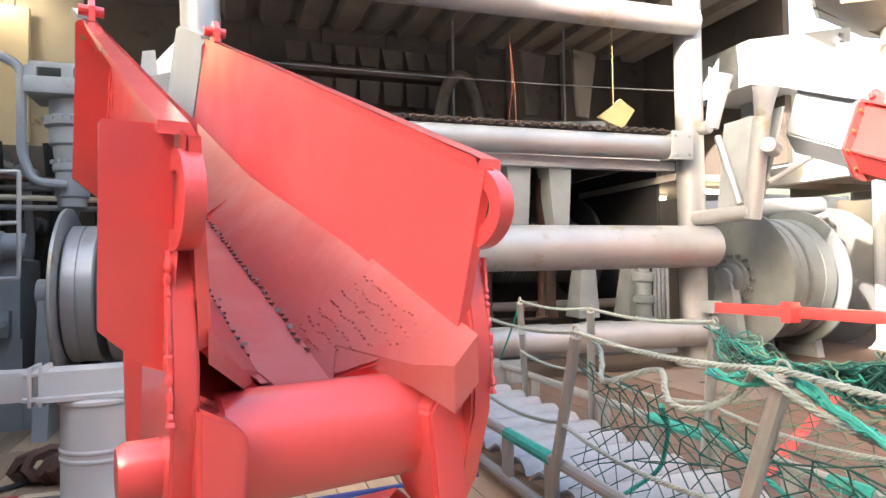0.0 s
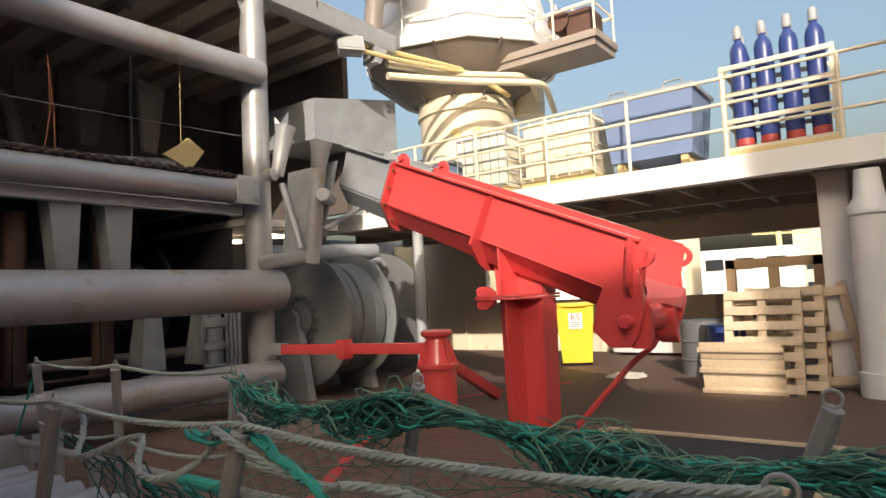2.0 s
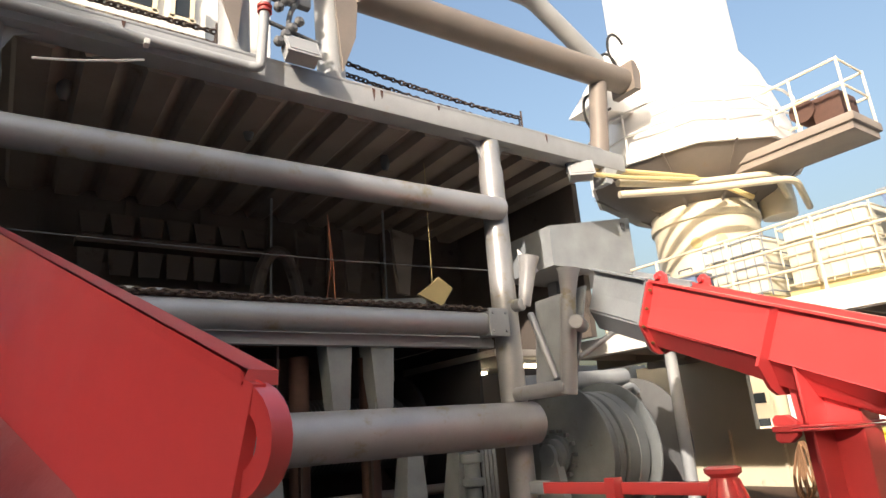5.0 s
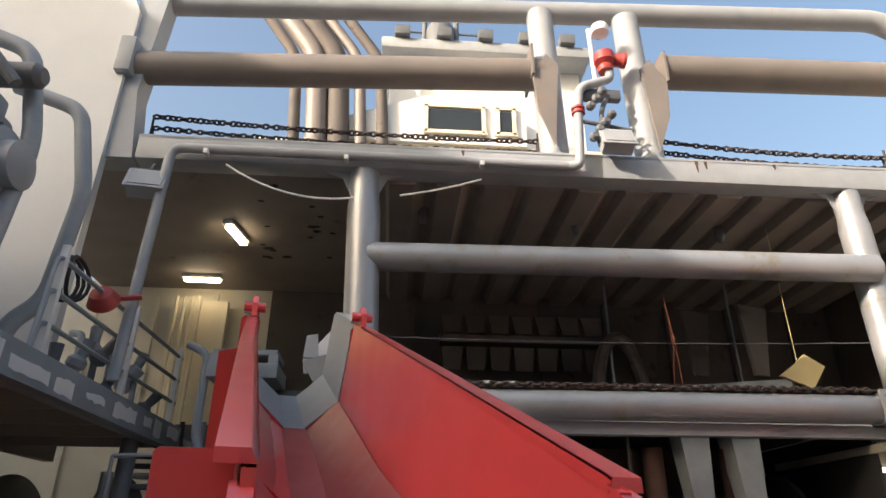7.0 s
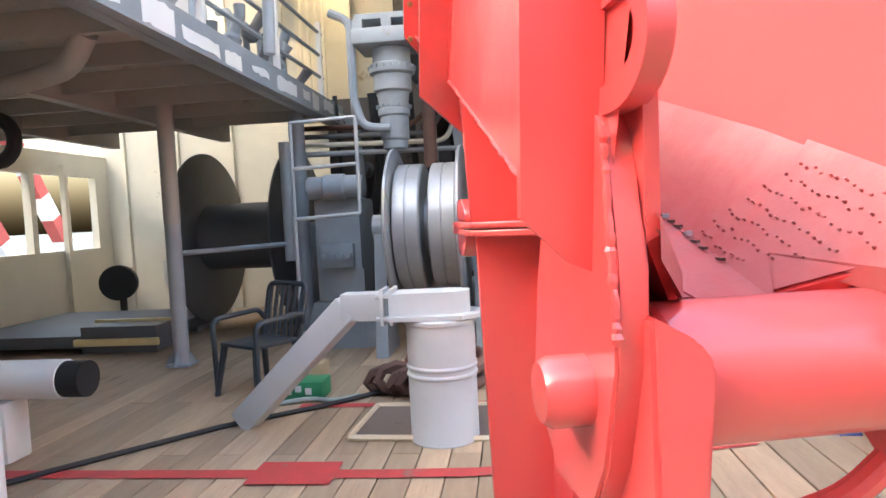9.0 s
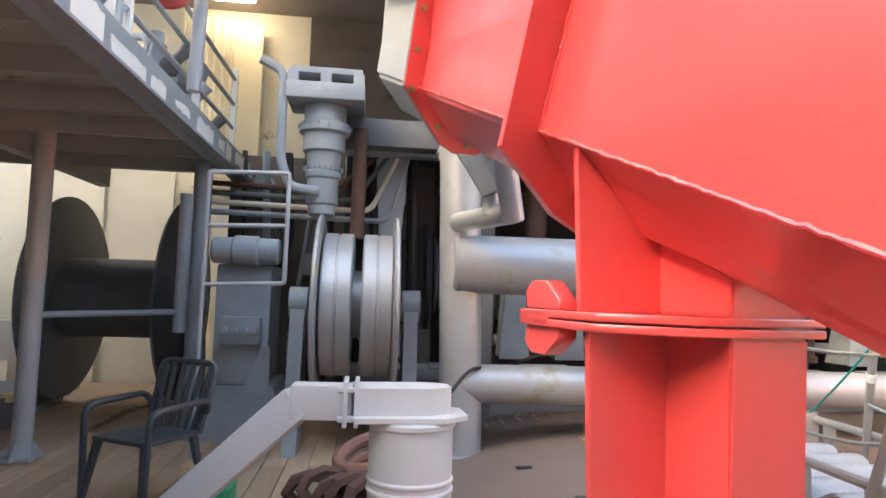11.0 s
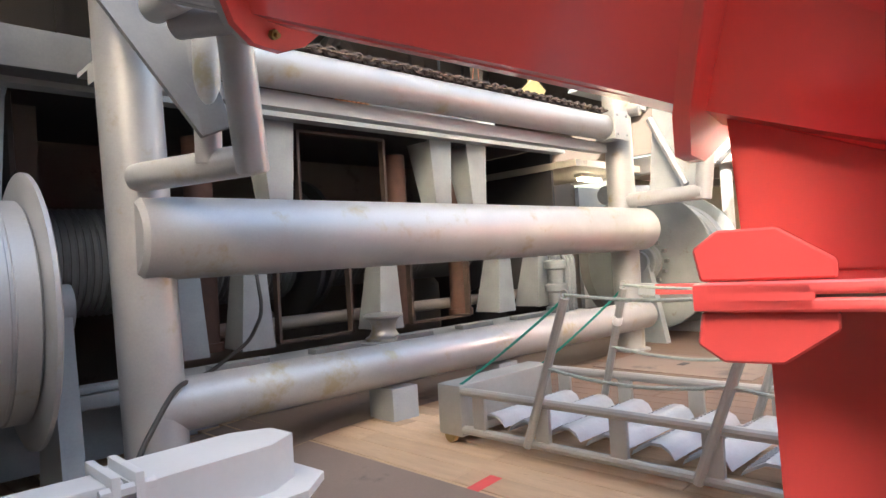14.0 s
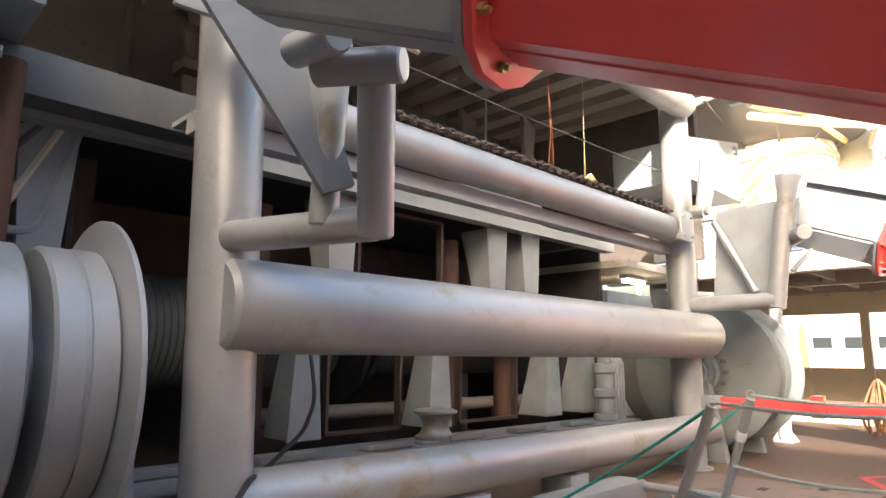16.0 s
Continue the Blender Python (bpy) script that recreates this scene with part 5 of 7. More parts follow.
lathe(b, [(0.05, -0.08), (0.26, -0.06), (0.26, 0.06), (0.05, 0.08)], M(-5.6, 9.6, 0.6, 90, 0, 20), 24)
box(b, (-5.6, 9.68, 0.3), (0.08, 0.06, 0.62))
tagged(link("hose_reel", b, RUBBER), "black round hose reel by the port bulwark", "hose reel")
for i, (y, z) in enumerate(((3.2, 2.42), (4.6, 2.40))):
    b = NB()
    tube(b, bend([(-5.6, y + 1.0, z), (-3.0, y + 0.2, z), (-2.5, y, z + 0.02), (-2.3, y - 0.1, z + 0.2)], 0.2), 0.07, 12)
    tagged(link("overhead_pipe", b, UNDER), "pale pipe hung under the gallery", "pipe", "overhead pipes")
b = NB()
ringp = [(-4.8 + 0.22 * math.cos(t), 6.6, 2.32 + 0.22 * math.sin(t)) for t in [2 * math.pi * k / 20 for k in range(20)]]
tube(b, ringp, 0.07, 10, False, True)
cyl(b, (-4.8, 6.6, 2.5), (-4.8, 6.6, 2.75), 0.012, 6)
tagged(link("tyre", b, RUBBER), "black tyre hung under the gallery", "tyre")


# ---- machinery behind the gallows frame ----
def web(x, upper, y=8.3):
    w = thing("web_frame", "grey tapered steel web plate with a side flange", "web frame", "web frames")
    face = [(-0.16, 2.85), (0.20, 2.85), (0.13, 1.75), (-0.07, 1.75)] if upper else [(-0.08, 1.75), (0.10, 1.75), (0.18, 0.7), (-0.15, 0.7)]
    b = NB()
    slab(b, face, 0.04, M(x, y, 0, 90, 0, 0))
    part("web", b, GREY, w)
    side = [(0, 2.85), (0.42, 2.85), (0.12, 1.75), (0, 1.75)] if upper else [(0, 1.75), (0.12, 1.75), (0.42, 0.7), (0, 0.7)]
    b = NB()
    slab(b, side, 0.03, M(x - 0.09, y + 0.02, 0, 90, 0, 90))
    part("flange", b, GREY, w)


for x in (-0.3, 2.05, 4.22, 4.85):
    web(x, True)
for x in (-0.3, 1.12, 1.75, 3.33, 5.28, 6.1):
    web(x, False)
for x0, x1, z0, z1 in ((2.35, 3.45, 1.5, 2.8), (2.05, 2.9, 0.72, 1.6), (3.75, 4.7, 0.72, 1.6)):
    b = NB()                                    # rust brown rim round an opening
    for c, d in ((((x0 + x1) / 2, 8.42, z0), (x1 - x0, 0.08, 0.03)), (((x0 + x1) / 2, 8.42, z1), (x1 - x0, 0.08, 0.03)), ((x0, 8.42, (z0 + z1) / 2), (0.03, 0.08, z1 - z0)), ((x1, 8.42, (z0 + z1) / 2), (0.03, 0.08, z1 - z0))):
        box(b, c, d)
    structure("trim_opening", b, CHAINM, "rust brown steel rim of a winch opening", "rim")
b = NB()
cyl(b, (1.0, 8.85, 0.86), (6.2, 8.85, 0.86), 0.07, 12)
tagged(link("guide_bar", b, BROWNPIPE), "worn brown guide bar low across the winch openings", "bar")
b = NB()
box(b, (2.9, 8.22, 2.91), (7.4, 0.16, 0.12))
structure("trim_lintel", b, GREY_LT, "pale grey lintel over the dark winch openings", "beam")
# plates added to shut light out of the bay, coloured as its shade
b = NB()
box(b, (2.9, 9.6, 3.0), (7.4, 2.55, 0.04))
structure("ceiling_winch_bay", b, SHADE_BARE, "near-black plate added over the winch bay to keep it dark", "ceiling")
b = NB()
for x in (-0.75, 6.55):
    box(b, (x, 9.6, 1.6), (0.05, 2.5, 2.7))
structure("wall_winch_bay", b, SHADE_BARE, "near-black side plates added to keep the winch bay dark", "wall")
b = NB()
box(b, (2.9, 8.05, 0.58), (7.2, 0.55, 0.10), bevel=0.01)
box(b, (2.9, 8.25, 0.35), (7.2, 0.30, 0.5))
for i in range(6):
    box(b, (0.4 + i * 0.95, 7.86, 0.665), (0.5, 0.14, 0.05), M(0, 0, 0, 0, 0, 0), bevel=0.008)
structure("trim_sill", b, GREY, "grey steel sill with rails below the winch openings", "sill")
for x in (1.45, 3.85, 4.85):
    b = NB()
    lathe(b, [(0.13, 0.7), (0.13, 2.7)], M(x, 8.7, 0), 18)
    lathe(b, [(0.16, 0.7), (0.16, 0.78)], M(x, 8.7, 0), 18)
    tagged(link("guide_roller", b, RUST), "rust brown vertical guide roller in a winch opening", "roller", "guide rollers")
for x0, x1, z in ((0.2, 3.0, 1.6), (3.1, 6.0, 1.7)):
    d = thing("trawl_winch", "trawl winch drum deep in the opening, darkened for shade", "winch", "trawl winches")
    # drum coloured near black for the shade of the bay
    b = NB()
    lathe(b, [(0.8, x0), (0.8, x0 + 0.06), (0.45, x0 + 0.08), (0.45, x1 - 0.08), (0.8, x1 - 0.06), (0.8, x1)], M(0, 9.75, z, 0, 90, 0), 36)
    part("drum", b, SHADE_BARE, d)
    b = NB()
    for i in range(40):
        xx = x0 + 0.15 + i * (x1 - x0 - 0.3) / 40
        ringp = [(xx, 9.75 + 0.5 * math.cos(t), z + 0.5 * math.sin(t)) for t in [2 * math.pi * k / 20 for k in range(20)]]
        tube(b, ringp, 0.03, 5, False, True)
    part("wire", b, GREY_DK, d, "wound wire rope")["kind"] = "stuff"
sp = thing("spool_fairlead", "silver spool shaped fairlead on the sill", "fairlead")
b = NB()
lathe(b, [(0.19, 0.64), (0.19, 0.67), (0.155, 0.69), (0.125, 0.74), (0.125, 0.80), (0.155, 0.86), (0.205, 0.88), (0.205, 0.90), (0.17, 0.915), (0.05, 0.92)], M(3.0, 8.0, 0), 32)
part("spool", b, SILVER, sp)
b = NB()
box(b, (3.0, 8.0, 0.635), (0.6, 0.34, 0.02), bevel=0.005)
part("base", b, GREY, sp)
b = NB()
tube(b, bend([(-0.05, 6.45, 0.06), (0.09, 6.5, 0.45), (0.36, 6.62, 0.78), (0.82, 7.2, 0.74), (1.38, 7.7, 0.86), (1.67, 8.0, 1.06), (1.72, 8.2, 1.5)], 0.15), 0.016, 6)
tagged(link("cable", b, RUBBER), "black cable looping over the bottom pipe", "cable")
pump = thing("pump_unit", "grey stacked pump unit behind a silver post", "pump")
b = NB()
lathe(b, [(0.15, 0.6), (0.15, 0.7), (0.11, 0.72), (0.11, 0.9), (0.15, 0.92), (0.15, 1.0), (0.11, 1.02), (0.11, 1.2), (0.15, 1.22), (0.15, 1.32), (0.08, 1.34), (0.08, 1.5)], M(6.0, 8.0, 0), 20)
part("body", b, GREY, pump)
for i in range(4):
    b = NB()
    tube(b, bend([(6.15 + 0.07 * i, 7.95, 0.6), (6.15 + 0.07 * i, 7.95, 1.35), (6.3 + 0.07 * i, 8.2, 1.5)], 0.08), 0.025, 8)
    part("pipe", b, GREY, pump)
b = NB()
box(b, (6.05, 8.0, 0.42), (0.6, 0.5, 0.4), bevel=0.02)
part("base", b, GREY, pump)
# overhead chute, box girder and flap inside the overhang
b = NB()
slab(b, [(-1.3, -0.25), (1.2, -0.1), (1.2, 0.35), (-1.3, 0.15)], 1.2, M(4.9, 9.6, 3.35, 90, 0, 0))
for x in (3.9, 5.9):
    box(b, (x, 9.9, 4.5), (0.03, 0.03, 2.0))
tagged(link("box_girder", b, GREY), "grey box girder slung inside the overhang", "girder")
# the plate's yellow is warm sunlight put into its colour
b = NB()
slab(b, [(-0.25, -0.12), (0.05, -0.18), (0.1, -0.3), (0.2, -0.1), (0.3, 0.1), (0.05, 0.2), (-0.05, 0.08)], 0.05, M(5.48, 7.85, 3.52, 90, 10, 0))
cyl(b, (5.48, 7.87, 3.6), (5.48, 7.87, 5.5), 0.003, 5)
tagged(link("hanging_plate", b, YSTEEL), "torn plate hung under the girder, coloured yellow for sunlight", "plate")
# hangers, arch and brackets are coloured dark for the overhang's shade
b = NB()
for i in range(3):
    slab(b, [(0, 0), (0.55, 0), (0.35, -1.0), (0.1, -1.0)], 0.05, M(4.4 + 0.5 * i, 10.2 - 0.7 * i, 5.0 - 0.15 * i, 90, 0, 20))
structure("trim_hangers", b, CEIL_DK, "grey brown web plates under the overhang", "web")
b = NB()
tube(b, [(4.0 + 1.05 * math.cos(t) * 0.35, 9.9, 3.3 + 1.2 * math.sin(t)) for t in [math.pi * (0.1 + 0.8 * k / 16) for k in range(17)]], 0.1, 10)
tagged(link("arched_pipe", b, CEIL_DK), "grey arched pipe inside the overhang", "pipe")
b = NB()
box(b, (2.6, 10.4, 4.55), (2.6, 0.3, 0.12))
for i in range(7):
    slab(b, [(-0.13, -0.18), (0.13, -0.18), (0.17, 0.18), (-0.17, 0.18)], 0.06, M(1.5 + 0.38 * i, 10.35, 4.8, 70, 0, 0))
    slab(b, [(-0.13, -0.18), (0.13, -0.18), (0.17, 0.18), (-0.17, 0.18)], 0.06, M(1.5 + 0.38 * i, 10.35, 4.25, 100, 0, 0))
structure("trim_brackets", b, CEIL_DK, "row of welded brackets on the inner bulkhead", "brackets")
b = NB()
for i in range(6):
    ringp = [(2.9 + 0.06 * i, 8.4 + 0.09 * math.cos(t), 3.12 + 0.10 * math.sin(t)) for t in [2 * math.pi * k / 12 for k in range(12)]]
    tube(b, ringp, 0.02, 6, False, True)
tagged(link("hose_coil", b, COPPER), "copper coloured hose coil on the ledge", "hose")
b = NB()
for i in range(2):
    tube(b, [(3.55, 7.05, 4.1), (3.58 + 0.03 * i, 7.05, 3.5), (3.52 + 0.1 * i, 7.05, 3.1)], 0.0045, 6)
tagged(link("cord", b, ORANGE), "orange cord hanging over the pipe", "cord")
for i, x in enumerate((1.4, 1.65, 3.2)):
    b = NB()
    box(b, (x, 6.98, 3.05), (0.16, 0.12, 0.08), bevel=0.02)
    lathe(b, [(0.05, 0), (0.05, 0.1)], M(x + 0.1, 6.98, 3.06, 0, 90, 0), 10)
    tagged(link("shackle", b, GREY_LT), "pale steel shackle lying on the ledge", "shackle", "shackles")
b = NB()
tube(b, sag((0.2, 7.0, 3.55), (5.9, 7.0, 3.62), 0.04), 0.006, 5)
tagged(link("wire", b, GREY_DK), "thin wire stretched between the posts", "wire")
b = NB()
box(b, (0.55, 7.3, 3.2), (0.3, 0.2, 0.25), bevel=0.01)
tagged(link("crate", b, YSTEEL), "small tan crate behind the chute", "crate")
b = NB()
tube(b, bend([(6.4, 7.4, 2.15), (8.6, 7.4, 2.25)], 0.1), 0.13, 16)
tube(b, bend([(8.2, 7.2, 0.2), (8.2, 7.2, 2.0), (8.5, 7.2, 2.1), (8.6, 7.2, 2.0)], 0.1), 0.06, 12)
tagged(link("pipework", b, GREY), "grey pipes behind the starboard reel", "pipe")

# cabinet on the starboard quarter
cab = thing("switch_cabinet", "large grey steel cabinet with a small latch beside the post", "cabinet")
b = NB()
slab(b, [(0, 0), (1.9, 0), (1.9, 1.0), (0.0, 0.62)], 1.2, M(7.3, 7.9, 3.9, 90, 0, 0))
part("body", b, GREY, cab)
b = NB()
box(b, (9.0, 7.28, 4.72), (0.08, 0.03, 0.12), bevel=0.008)
part("latch", b, GREY_DK, cab)
b = NB()
box(b, (8.2, 8.2, 3.4), (0.2, 0.2, 1.0))
part("stand", b, GREY, cab)

# ---- capstan and red boom ----
cap = thing("capstan", "red painted deck capstan with ribbed head", "capstan")
cx, cy, cz = 6.4, 4.55, 0.2
b = NB()
lathe(b, [(0.24, 0), (0.24, 0.02), (0.20, 0.03), (0.20, 0.50), (0.23, 0.51), (0.23, 0.55), (0.19, 0.57), (0.13, 0.78), (0.12, 0.82), (0.17, 0.86), (0.17, 0.90), (0.13, 0.92)], M(cx, cy, cz), 32)
part("body", b, RED, cap)
for i in range(10):
    b = NB()
    a = 36 * i
    slab(b, [(0.11, 0.80), (0.14, 0.80), (0.225, 0.56), (0.18, 0.56)], 0.018, M(cx, cy, cz, 0, 0, a) @ M(0, 0, 0, 90, 0, 0))
    part("rib", b, RED, cap)
boom = thing("red_boom", "red square steel bar from a silver post across to the capstan", "bar")
b = NB()
p, q = Vector((5.95, 6.55, 0.93)), Vector((cx - 0.05, cy + 0.1, cz + 0.72))
box(b, (0, 0, (q - p).length / 2), (0.12, 0.12, (q - p).length), along(p, q - p), bevel=0.01)
p, q = q, Vector((7.5, 4.5, 0.25))
box(b, (0, 0, (q - p).length / 2), (0.12, 0.12, (q - p).length), along(p, q - p), bevel=0.01)
part("bar", b, RED, boom)
b = NB()
box(b, (0, 0, 0.95), (0.16, 0.22, 0.12), along(Vector((5.95, 6.55, 0.93)), Vector((0.2, -1.9, 0))), bevel=0.01)
part("sleeve", b, RED, boom)
b = NB()
box(b, (0, 0, -0.2), (0.14, 0.14, 0.45), along(Vector((5.95, 6.55, 0.93)), Vector((0.2, -1.9, 0))), bevel=0.01)
part("socket", b, GREY, boom)


# ---- starboard side ----
b = NB()
for y0, y1, z0, z1 in ((-6, 12, 0.1, 1.25), (-6, 12, 2.3, 2.75), (4.6, 5.0, 1.25, 2.3), (6.5, 6.65, 1.25, 2.3), (8.1, 12, 1.25, 2.3)):
    box(b, (13.2, (y0 + y1) / 2, (z0 + z1) / 2), (0.14, y1 - y0, z1 - z0))
ws = structure("wall_starboard", b, CREAM, "cream bulwark with openings on the starboard side", "wall")
for i in range(14):
    b = NB()
    box(b, (13.1, -4.5 + 1.1 * i, 0.7), (0.10, 0.06, 1.1))
    part("stiffener", b, CREAM, ws)
b = NB()
box(b, (9.55, 0.98, 1.45), (0.42, 0.30, 2.5), bevel=0.02)
structure("wall_pillar", b, WHITE, "white square pillar under the starboard gallery", "pillar")
vp = thing("vent_pipe", "thick white vertical vent pipe beside the pillar", "pipe")
b = NB()
lathe(b, [(0.24, 0.2), (0.24, 0.45), (0.21, 0.46), (0.20, 2.1), (0.22, 2.12), (0.22, 2.2), (0.15, 2.3), (0.12, 2.6)], M(8.95, 0.62, 0), 28)
part("body", b, WHITE, vp)
b = NB()
box(b, (11.0, 0.2, 1.3), (1.0, 0.7, 2.2), bevel=0.02)
tagged(link("red_locker", b, RED), "red steel locker behind the white vent pipe", "locker")


def pallet(m, label):
    p = thing("pallet", label, "pallet", "wooden pallets", at=m)
    for i in range(7):
        b = NB()
        box(b, (-0.53 + 0.177 * i, 0, 0.13), (0.10, 0.80, 0.02), bevel=0.003)
        part("board", b, PALLET, p)
    for y in (-0.36, 0, 0.36):
        b = NB()
        box(b, (0, y, 0.07), (1.2, 0.09, 0.09), bevel=0.004)
        part("stringer", b, PALLET, p)
    for x in (-0.5, 0, 0.5):
        b = NB()
        box(b, (x, 0, 0.012), (0.1, 0.8, 0.02), bevel=0.003)
        part("board", b, PALLET, p)
    return p


pallet(M(8.95, 1.75, 0.75, 0, -76, 0), "raw wooden pallet leaning upright among others")
pallet(M(9.15, 1.55, 0.78, 0, -80, 0), "raw wooden pallet leaning upright behind another")
pallet(M(9.25, 1.25, 0.78, 90, -82, 90), "raw wooden pallet standing beside a white pillar")
pb = thing("pallet_collar", "pale wooden crate side leaning against the pallets", "crate side", at=M(8.72, 1.95, 0.2, 0, -14, 0))
for i in range(3):
    b = NB()
    box(b, (0, 0, 0.11 + 0.2 * i), (0.03, 0.86, 0.19), bevel=0.004)
    part("board", b, PALLET, pb)
    b = NB()
    box(b, (-0.03, 0, 0.03 + 0.25 * i), (0.04, 0.90, 0.05), bevel=0.004)
    part("batten", b, PALLET, pb)
fr = thing("wooden_frame", "tall brown wooden frame standing behind the pallets", "frame")
for y0, y1, z0, z1 in ((1.15, 1.27, 0.2, 1.75), (2.15, 2.27, 0.2, 1.75), (1.15, 2.27, 1.63, 1.75), (1.65, 1.77, 0.2, 1.65)):
    b = NB()
    box(b, (9.75, (y0 + y1) / 2, (z0 + z1) / 2), (0.08, y1 - y0, z1 - z0), bevel=0.005)
    part("bar", b, CARDBOARD, fr)
for x, y, r, h, mat, lab in ((10.2, 2.75, 0.28, 0.75, GREY_DK, "dark green steel oil barrel"), (9.9, 2.35, 0.26, 0.7, NAVY, "navy blue plastic barrel")):
    b = NB()
    lathe(b, [(r, 0.2), (r, 0.4), (r + 0.015, 0.42), (r, 0.44), (r, 0.65), (r + 0.015, 0.67), (r, 0.69), (r, 0.2 + h), (r - 0.03, 0.21 + h)], M(x, y, 0), 24)
    tagged(link("barrel", b, mat), lab, "barrel", "barrels")

bin_ = thing("wheeled_bin", "bright yellow wheeled bin with a white notice", "bin", at=M(10.82, 4.93, 0.2, 0, 0, 25))
b = NB()
A = [(-0.24, -0.28), (0.24, -0.28), (0.24, 0.28), (-0.24, 0.28)]
lo = [b.verts.new((x * 0.85, y * 0.85, 0.06)) for x, y in A]
hi = [b.verts.new((x * 1.1, y * 1.1, 0.98)) for x, y in A]
b.faces.new(lo[::-1]); b.faces.new(hi)
for j in range(4):
    b.faces.new((lo[j], lo[(j + 1) % 4], hi[(j + 1) % 4], hi[j]))
part("body", b, YELLOW, bin_)
b = NB()
box(b, (0, 0, 1.02), (0.58, 0.68, 0.06), bevel=0.02)
cyl(b, (-0.30, -0.2, 1.0), (-0.30, 0.2, 1.0), 0.025, 8)
part("lid", b, YELLOW, bin_)
for y in (-0.22, 0.22):
    b = NB()
    cyl(b, (0.2, y - 0.03, 0.1), (0.2, y + 0.03, 0.1), 0.1, 16)
    part("wheel", b, RUBBER, bin_)
b = NB()
box(b, (-0.263, 0.0, 0.75), (0.01, 0.22, 0.26))
nt = part("notice", b, WHITE, bin_, "white paper notice with red letters")
txt = bpy.data.curves.new("notice_text", "FONT")
txt.body, txt.size, txt.align_x = "RS", 0.15, "CENTER"
tm = bpy.data.objects.new("notice_text", txt)
scene.collection.objects.link(tm)
dg = bpy.context.evaluated_depsgraph_get()
tmesh = bpy.data.meshes.new_from_object(tm.evaluated_get(dg))
bpy.data.objects.remove(tm)
tmesh.materials.clear()
tmesh.materials.append(LINE)
lt = new("lettering", tmesh)
lt.parent = nt
lt.matrix_local = M(-0.272, 0.0, 0.755, 90, 0, -90)
lt["label"] = "red letters RS"
b = NB()
for i in range(3):
    box(b, (-0.271, 0.0, 0.72 - 0.03 * i), (0.004, 0.15, 0.012))
part("print", b, GREY_DK, nt, "small grey printed lines")

b = NB()
loft(b, [[Vector((9.4 + 0.05 * i + 0.02 * math.sin(j * 2.1), 3.4 + 0.07 * j + 0.03 * math.sin(i), 0.215 + 0.05 * abs(math.sin(i * 1.3 + j)) * (1 if 0 < i < 9 and 0 < j < 7 else 0))) for i in range(10)] for j in range(8)])
tagged(link("sack", b, CLOTH), "crumpled pale sackcloth on the deck", "sack")
b = NB()
for k in range(10):
    r0, lean, high = random.uniform(0.10, 0.24), random.uniform(-0.07, 0.07), random.uniform(0.36, 0.44)
    pts = [(10.6 + 0.012 * k + 0.05 * math.cos(t), 5.98 + r0 * math.cos(t) * (0.75 - 0.25 * math.sin(t)) + lean * (1 - math.sin(t)), 1.10 - high + high * math.sin(t)) for t in [2 * math.pi * j / 24 for j in range(24)]]
    tube(b, pts, 0.017, 6, False, True)
tagged(link("rope_coil", b, ROPE_TAN), "tan brown rope hung in long coils on the bulwark", "rope")
b = NB()
box(b, (12.6, 4.2, 0.45), (0.5, 1.4, 0.4), bevel=0.03)
tagged(link("fish_box", b, WHITE), "white plastic box by the starboard bulwark", "box")

# starboard gallery cargo
GZ = 2.98
grail = thing("gallery_railing", "pale yellow pipe railing along the starboard gallery", "railing")
for i in range(11):
    b = NB()
    cyl(b, (9.06, -4.0 + 1.2 * i, GZ - 0.15), (9.06, -4.0 + 1.2 * i, GZ + 0.98), 0.024, 8)
    part("post", b, CREAM, grail)
for z in (0.34, 0.66, 0.98):
    b = NB()
    cyl(b, (9.06, -4.4, GZ + z), (9.06, 8.4, GZ + z), 0.022, 8)
    part("rail", b, CREAM, grail)


def tank(y, w, mat, label):
    t = thing("tank_container", label, "tank", "caged tanks")
    b = NB()
    box(b, (9.95, y, GZ + 0.62), (0.95, w - 0.1, 0.92), bevel=0.08)
    part("bottle", b, TANK, t)
    for z in (0.22, 0.42, 0.62, 0.82, 1.02):
        b = NB()
        tube(b, bend([(10.45, y - w / 2, GZ + z), (9.45, y - w / 2, GZ + z), (9.45, y + w / 2, GZ + z), (10.45, y + w / 2, GZ + z)], 0.05, 3), 0.012, 6)
        part("cage_bar", b, mat, t)
    for k in range(7):
        b = NB()
        cyl(b, (9.45, y - w / 2 + k * w / 6, GZ + 0.15), (9.45, y - w / 2 + k * w / 6, GZ + 1.08), 0.011, 6)
        part("cage_bar", b, mat, t)
    b = NB()
    box(b, (9.95, y, GZ + 0.08), (1.0, w, 0.12), bevel=0.01)
    part("base", b, YSTEEL, t)


tank(4.45, 1.2, CREAM, "milky white caged tank container on the gallery")
tank(5.75, 0.95, GREY, "weathered grey caged tank container on the gallery")


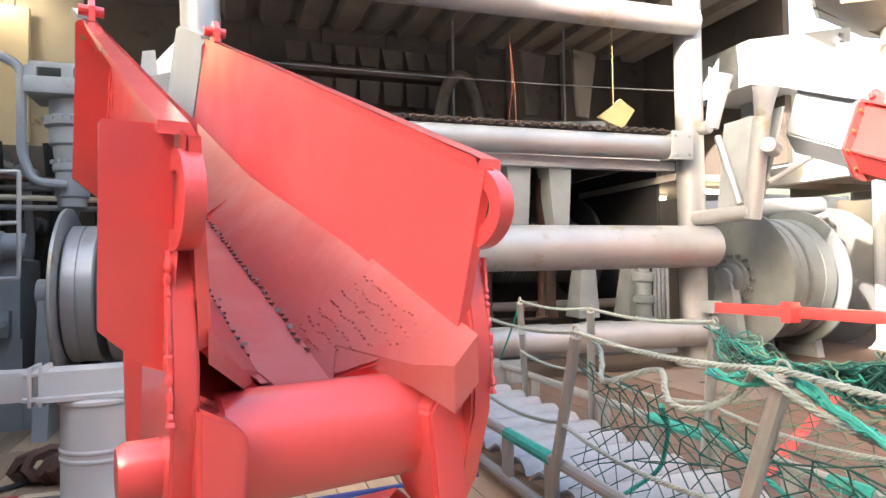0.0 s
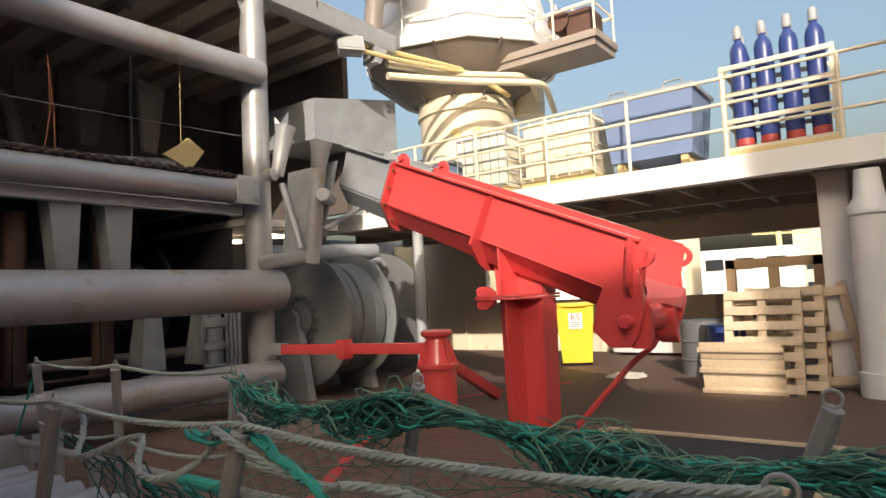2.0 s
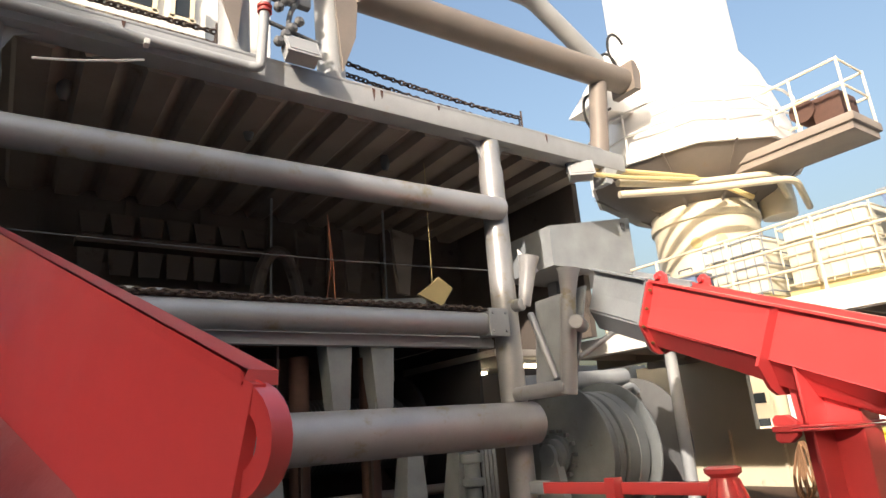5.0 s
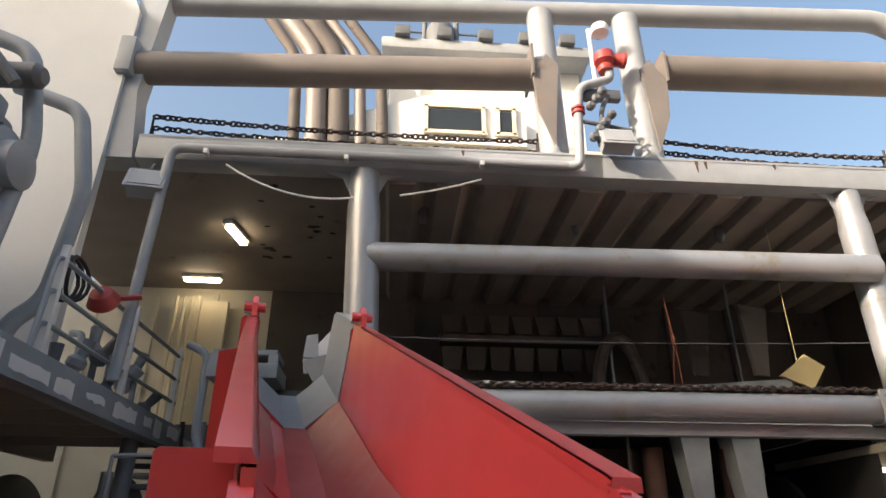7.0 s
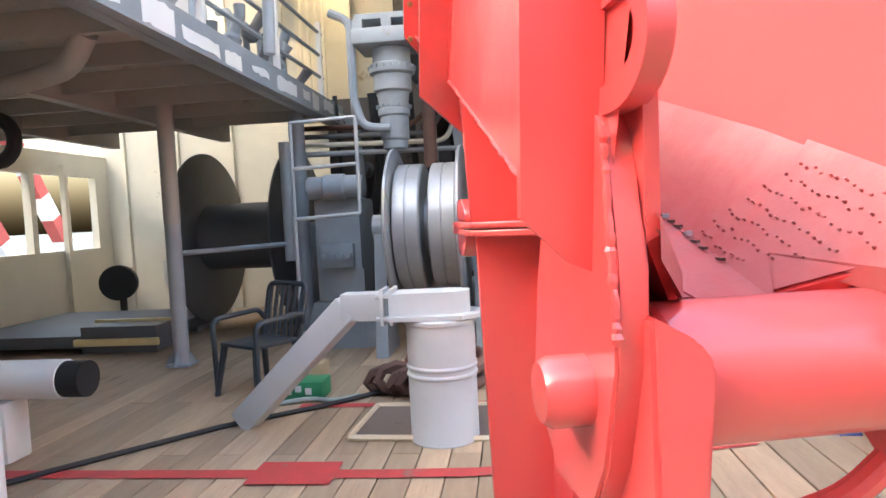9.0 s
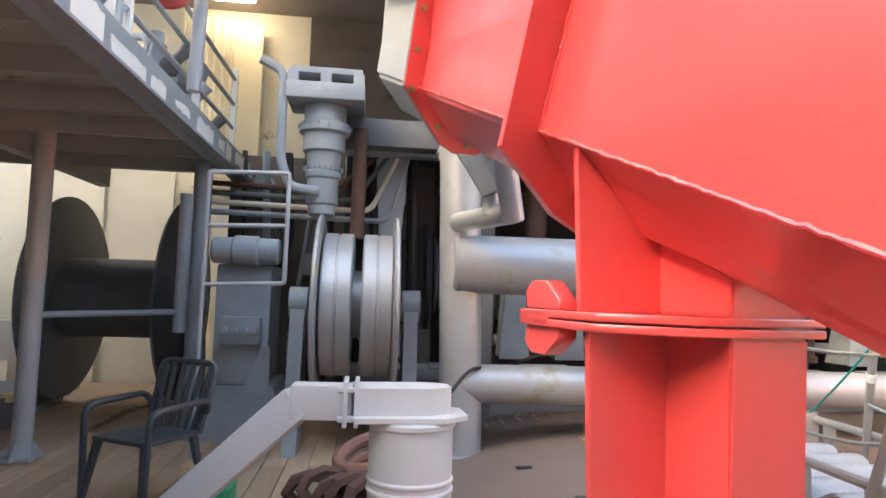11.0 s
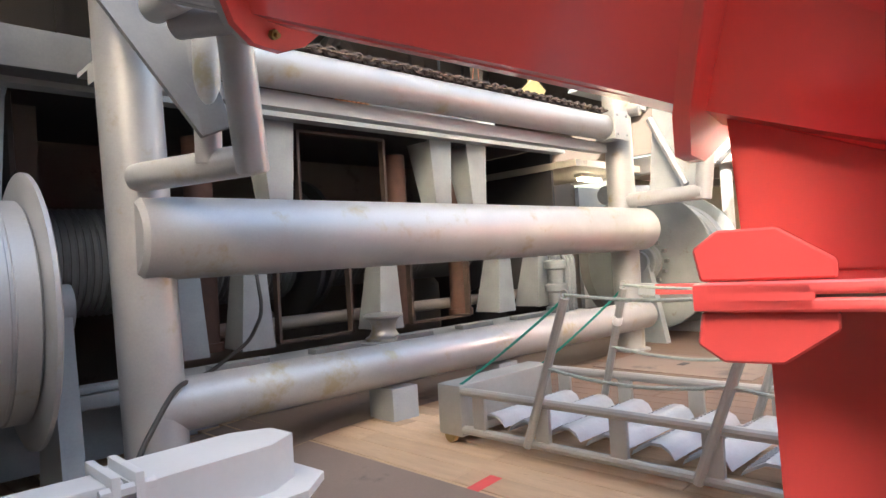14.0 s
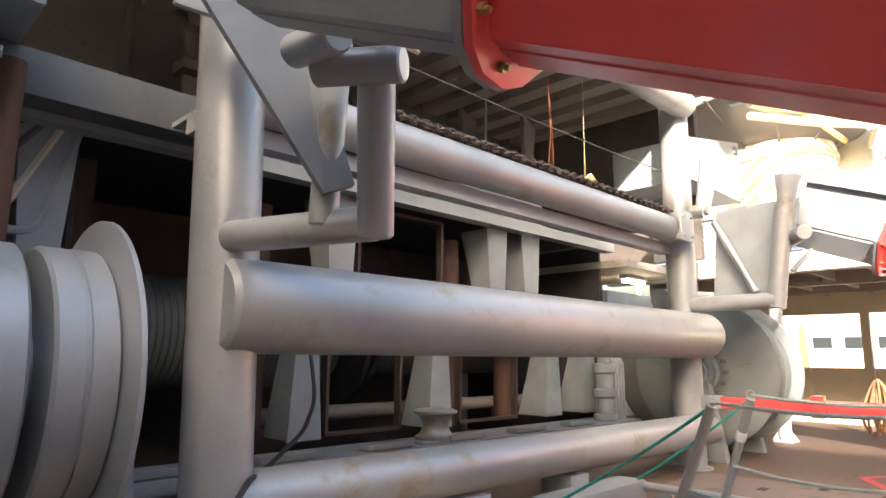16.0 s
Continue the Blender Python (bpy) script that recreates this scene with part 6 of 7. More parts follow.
def tub(y, w, h, z, label):
    t = thing("lidded_bin", label, "bin", "blue bins")
    b = NB()
    A = [(-0.5, -w / 2), (0.5, -w / 2), (0.5, w / 2), (-0.5, w / 2)]
    lo = [b.verts.new((9.9 + p[0] * 0.86, y + p[1] * 0.88, z)) for p in A]
    hi = [b.verts.new((9.9 + p[0], y + p[1], z + h)) for p in A]
    b.faces.new(lo[::-1]); b.faces.new(hi)
    for j in range(4):
        b.faces.new((lo[j], lo[(j + 1) % 4], hi[(j + 1) % 4], hi[j]))
    part("body", b, BLUE, t)
    b = NB()
    box(b, (9.9, y, z + h + 0.03), (1.06, w + 0.08, 0.07), bevel=0.02)
    for dy in (-w * 0.3, w * 0.3):
        tube(b, bend([(9.4, y + dy - 0.12, z + h + 0.06), (9.4, y + dy - 0.12, z + h + 0.13), (9.4, y + dy + 0.12, z + h + 0.13), (9.4, y + dy + 0.12, z + h + 0.06)], 0.03, 3), 0.014, 6)
    part("lid", b, GREY, t)
    for dy in (-w * 0.35, w * 0.35):
        b = NB()
        box(b, (9.9, y + dy, (z + GZ) / 2), (0.8, 0.1, z - GZ), bevel=0.01)
        part("foot", b, YSTEEL, t)


tub(3.05, 1.25, 0.85, GZ + 0.22, "large blue lidded plastic bin on yellow feet")
tub(6.75, 0.7, 0.6, GZ + 0.10, "small blue lidded plastic bin on the gallery")

rack = thing("gas_bottle_rack", "cream steel rack on the starboard gallery", "rack")
for y in (0.85, 2.05):
    for x in (9.35, 10.05):
        b = NB()
        box(b, (x, y, GZ + 0.6), (0.06, 0.06, 1.2), bevel=0.006)
        part("post", b, CREAM, rack)
for z in (0.12, 0.48, 0.82, 1.16):
    b = NB()
    for x in (9.33, 10.07):
        box(b, (x, 1.45, GZ + z), (0.04, 1.26, 0.06), bevel=0.005)
    for y in (0.85, 2.05):
        box(b, (9.7, y, GZ + z), (0.7, 0.04, 0.06), bevel=0.005)
    part("rail", b, CREAM, rack)
b = NB()
box(b, (9.7, 1.45, GZ + 0.07), (0.8, 1.26, 0.08), bevel=0.006)
part("floor", b, YSTEEL, rack)


def bottle(x, y):
    g = thing("gas_bottle", "tall navy blue gas bottle with a red foot band", "gas bottle", "gas bottles")
    b = NB()
    lathe(b, [(0.10, GZ + 0.27), (0.105, GZ + 0.29), (0.105, GZ + 1.38), (0.09, GZ + 1.46), (0.05, GZ + 1.52), (0.035, GZ + 1.55), (0.035, GZ + 1.58)], M(x, y, 0), 20)
    part("body", b, NAVY, g)
    b = NB()
    lathe(b, [(0.10, GZ + 0.11), (0.106, GZ + 0.13), (0.106, GZ + 0.25), (0.10, GZ + 0.27)], M(x, y, 0), 20)
    part("foot_band", b, VALVE, g)
    b = NB()
    lathe(b, [(0.05, GZ + 1.56), (0.055, GZ + 1.6), (0.05, GZ + 1.70), (0.03, GZ + 1.73)], M(x, y, 0), 12)
    part("cap", b, GREY_LT, g, "grey steel valve cap")


for i in range(4):
    bottle(9.52, 1.02 + 0.28 * i)
    bottle(9.85, 1.05 + 0.28 * i)
b = NB()
lathe(b, [(0.75, 0), (0.8, 0.1), (0.8, 0.6), (0.7, 0.8), (0.3, 0.95), (0.05, 1.0)], M(10.0, -0.6, GZ), 32)
tagged(link("raft_canister", b, TANK), "pale round canister on the starboard gallery", "canister")

# crane tower
tower = thing("crane_tower", "white crane tower with a cream neck and round platform", "crane")
TX, TY = 11.6, 7.4
b = NB()
lathe(b, [(0.95, 2.8), (0.95, 5.0), (1.0, 5.02), (1.0, 5.12), (0.97, 5.14), (0.97, 5.3)], M(TX, TY, 0), 40)
part("neck", b, CREAM, tower)
for a in (200, 225):
    b = NB()
    lathe(b, [(0.10, 0), (0.10, 0.03), (0.07, 0.04)], M(TX, TY, 4.55) @ M(0, 0, 0, 0, 0, a) @ M(0.95, 0, 0, 0, 90, 0), 16)
    part("porthole", b, YSTEEL, tower)
b = NB()
lathe(b, [(0.97, 5.3), (1.3, 5.42), (1.95, 5.95), (2.0, 6.0), (2.0, 6.12), (1.55, 6.14)], M(TX, TY, 0), 10)
part("platform", b, BROWNPIPE, tower)
b = NB()
lathe(b, [(2.0, 5.99), (2.05, 5.99), (2.05, 6.20), (2.0, 6.20)], M(TX, TY, 0), 10)
part("platform_rim", b, WHITE, tower)
for a in range(0, 360, 36):
    b = NB()
    slab(b, [(0.97, 5.25), (1.98, 6.0), (0.97, 6.0)], 0.04, M(TX, TY, 0, 0, 0, a + 18) @ M(0, 0, 0, 90, 0, 0))
    part("bracket", b, BROWNPIPE, tower)
b = NB()
box(b, (11.3, 5.25, 5.75), (1.0, 2.1, 0.14), bevel=0.02)
box(b, (11.3, 5.25, 5.62), (0.9, 2.0, 0.12))
part("walkway", b, CEIL, tower)
b = NB()
lathe(b, [(1.9, 6.12), (1.85, 6.5), (1.5, 7.9), (1.25, 8.4), (1.2, 14.0)], M(TX, TY, 0), 10)
part("column", b, WHITE, tower)
for z, y in ((5.35, 6.6), (5.15, 6.3)):
    b = NB()
    tube(b, bend([(8.5, 6.85, z - 0.1), (9.8, y, z), (11.2, y - 0.9, z + 0.1), (12.4, y - 0.5, z - 0.1)], 0.3), 0.06, 10)
    part("pipe", b, CREAM, tower)
b = NB()
lathe(b, [(0.3, 0), (0.32, 0.3), (0.3, 0.6)], M(12.3, 6.3, 5.0), 16)
part("junction_box", b, CREAM, tower)
for z in (0.45, 0.9):
    b = NB()
    ringp = [(TX + 1.98 * math.cos(t), TY + 1.98 * math.sin(t), 6.1 + z) for t in [2 * math.pi * k / 20 for k in range(20)]]
    tube(b, ringp, 0.025, 6, False, True)
    part("handrail", b, WHITE, tower)
    b = NB()
    tube(b, [(10.85, 5.6, 5.85 + z), (10.85, 4.25, 5.85 + z), (11.75, 4.25, 5.85 + z), (11.75, 5.6, 5.85 + z)], 0.025, 6)
    part("handrail", b, CREAM, tower)
for k in range(14):
    b = NB()
    t = 2 * math.pi * k / 14
    cyl(b, (TX + 1.98 * math.cos(t), TY + 1.98 * math.sin(t), 6.05), (TX + 1.98 * math.cos(t), TY + 1.98 * math.sin(t), 7.02), 0.022, 6)
    part("stanchion", b, WHITE, tower)
for x, y in ((10.85, 4.25), (11.75, 4.25), (10.85, 5.0), (11.75, 5.0)):
    b = NB()
    cyl(b, (x, y, 5.8), (x, y, 6.77), 0.022, 6)
    part("stanchion", b, CREAM, tower)
b = NB()
box(b, (11.3, 4.6, 6.08), (0.6, 0.45, 0.5), bevel=0.04)
lathe(b, [(0.2, -0.25), (0.2, 0.25)], M(11.2, 4.95, 6.2, 0, 90, 0), 16)
part("winch", b, RUST, tower)
b = NB()
slab(b, [(0, 0), (2.4, 3.2), (2.9, 3.0), (1.3, 0.2)], 0.5, M(8.7, 7.6, 6.9, 90, 0, 0))
part("jib", b, WHITE, tower)
b = NB()
for k in range(4):
    pts = [(8.5 + 0.3 * k + 0.25 * math.cos(t), 7.1, 6.6 + 0.35 * math.sin(t) + 0.5 * k) for t in [math.pi * (0.2 + 1.5 * j / 12) for j in range(13)]]
    tube(b, pts, 0.025, 6)
part("hose", b, RUBBER, tower)
b = NB()
tube(b, bend([(7.7, 6.85, 5.4), (8.6, 6.9, 5.5), (10.6, 6.6, 5.6), (11.3, 6.2, 5.2)], 0.2), 0.05, 8)
tube(b, bend([(7.7, 6.8, 5.25), (8.6, 6.7, 5.3), (10.6, 6.3, 5.45)], 0.2), 0.04, 8)
tagged(link("cable_tray", b, YSTEEL), "cream cable tray running to the crane tower", "cable tray")

# ---- gangway with treads and rope rails ----
gw = thing("gangway", "weathered aluminium gangway lying on the deck", "gangway")
GX0, GX1, GY0, GY1 = 1.92, 2.86, -0.6, 5.95
for x in (GX0, GX1):
    for z in (0.30, 0.55):
        b = NB()
        cyl(b, (x, GY0, z), (x, GY1, z), 0.028, 10)
        part("rail", b, ALU, gw)
    for i in range(13):
        b = NB()
        box(b, (x, GY0 + 0.3 + 0.5 * i, 0.425), (0.03, 0.10, 0.24), bevel=0.004)
        part("strut", b, ALU, gw)
b = NB()
box(b, ((GX0 + GX1) / 2, GY1, 0.42), (GX1 - GX0 + 0.06, 0.22, 0.34), bevel=0.02)
part("end_plate", b, ALU, gw)
for x in (GX0, GX1):
    b = NB()
    cyl(b, (x - 0.02, GY1 + 0.02, 0.245), (x + 0.02, GY1 + 0.02, 0.245), 0.045, 14)
    part("wheel", b, BRASS, gw)
for i in range(22):
    b = NB()
    y = GY1 - 0.28 - 0.28 * i
    slab(b, [(-0.13, 0.015), (-0.105, 0.06), (-0.06, 0.085), (0.0, 0.085), (0.10, 0.03), (0.115, 0.0), (0.10, 0.012), (0.0, 0.07), (-0.06, 0.07), (-0.10, 0.045)], GX1 - GX0 - 0.1, M((GX0 + GX1) / 2, y, 0.33, 90, 0, 90))
    for k in range(16):
        x = GX0 + 0.09 + k * (GX1 - GX0 - 0.18) / 15
        box(b, (0, 0, 0), (0.014, 0.10, 0.008), M(x, y + 0.05, 0.33 + 0.06, -29, 0, 0))
    part("tread", b, TREAD, gw)
tops = {}
for side, x0, x1, ys in (("l", 1.90, 1.86, (4.95, 3.92, 2.85, 1.79, 0.55)), ("r", 2.88, 2.66, (5.05, 4.02, 2.93, 1.84, 0.55))):
    for k, y in enumerate(ys):
        b = NB()
        top = Vector((x1, y, 1.17))
        cyl(b, (x0, y + 0.36, 0.28), top, 0.026, 10)
        part("stanchion", b, ALU, gw)
        b = NB()
        ringp = [top + Vector((0, 0.022 * math.cos(t), 0.024 + 0.022 * math.sin(t))) for t in [2 * math.pi * j / 20 for j in range(20)]]
        tube(b, ringp, 0.0045, 6, False, True)
        part("eye", b, ALU, gw)
        tops[side, k] = top
b = NB()
lathe(b, [(0.028, -0.03), (0.032, -0.02), (0.032, 0.02), (0.028, 0.03)], along(tops["r", 0] + Vector((0.055, 0.09, -0.22)), Vector((-0.22, -0.36, 0.89))), 12)
part("tape", b, WHITE, gw, "white and red tape round a stanchion")
for y0, y1 in ((3.2, 3.7), (2.3, 2.5)):
    for x in (GX0, GX1):
        b = NB()
        cyl(b, (x, y0, 0.55), (x, y1, 0.55), 0.034, 10)
        part("binding", b, ROPEG, gw, "teal rope binding on the rail")


def twist(bm, pts, r, mat=None, seg=6, strands=3, pitch=0.10):
    """A laid rope: strands wound round a line."""
    pts = [Vector(p) for p in pts]
    fine = []
    for a, c in zip(pts, pts[1:]):
        n = max(2, int((c - a).length / (pitch / 5)))
        fine += [a.lerp(c, i / n) for i in range(n)]
    fine.append(pts[-1])
    fr = ring_frames(fine)
    for k in range(strands):
        d = 0.0
        path = []
        for i, (p, a, u) in enumerate(fr):
            if i:
                d += (fine[i] - fine[i - 1]).length
            t = 2 * math.pi * (d / pitch + k / strands)
            path.append(p + (a * math.cos(t) + u * math.sin(t)) * r * 0.5)
        tube(bm, path, r * 0.55, 5)
    return bm


for side, x in (("l", 0), ("r", 0)):
    for k in range(4):
        for h, dr in ((0.0, 0.03), (-0.42, 0.05)):
            if side == "r" and k > 1 and h == 0.0:
                continue
            t0, t1 = tops[side, k], tops[side, k + 1]
            off = Vector((0.08 if side == "r" else 0.01, 0.16, 0)) * (-h / 0.42)
            b = NB()
            twist(b, sag(t0 + Vector((0, 0, h + 0.02)) + off, t1 + Vector((0, 0, h + 0.02)) + off, dr, 8), 0.011, pitch=0.07)
            tagged(link("rope", b, ROPE), "grey white laid rope strung between gangway stanchions", "rope", "gangway ropes")
for side, x in (("l", 1.95), ("r", 2.86)):
    b = NB()
    twist(b, sag(tops[side, 0], (x, 5.95, 0.55), 0.02), 0.009, pitch=0.06)
    tagged(link("rope", b, ROPEG), "thin green rope stay at the gangway's end", "rope", "gangway ropes")

# bunched green netting on the outer row of stanchions
rnd = random.Random(5)


def bundle(name, line, radius, n, mat, label, r=0.006, rag=0.6):
    b = NB()
    for i in range(n):
        ph, ph2, amp = rnd.uniform(0, 6.28), rnd.uniform(0, 6.28), rnd.uniform(0.2, 1.0)
        f1, f2 = rnd.uniform(2, 7), rnd.uniform(2, 7)
        a0 = rnd.uniform(0, len(line) - 1.5)
        a1 = min(len(line) - 1, a0 + rnd.uniform(0.8, 3.0))
        pts = []
        m = 20
        for j in range(m + 1):
            t = a0 + (a1 - a0) * j / m
            k = min(len(line) - 2, int(t))
            p = Vector(line[k]).lerp(Vector(line[k + 1]), t - k)
            w = radius * amp * (0.6 + 0.4 * math.sin(t * 3.1))
            pts.append(p + Vector((w * math.sin(f1 * t + ph), 0.3 * w * math.sin(2 * t + ph2), w * rag * math.sin(f2 * t + ph2) - 0.35 * w)) + Vector([rnd.uniform(-0.010, 0.010) for _ in range(3)]))
        tube(b, pts, r * rnd.uniform(0.7, 1.3), 5)
    return tagged(link(name, b, mat), label, "fishing net", "net bundles")


R = [tops["r", k] for k in range(5)]
Lf = [tops["l", k] for k in range(5)]
line = [R[2] + Vector((0, 0, -0.02)), R[2].lerp(R[3], 0.3) + Vector((0, 0, -0.13)), R[2].lerp(R[3], 0.6) + Vector((0, 0, -0.12)), R[3] + Vector((0, 0, -0.06)), R[3].lerp(R[4], 0.35) + Vector((0, 0, -0.14)), R[3].lerp(R[4], 0.7) + Vector((0, 0, -0.20)), R[4] + Vector((0, 0, -0.14)), R[4] + Vector((-0.1, -0.6, -0.2))]
bundle("fishing_net", line, 0.12, 330, NETM, "dark green fishing net bunched along the gangway rope", 0.0042, 0.75)
bundle("fishing_net", line, 0.105, 150, ROPEG, "bright teal netting strands bunched along the gangway rope", 0.0042, 0.8)
bundle("fishing_net", line, 0.14, 70, TWINE, "pale green loose twine on the bunched net", 0.003, 1.1)
line2 = [Lf[2].lerp(Lf[3], 0.55) + Vector((0.1, 0, -0.05)), Lf[3] + Vector((0.02, 0, 0)), Lf[3].lerp(Lf[4], 0.4) + Vector((0, 0, -0.2)), Lf[4] + Vector((0, 0, -0.1))]
bundle("fishing_net", line2, 0.03, 16, ROPEG, "teal rope strands along the inner gangway rope", 0.006)
b = NB()
for dz, am in ((-0.02, 0.05),):
    pts = []
    for j in range(40):
        t = 2.0 + 2.0 * j / 39
        k = min(3, int(t))
        p = Lf[k].lerp(Lf[k + 1], t - k)
        pts.append(p + Vector((am * math.sin(j * 0.9), 0, dz - 0.10 * math.sin(math.pi * (t - k)) + am * math.cos(j * 0.7))))
    twist(b, pts, 0.012, pitch=0.08)
tagged(link("rope", b, ROPE), "thick grey white rope looped round the gangway stanchions", "rope", "gangway ropes")
b = NB()
twist(b, bend([(1.9, 2.35, 0.98), (2.05, 2.5, 0.85), (2.2, 2.75, 0.6), (2.1, 2.9, 0.45)], 0.1), 0.011, pitch=0.07)
twist(b, bend([(1.95, 2.2, 0.95), (2.2, 2.1, 0.7), (2.4, 1.9, 0.45)], 0.1), 0.011, pitch=0.07)
tagged(link("rope", b, ROPEG), "teal rope tied down to the gangway rail", "rope", "gangway ropes")

# hanging net panels with diamond meshes
def net_panel(p00, p01, p10, p11, nu, nv, mat, label, belly=0.12, r=0.0028):
    b = NB()
    p00, p01, p10, p11 = [Vector(p) for p in (p00, p01, p10, p11)]

    def at(u, v):
        p = p00.lerp(p01, u).lerp(p10.lerp(p11, u), v)
        return p + Vector((belly * math.sin(math.pi * v) * (0.6 + 0.4 * math.sin(5 * u + 1)) + 0.03 * math.sin(11 * u + 7 * v), 0.03 * math.sin(9 * v + 4 * u), -0.10 * math.sin(math.pi * u) * (1 - v) + 0.02 * math.sin(13 * u * v) + 0.025 * math.sin(37 * u + 21 * v))) + Vector((0.0, 0.035 * math.sin(23 * u - 31 * v), 0.0))
    for s in (1, -1):
        for i in range(-nv, nu + nv):
            pts = []
            for j in range(nv + 1):
                u = (i + s * j) / nu
                if 0 <= u <= 1:
                    pts.append(at(u, j / nv))
            if len(pts) > 2:
                tube(b, pts, r, 4, False)
    return tagged(link("fishing_net", b, mat), label, "fishing net", "net panels")


net_panel(Lf[2] + Vector((0.02, 0.1, -0.1)), Lf[4] + Vector((0, -0.3, -0.05)), (1.95, 3.2, 0.42), (2.0, 0.3, 0.42), 30, 9, NETM, "dark green diamond mesh net hung on the inner gangway side", 0.18)
net_panel(R[2] + Vector((0, 0, -0.1)), R[4] + Vector((0, -0.3, -0.2)), (2.75, 3.3, 0.55), (2.75, 0.3, 0.50), 28, 8, TWINE, "pale green diamond mesh net hung on the outer gangway side", 0.10, 0.0025)

# ---- painted deck lines, hatch ----
def strip(p0, p1, w, name="deck_line"):
    p0, p1 = Vector((*p0, 0)), Vector((*p1, 0))
    d = (p1 - p0).normalized()
    s = Vector((-d.y, d.x, 0)) * w / 2
    b = NB()
    n = 12
    rows = []
    for i in range(n + 1):
        p = p0.lerp(p1, i / n)
        rows.append([Vector((q.x, q.y, deck_z(q.x) + (0.012 if name == "deck_mark" else 0.0075))) for q in (p - s, p + s)])
    loft(b, rows)
    structure("trim_" + name, b, LINE, "worn red line painted on the deck", "line")


strip((-4.2, 4.11), (1.4, 4.10), 0.11)
strip((-1.25, 4.11), (-0.78, 4.11), 0.30, "deck_mark")
strip((-1.4, 5.34), (1.6, 5.30), 0.09)
strip((3.2, 3.3), (6.6, 5.4), 0.10)
strip((6.6, 5.4), (9.0, 4.2), 0.10)
# flat near-black sheet stands in for the shaded depth of the open hatch
b = NB()
box(b, (5.75, 1.75, 0.205), (1.15, 1.75, 0.02))
structure("trim_hatch", b, SHADE_BARE, "near-black sheet put for the shade in the open hatch", "hatch")
b = NB()
for c, s in (((5.15, 1.75, 0.215), (0.06, 1.85, 0.04)), ((6.35, 1.75, 0.215), (0.06, 1.85, 0.04)), ((5.75, 2.65, 0.215), (1.2, 0.06, 0.04)), ((5.75, 0.85, 0.215), (1.2, 0.06, 0.04))):
    box(b, c, s)
structure("trim_hatch_edge", b, PALLET, "pale edging round the dark hatch", "edging")
b = NB()
loft(b, [[Vector((x, y, deck_z(x) + 0.009)) for x in [0.12 + 0.128 * i for i in range(11)]] for y in (4.6, 6.92)])
structure("trim_floor_plate", b, DECKSTEEL, "dark steel deck plate with lifting slots", "plate")
b = NB()
loft(b, [[Vector((x, y, deck_z(x) + 0.008)) for x in [-0.3 + 0.2 * i for i in range(36)]] for y in (6.93, 8.0)])
structure("trim_margin_plate", b, DECKSTEEL, "brown steel margin plate below the pipes", "plate")
for x, y in ((0.75, 6.2), (0.95, 5.4), (5.2, 5.9), (5.6, 5.5)):
    b = NB()
    box(b, (x, y, deck_z(x) + 0.012), (0.14, 0.07, 0.008), M(0, 0, 0))
    structure("trim_lifting_slot", b, SHADE_BARE, "dark lifting slot in a deck plate", "slot")
b = NB()
box(b, (5.2, 5.85, 0.206), (1.0, 1.6, 0.012))
structure("trim_flush_hatch", b, DECKSTEEL, "dark flush hatch plate beside the post", "plate")
b = NB()
cyl(b, (0.2, 4.35, 0.06), (1.9, 4.1, 0.20), 0.025, 8)
tagged(link("steel_bar", b, NAVY), "dark blue steel bar lying on the deck", "bar")

# ---- harbour beyond ----
b = NB()
loft(b, [[Vector((x, y, -4.0)) for x in (-2500, 2500)] for y in (-2500, 2500)])
structure("water", b, SEA, "grey blue harbour water", "water")
hr = random.Random(3)


def far_ship(x, y, ln, name, label):
    s = thing("moored_ship", label, "ship", "moored ships")
    b = NB()
    slab(b, [(-ln / 2, -4.2), (ln / 2, -4.2), (ln / 2 + 2, 0.2), (ln / 2, 0.0), (-ln / 2, 0.0)], 5.0, M(x, y, 0.6, 90, 0, 90))
    part("hull", b, WHITE, s)
    for i in range(4):
        b = NB()
        yy = y - ln * 0.3 + i * ln * 0.18
        box(b, (x, yy, 1.8 + 0.5 * (i % 2)), (3.5, ln * 0.15, 2.2 + (i % 3)), bevel=0.1)
        part("deckhouse", b, CREAM if i % 2 else WHITE, s)
        for k in range(3):
            b = NB()
            box(b, (x - 1.78, yy - ln * 0.05 + k * ln * 0.05, 2.2), (0.06, ln * 0.03, 0.5))
            part("window", b, GLASS, s)
    for i in range(3):
        b = NB()
        yy = y - ln * 0.35 + i * ln * 0.33
        cyl(b, (x, yy, 1.0), (x, yy + 0.3, 9.0), 0.12, 8)
        for j in range(4):
            cyl(b, (x, yy - 1.2, 3.5 + 1.2 * j), (x, yy + 1.2, 3.6 + 1.2 * j), 0.05, 6)
        part("mast", b, YSTEEL, s)


far_ship(34, 14, 26, "a", "white moored fishing vessel across the basin in sunlight")
far_ship(44, -6, 30, "b", "white moored vessel with cream deckhouses across the basin")
for i in range(9):
    w = thing("warehouse", "pale sunlit harbour building across the basin", "building", "harbour buildings")
    x, y = 70 + hr.uniform(0, 10), -40 + i * 14
    h = hr.uniform(5, 9)
    b = NB()
    box(b, (x, y, h / 2 - 2.0), (10, 12.5, h), bevel=0.2)
    part("wall", b, QUAY if i % 2 else CREAM, w)
    for k in range(4):
        for r_ in range(2):
            b = NB()
            box(b, (x - 5.02, y - 4.5 + 3 * k, 0.4 + 2.2 * r_), (0.1, 1.6, 1.1))
            part("window", b, GLASS, w)
b = NB()
box(b, (75, 10, -3.2), (24, 150, 2.0))
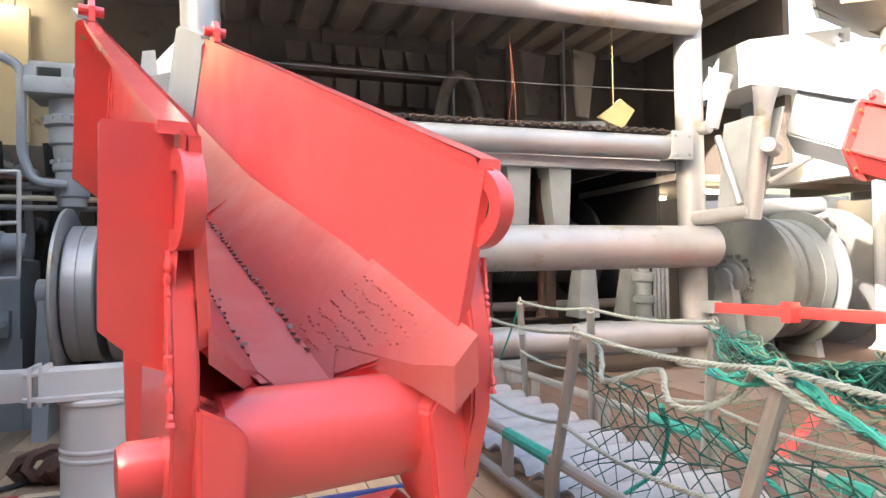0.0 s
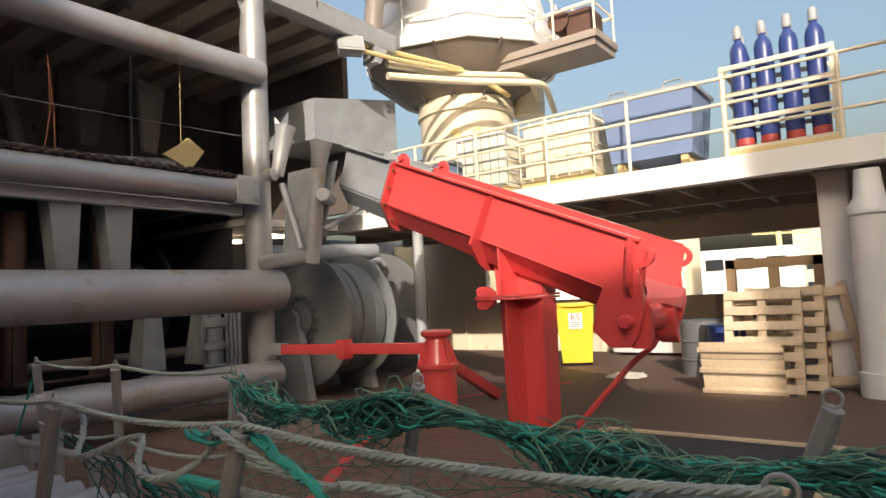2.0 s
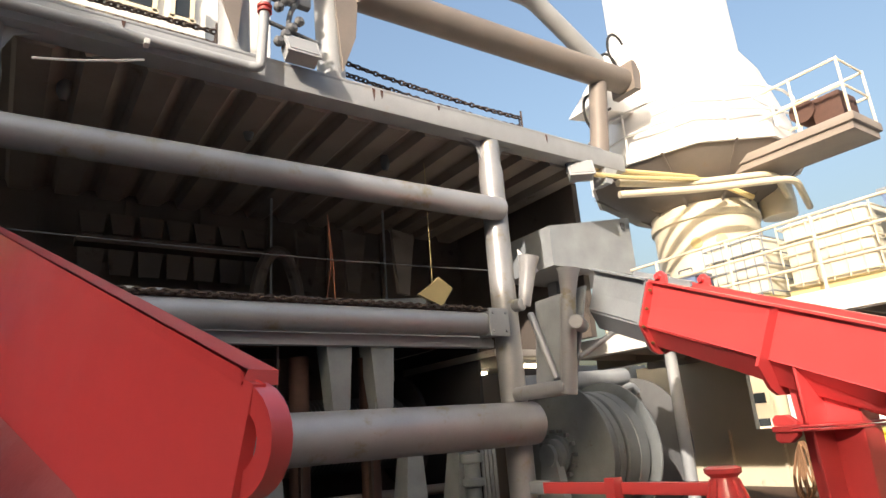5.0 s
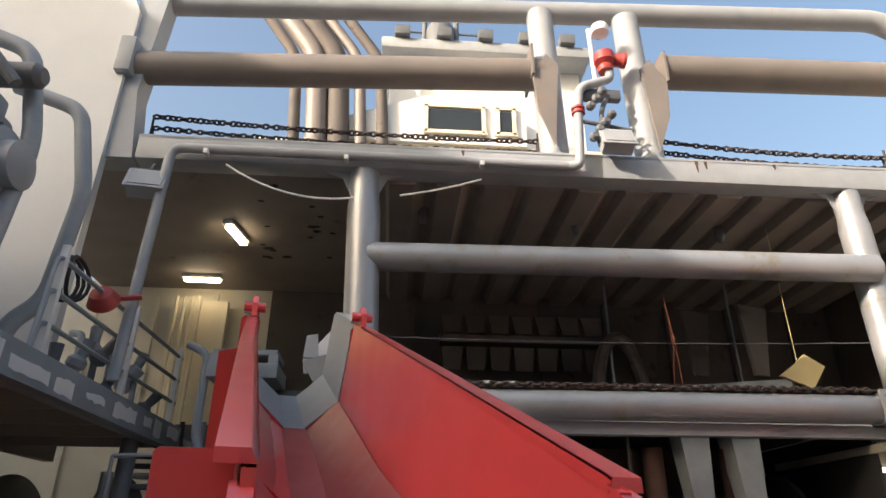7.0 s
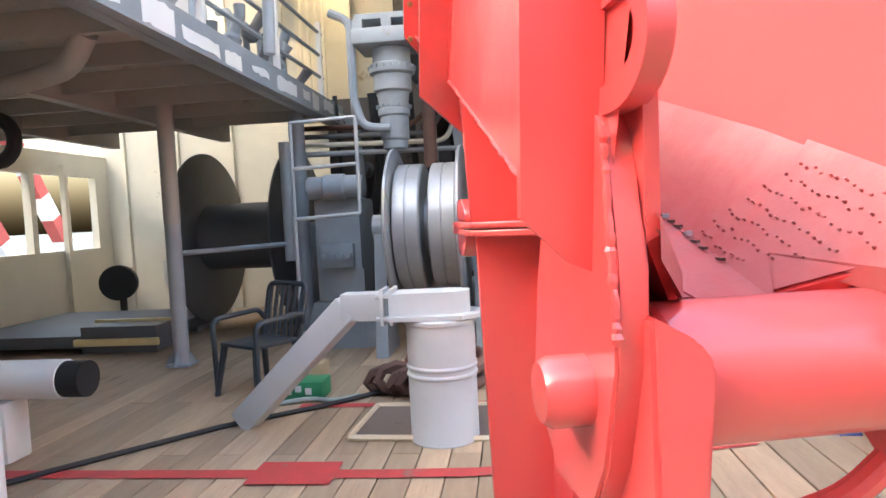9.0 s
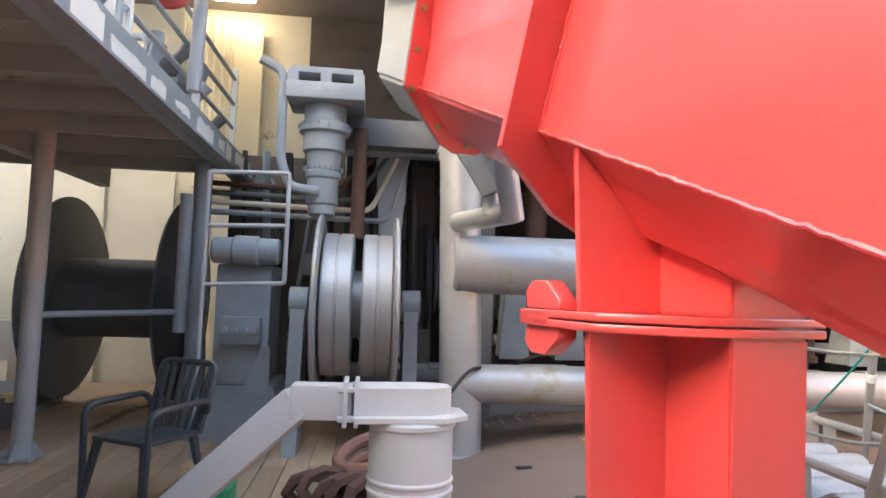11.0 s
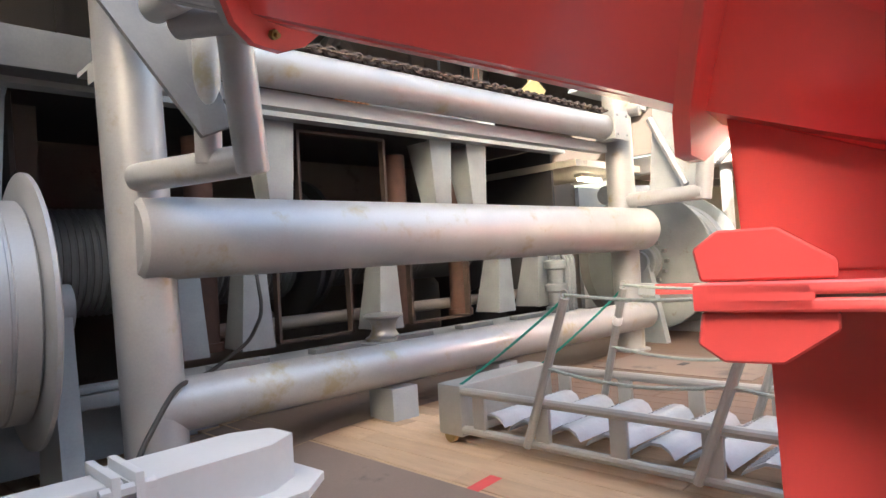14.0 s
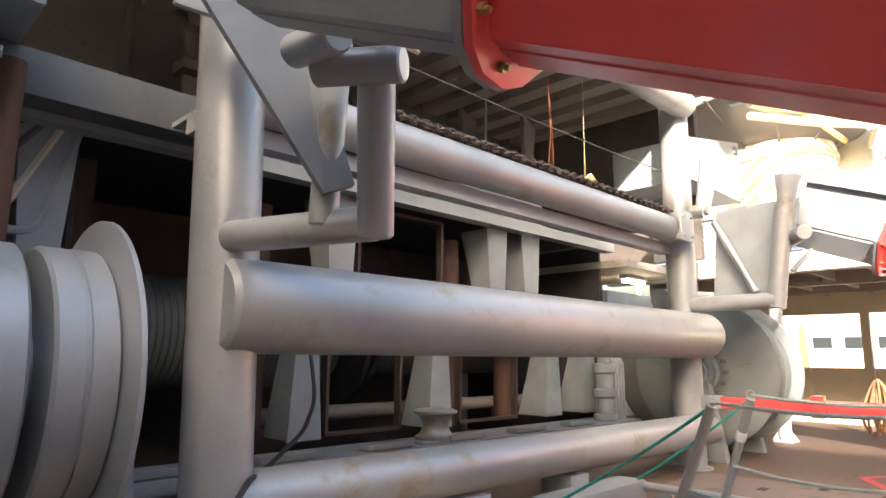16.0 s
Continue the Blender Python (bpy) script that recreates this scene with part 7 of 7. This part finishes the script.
structure("ground_quay", b, QUAY, "sunlit concrete quay across the basin", "quay")
b = NB()
box(b, (-22, 10, -2.8), (24, 120, 3.0))
structure("ground_quay_port", b, QUAY, "concrete quay alongside to port", "quay")
# two unseen blocks added to port, heights set by where the sun may fall
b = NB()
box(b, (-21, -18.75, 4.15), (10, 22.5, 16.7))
structure("sun_block_port", b, QUAY, "unseen block added to port to keep sun off the deck", "building")
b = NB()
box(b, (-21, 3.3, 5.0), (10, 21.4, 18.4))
structure("sun_block_port_forward", b, QUAY, "taller unseen block added to port to keep sun off the reel", "building")
for i in range(3):
    cr = thing("striped_boom", "red and white striped crane boom on the quay", "crane", "quay cranes")
    for k in range(6):
        b = NB()
        p = Vector((-12.5, 13.5 + 2.2 * i, 0.6)) + Vector((0, -0.45, 0.75)) * k * 0.8
        d = Vector((0, -0.45, 0.75)) * 0.8
        box(b, (0, 0, d.length / 2), (0.35, 0.35, d.length), along(p, d))
        part("section", b, VALVE if k % 2 else WHITE, cr)

# ---- deck planks ----
PW, GAP = 0.18, 0.006
protos = {}


def plank_mesh(ln):
    key = round(ln, 2)
    if key not in protos:
        b = NB()
        box(b, (0, 0, -0.014), (PW - GAP, ln - 0.005, 0.028))
        bmesh.ops.bevel(b, geom=[e for e in b.edges if e.verts[0].co.z > -0.002 and e.verts[1].co.z > -0.002], offset=0.003, segments=1, affect="EDGES")
        me = bpy.data.meshes.new("plank")
        b.to_mesh(me)
        b.free()
        me.materials.append(PLANK)
        protos[key] = me
    return protos[key]


floor_ob = bpy.data.objects["floor"]
prnd = random.Random(11)
cols = int((PX1 - PX0) / PW)
for i in range(cols):
    x = PX0 + (i + 0.5) * PW
    y = PY0 + (0.0 if i % 2 else 1.1) - 1.1
    lens = [1.1, 2.2, 2.2, 2.2] if i % 2 else [2.2, 2.2, 2.2, 1.1]
    y = PY0 - 0.4
    for ln in lens:
        p = new("plank", plank_mesh(ln))
        p.parent = floor_ob
        slope = math.degrees(math.atan2(deck_z(x + 0.09) - deck_z(x - 0.09), 0.18))
        p.matrix_world = M(x, y + ln / 2, deck_z(x) + prnd.uniform(-0.0015, 0.0015), 0, -slope, 0)
        y += ln
b = NB()


def far_planks(xa, xb, ya, yb):
    x = xa + PW / 2
    k = 0
    while x < xb:
        y = ya + (1.5 if k % 2 else 0) - 1.5
        while y < yb:
            y0, y1 = max(ya, y), min(yb, y + 3.0)
            if y1 - y0 > 0.1:
                z = deck_z(x)
                h, w = 0.028, (PW - GAP) / 2
                v = [b.verts.new(q) for q in ((x - w, y0, z), (x + w, y0, z), (x + w, y1 - 0.006, z), (x - w, y1 - 0.006, z), (x - w, y0, z - h), (x + w, y0, z - h), (x + w, y1 - 0.006, z - h), (x - w, y1 - 0.006, z - h))]
                for f in ((0, 1, 2, 3), (0, 4, 5, 1), (1, 5, 6, 2), (2, 6, 7, 3), (3, 7, 4, 0)):
                    b.faces.new([v[n] for n in f])
            y += 3.0
        x += PW
        k += 1


far_planks(-6.4, PX0, -5.0, 10.8)
far_planks(PX0, PX1, -5.0, PY0 - 0.4)
far_planks(PX0, PX1, PY0 - 0.4 + 7.7, 9.0)
fp = link("plank_field", b, PLANK, floor_ob, "far weathered wooden deck planks", smooth=0)
fp["kind"] = "stuff"
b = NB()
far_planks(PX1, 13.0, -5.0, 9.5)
fq = link("starboard_plank_field", b, PLANK_DK, floor_ob, "dark brown wooden deck planks", smooth=0)
fq["kind"] = "stuff"
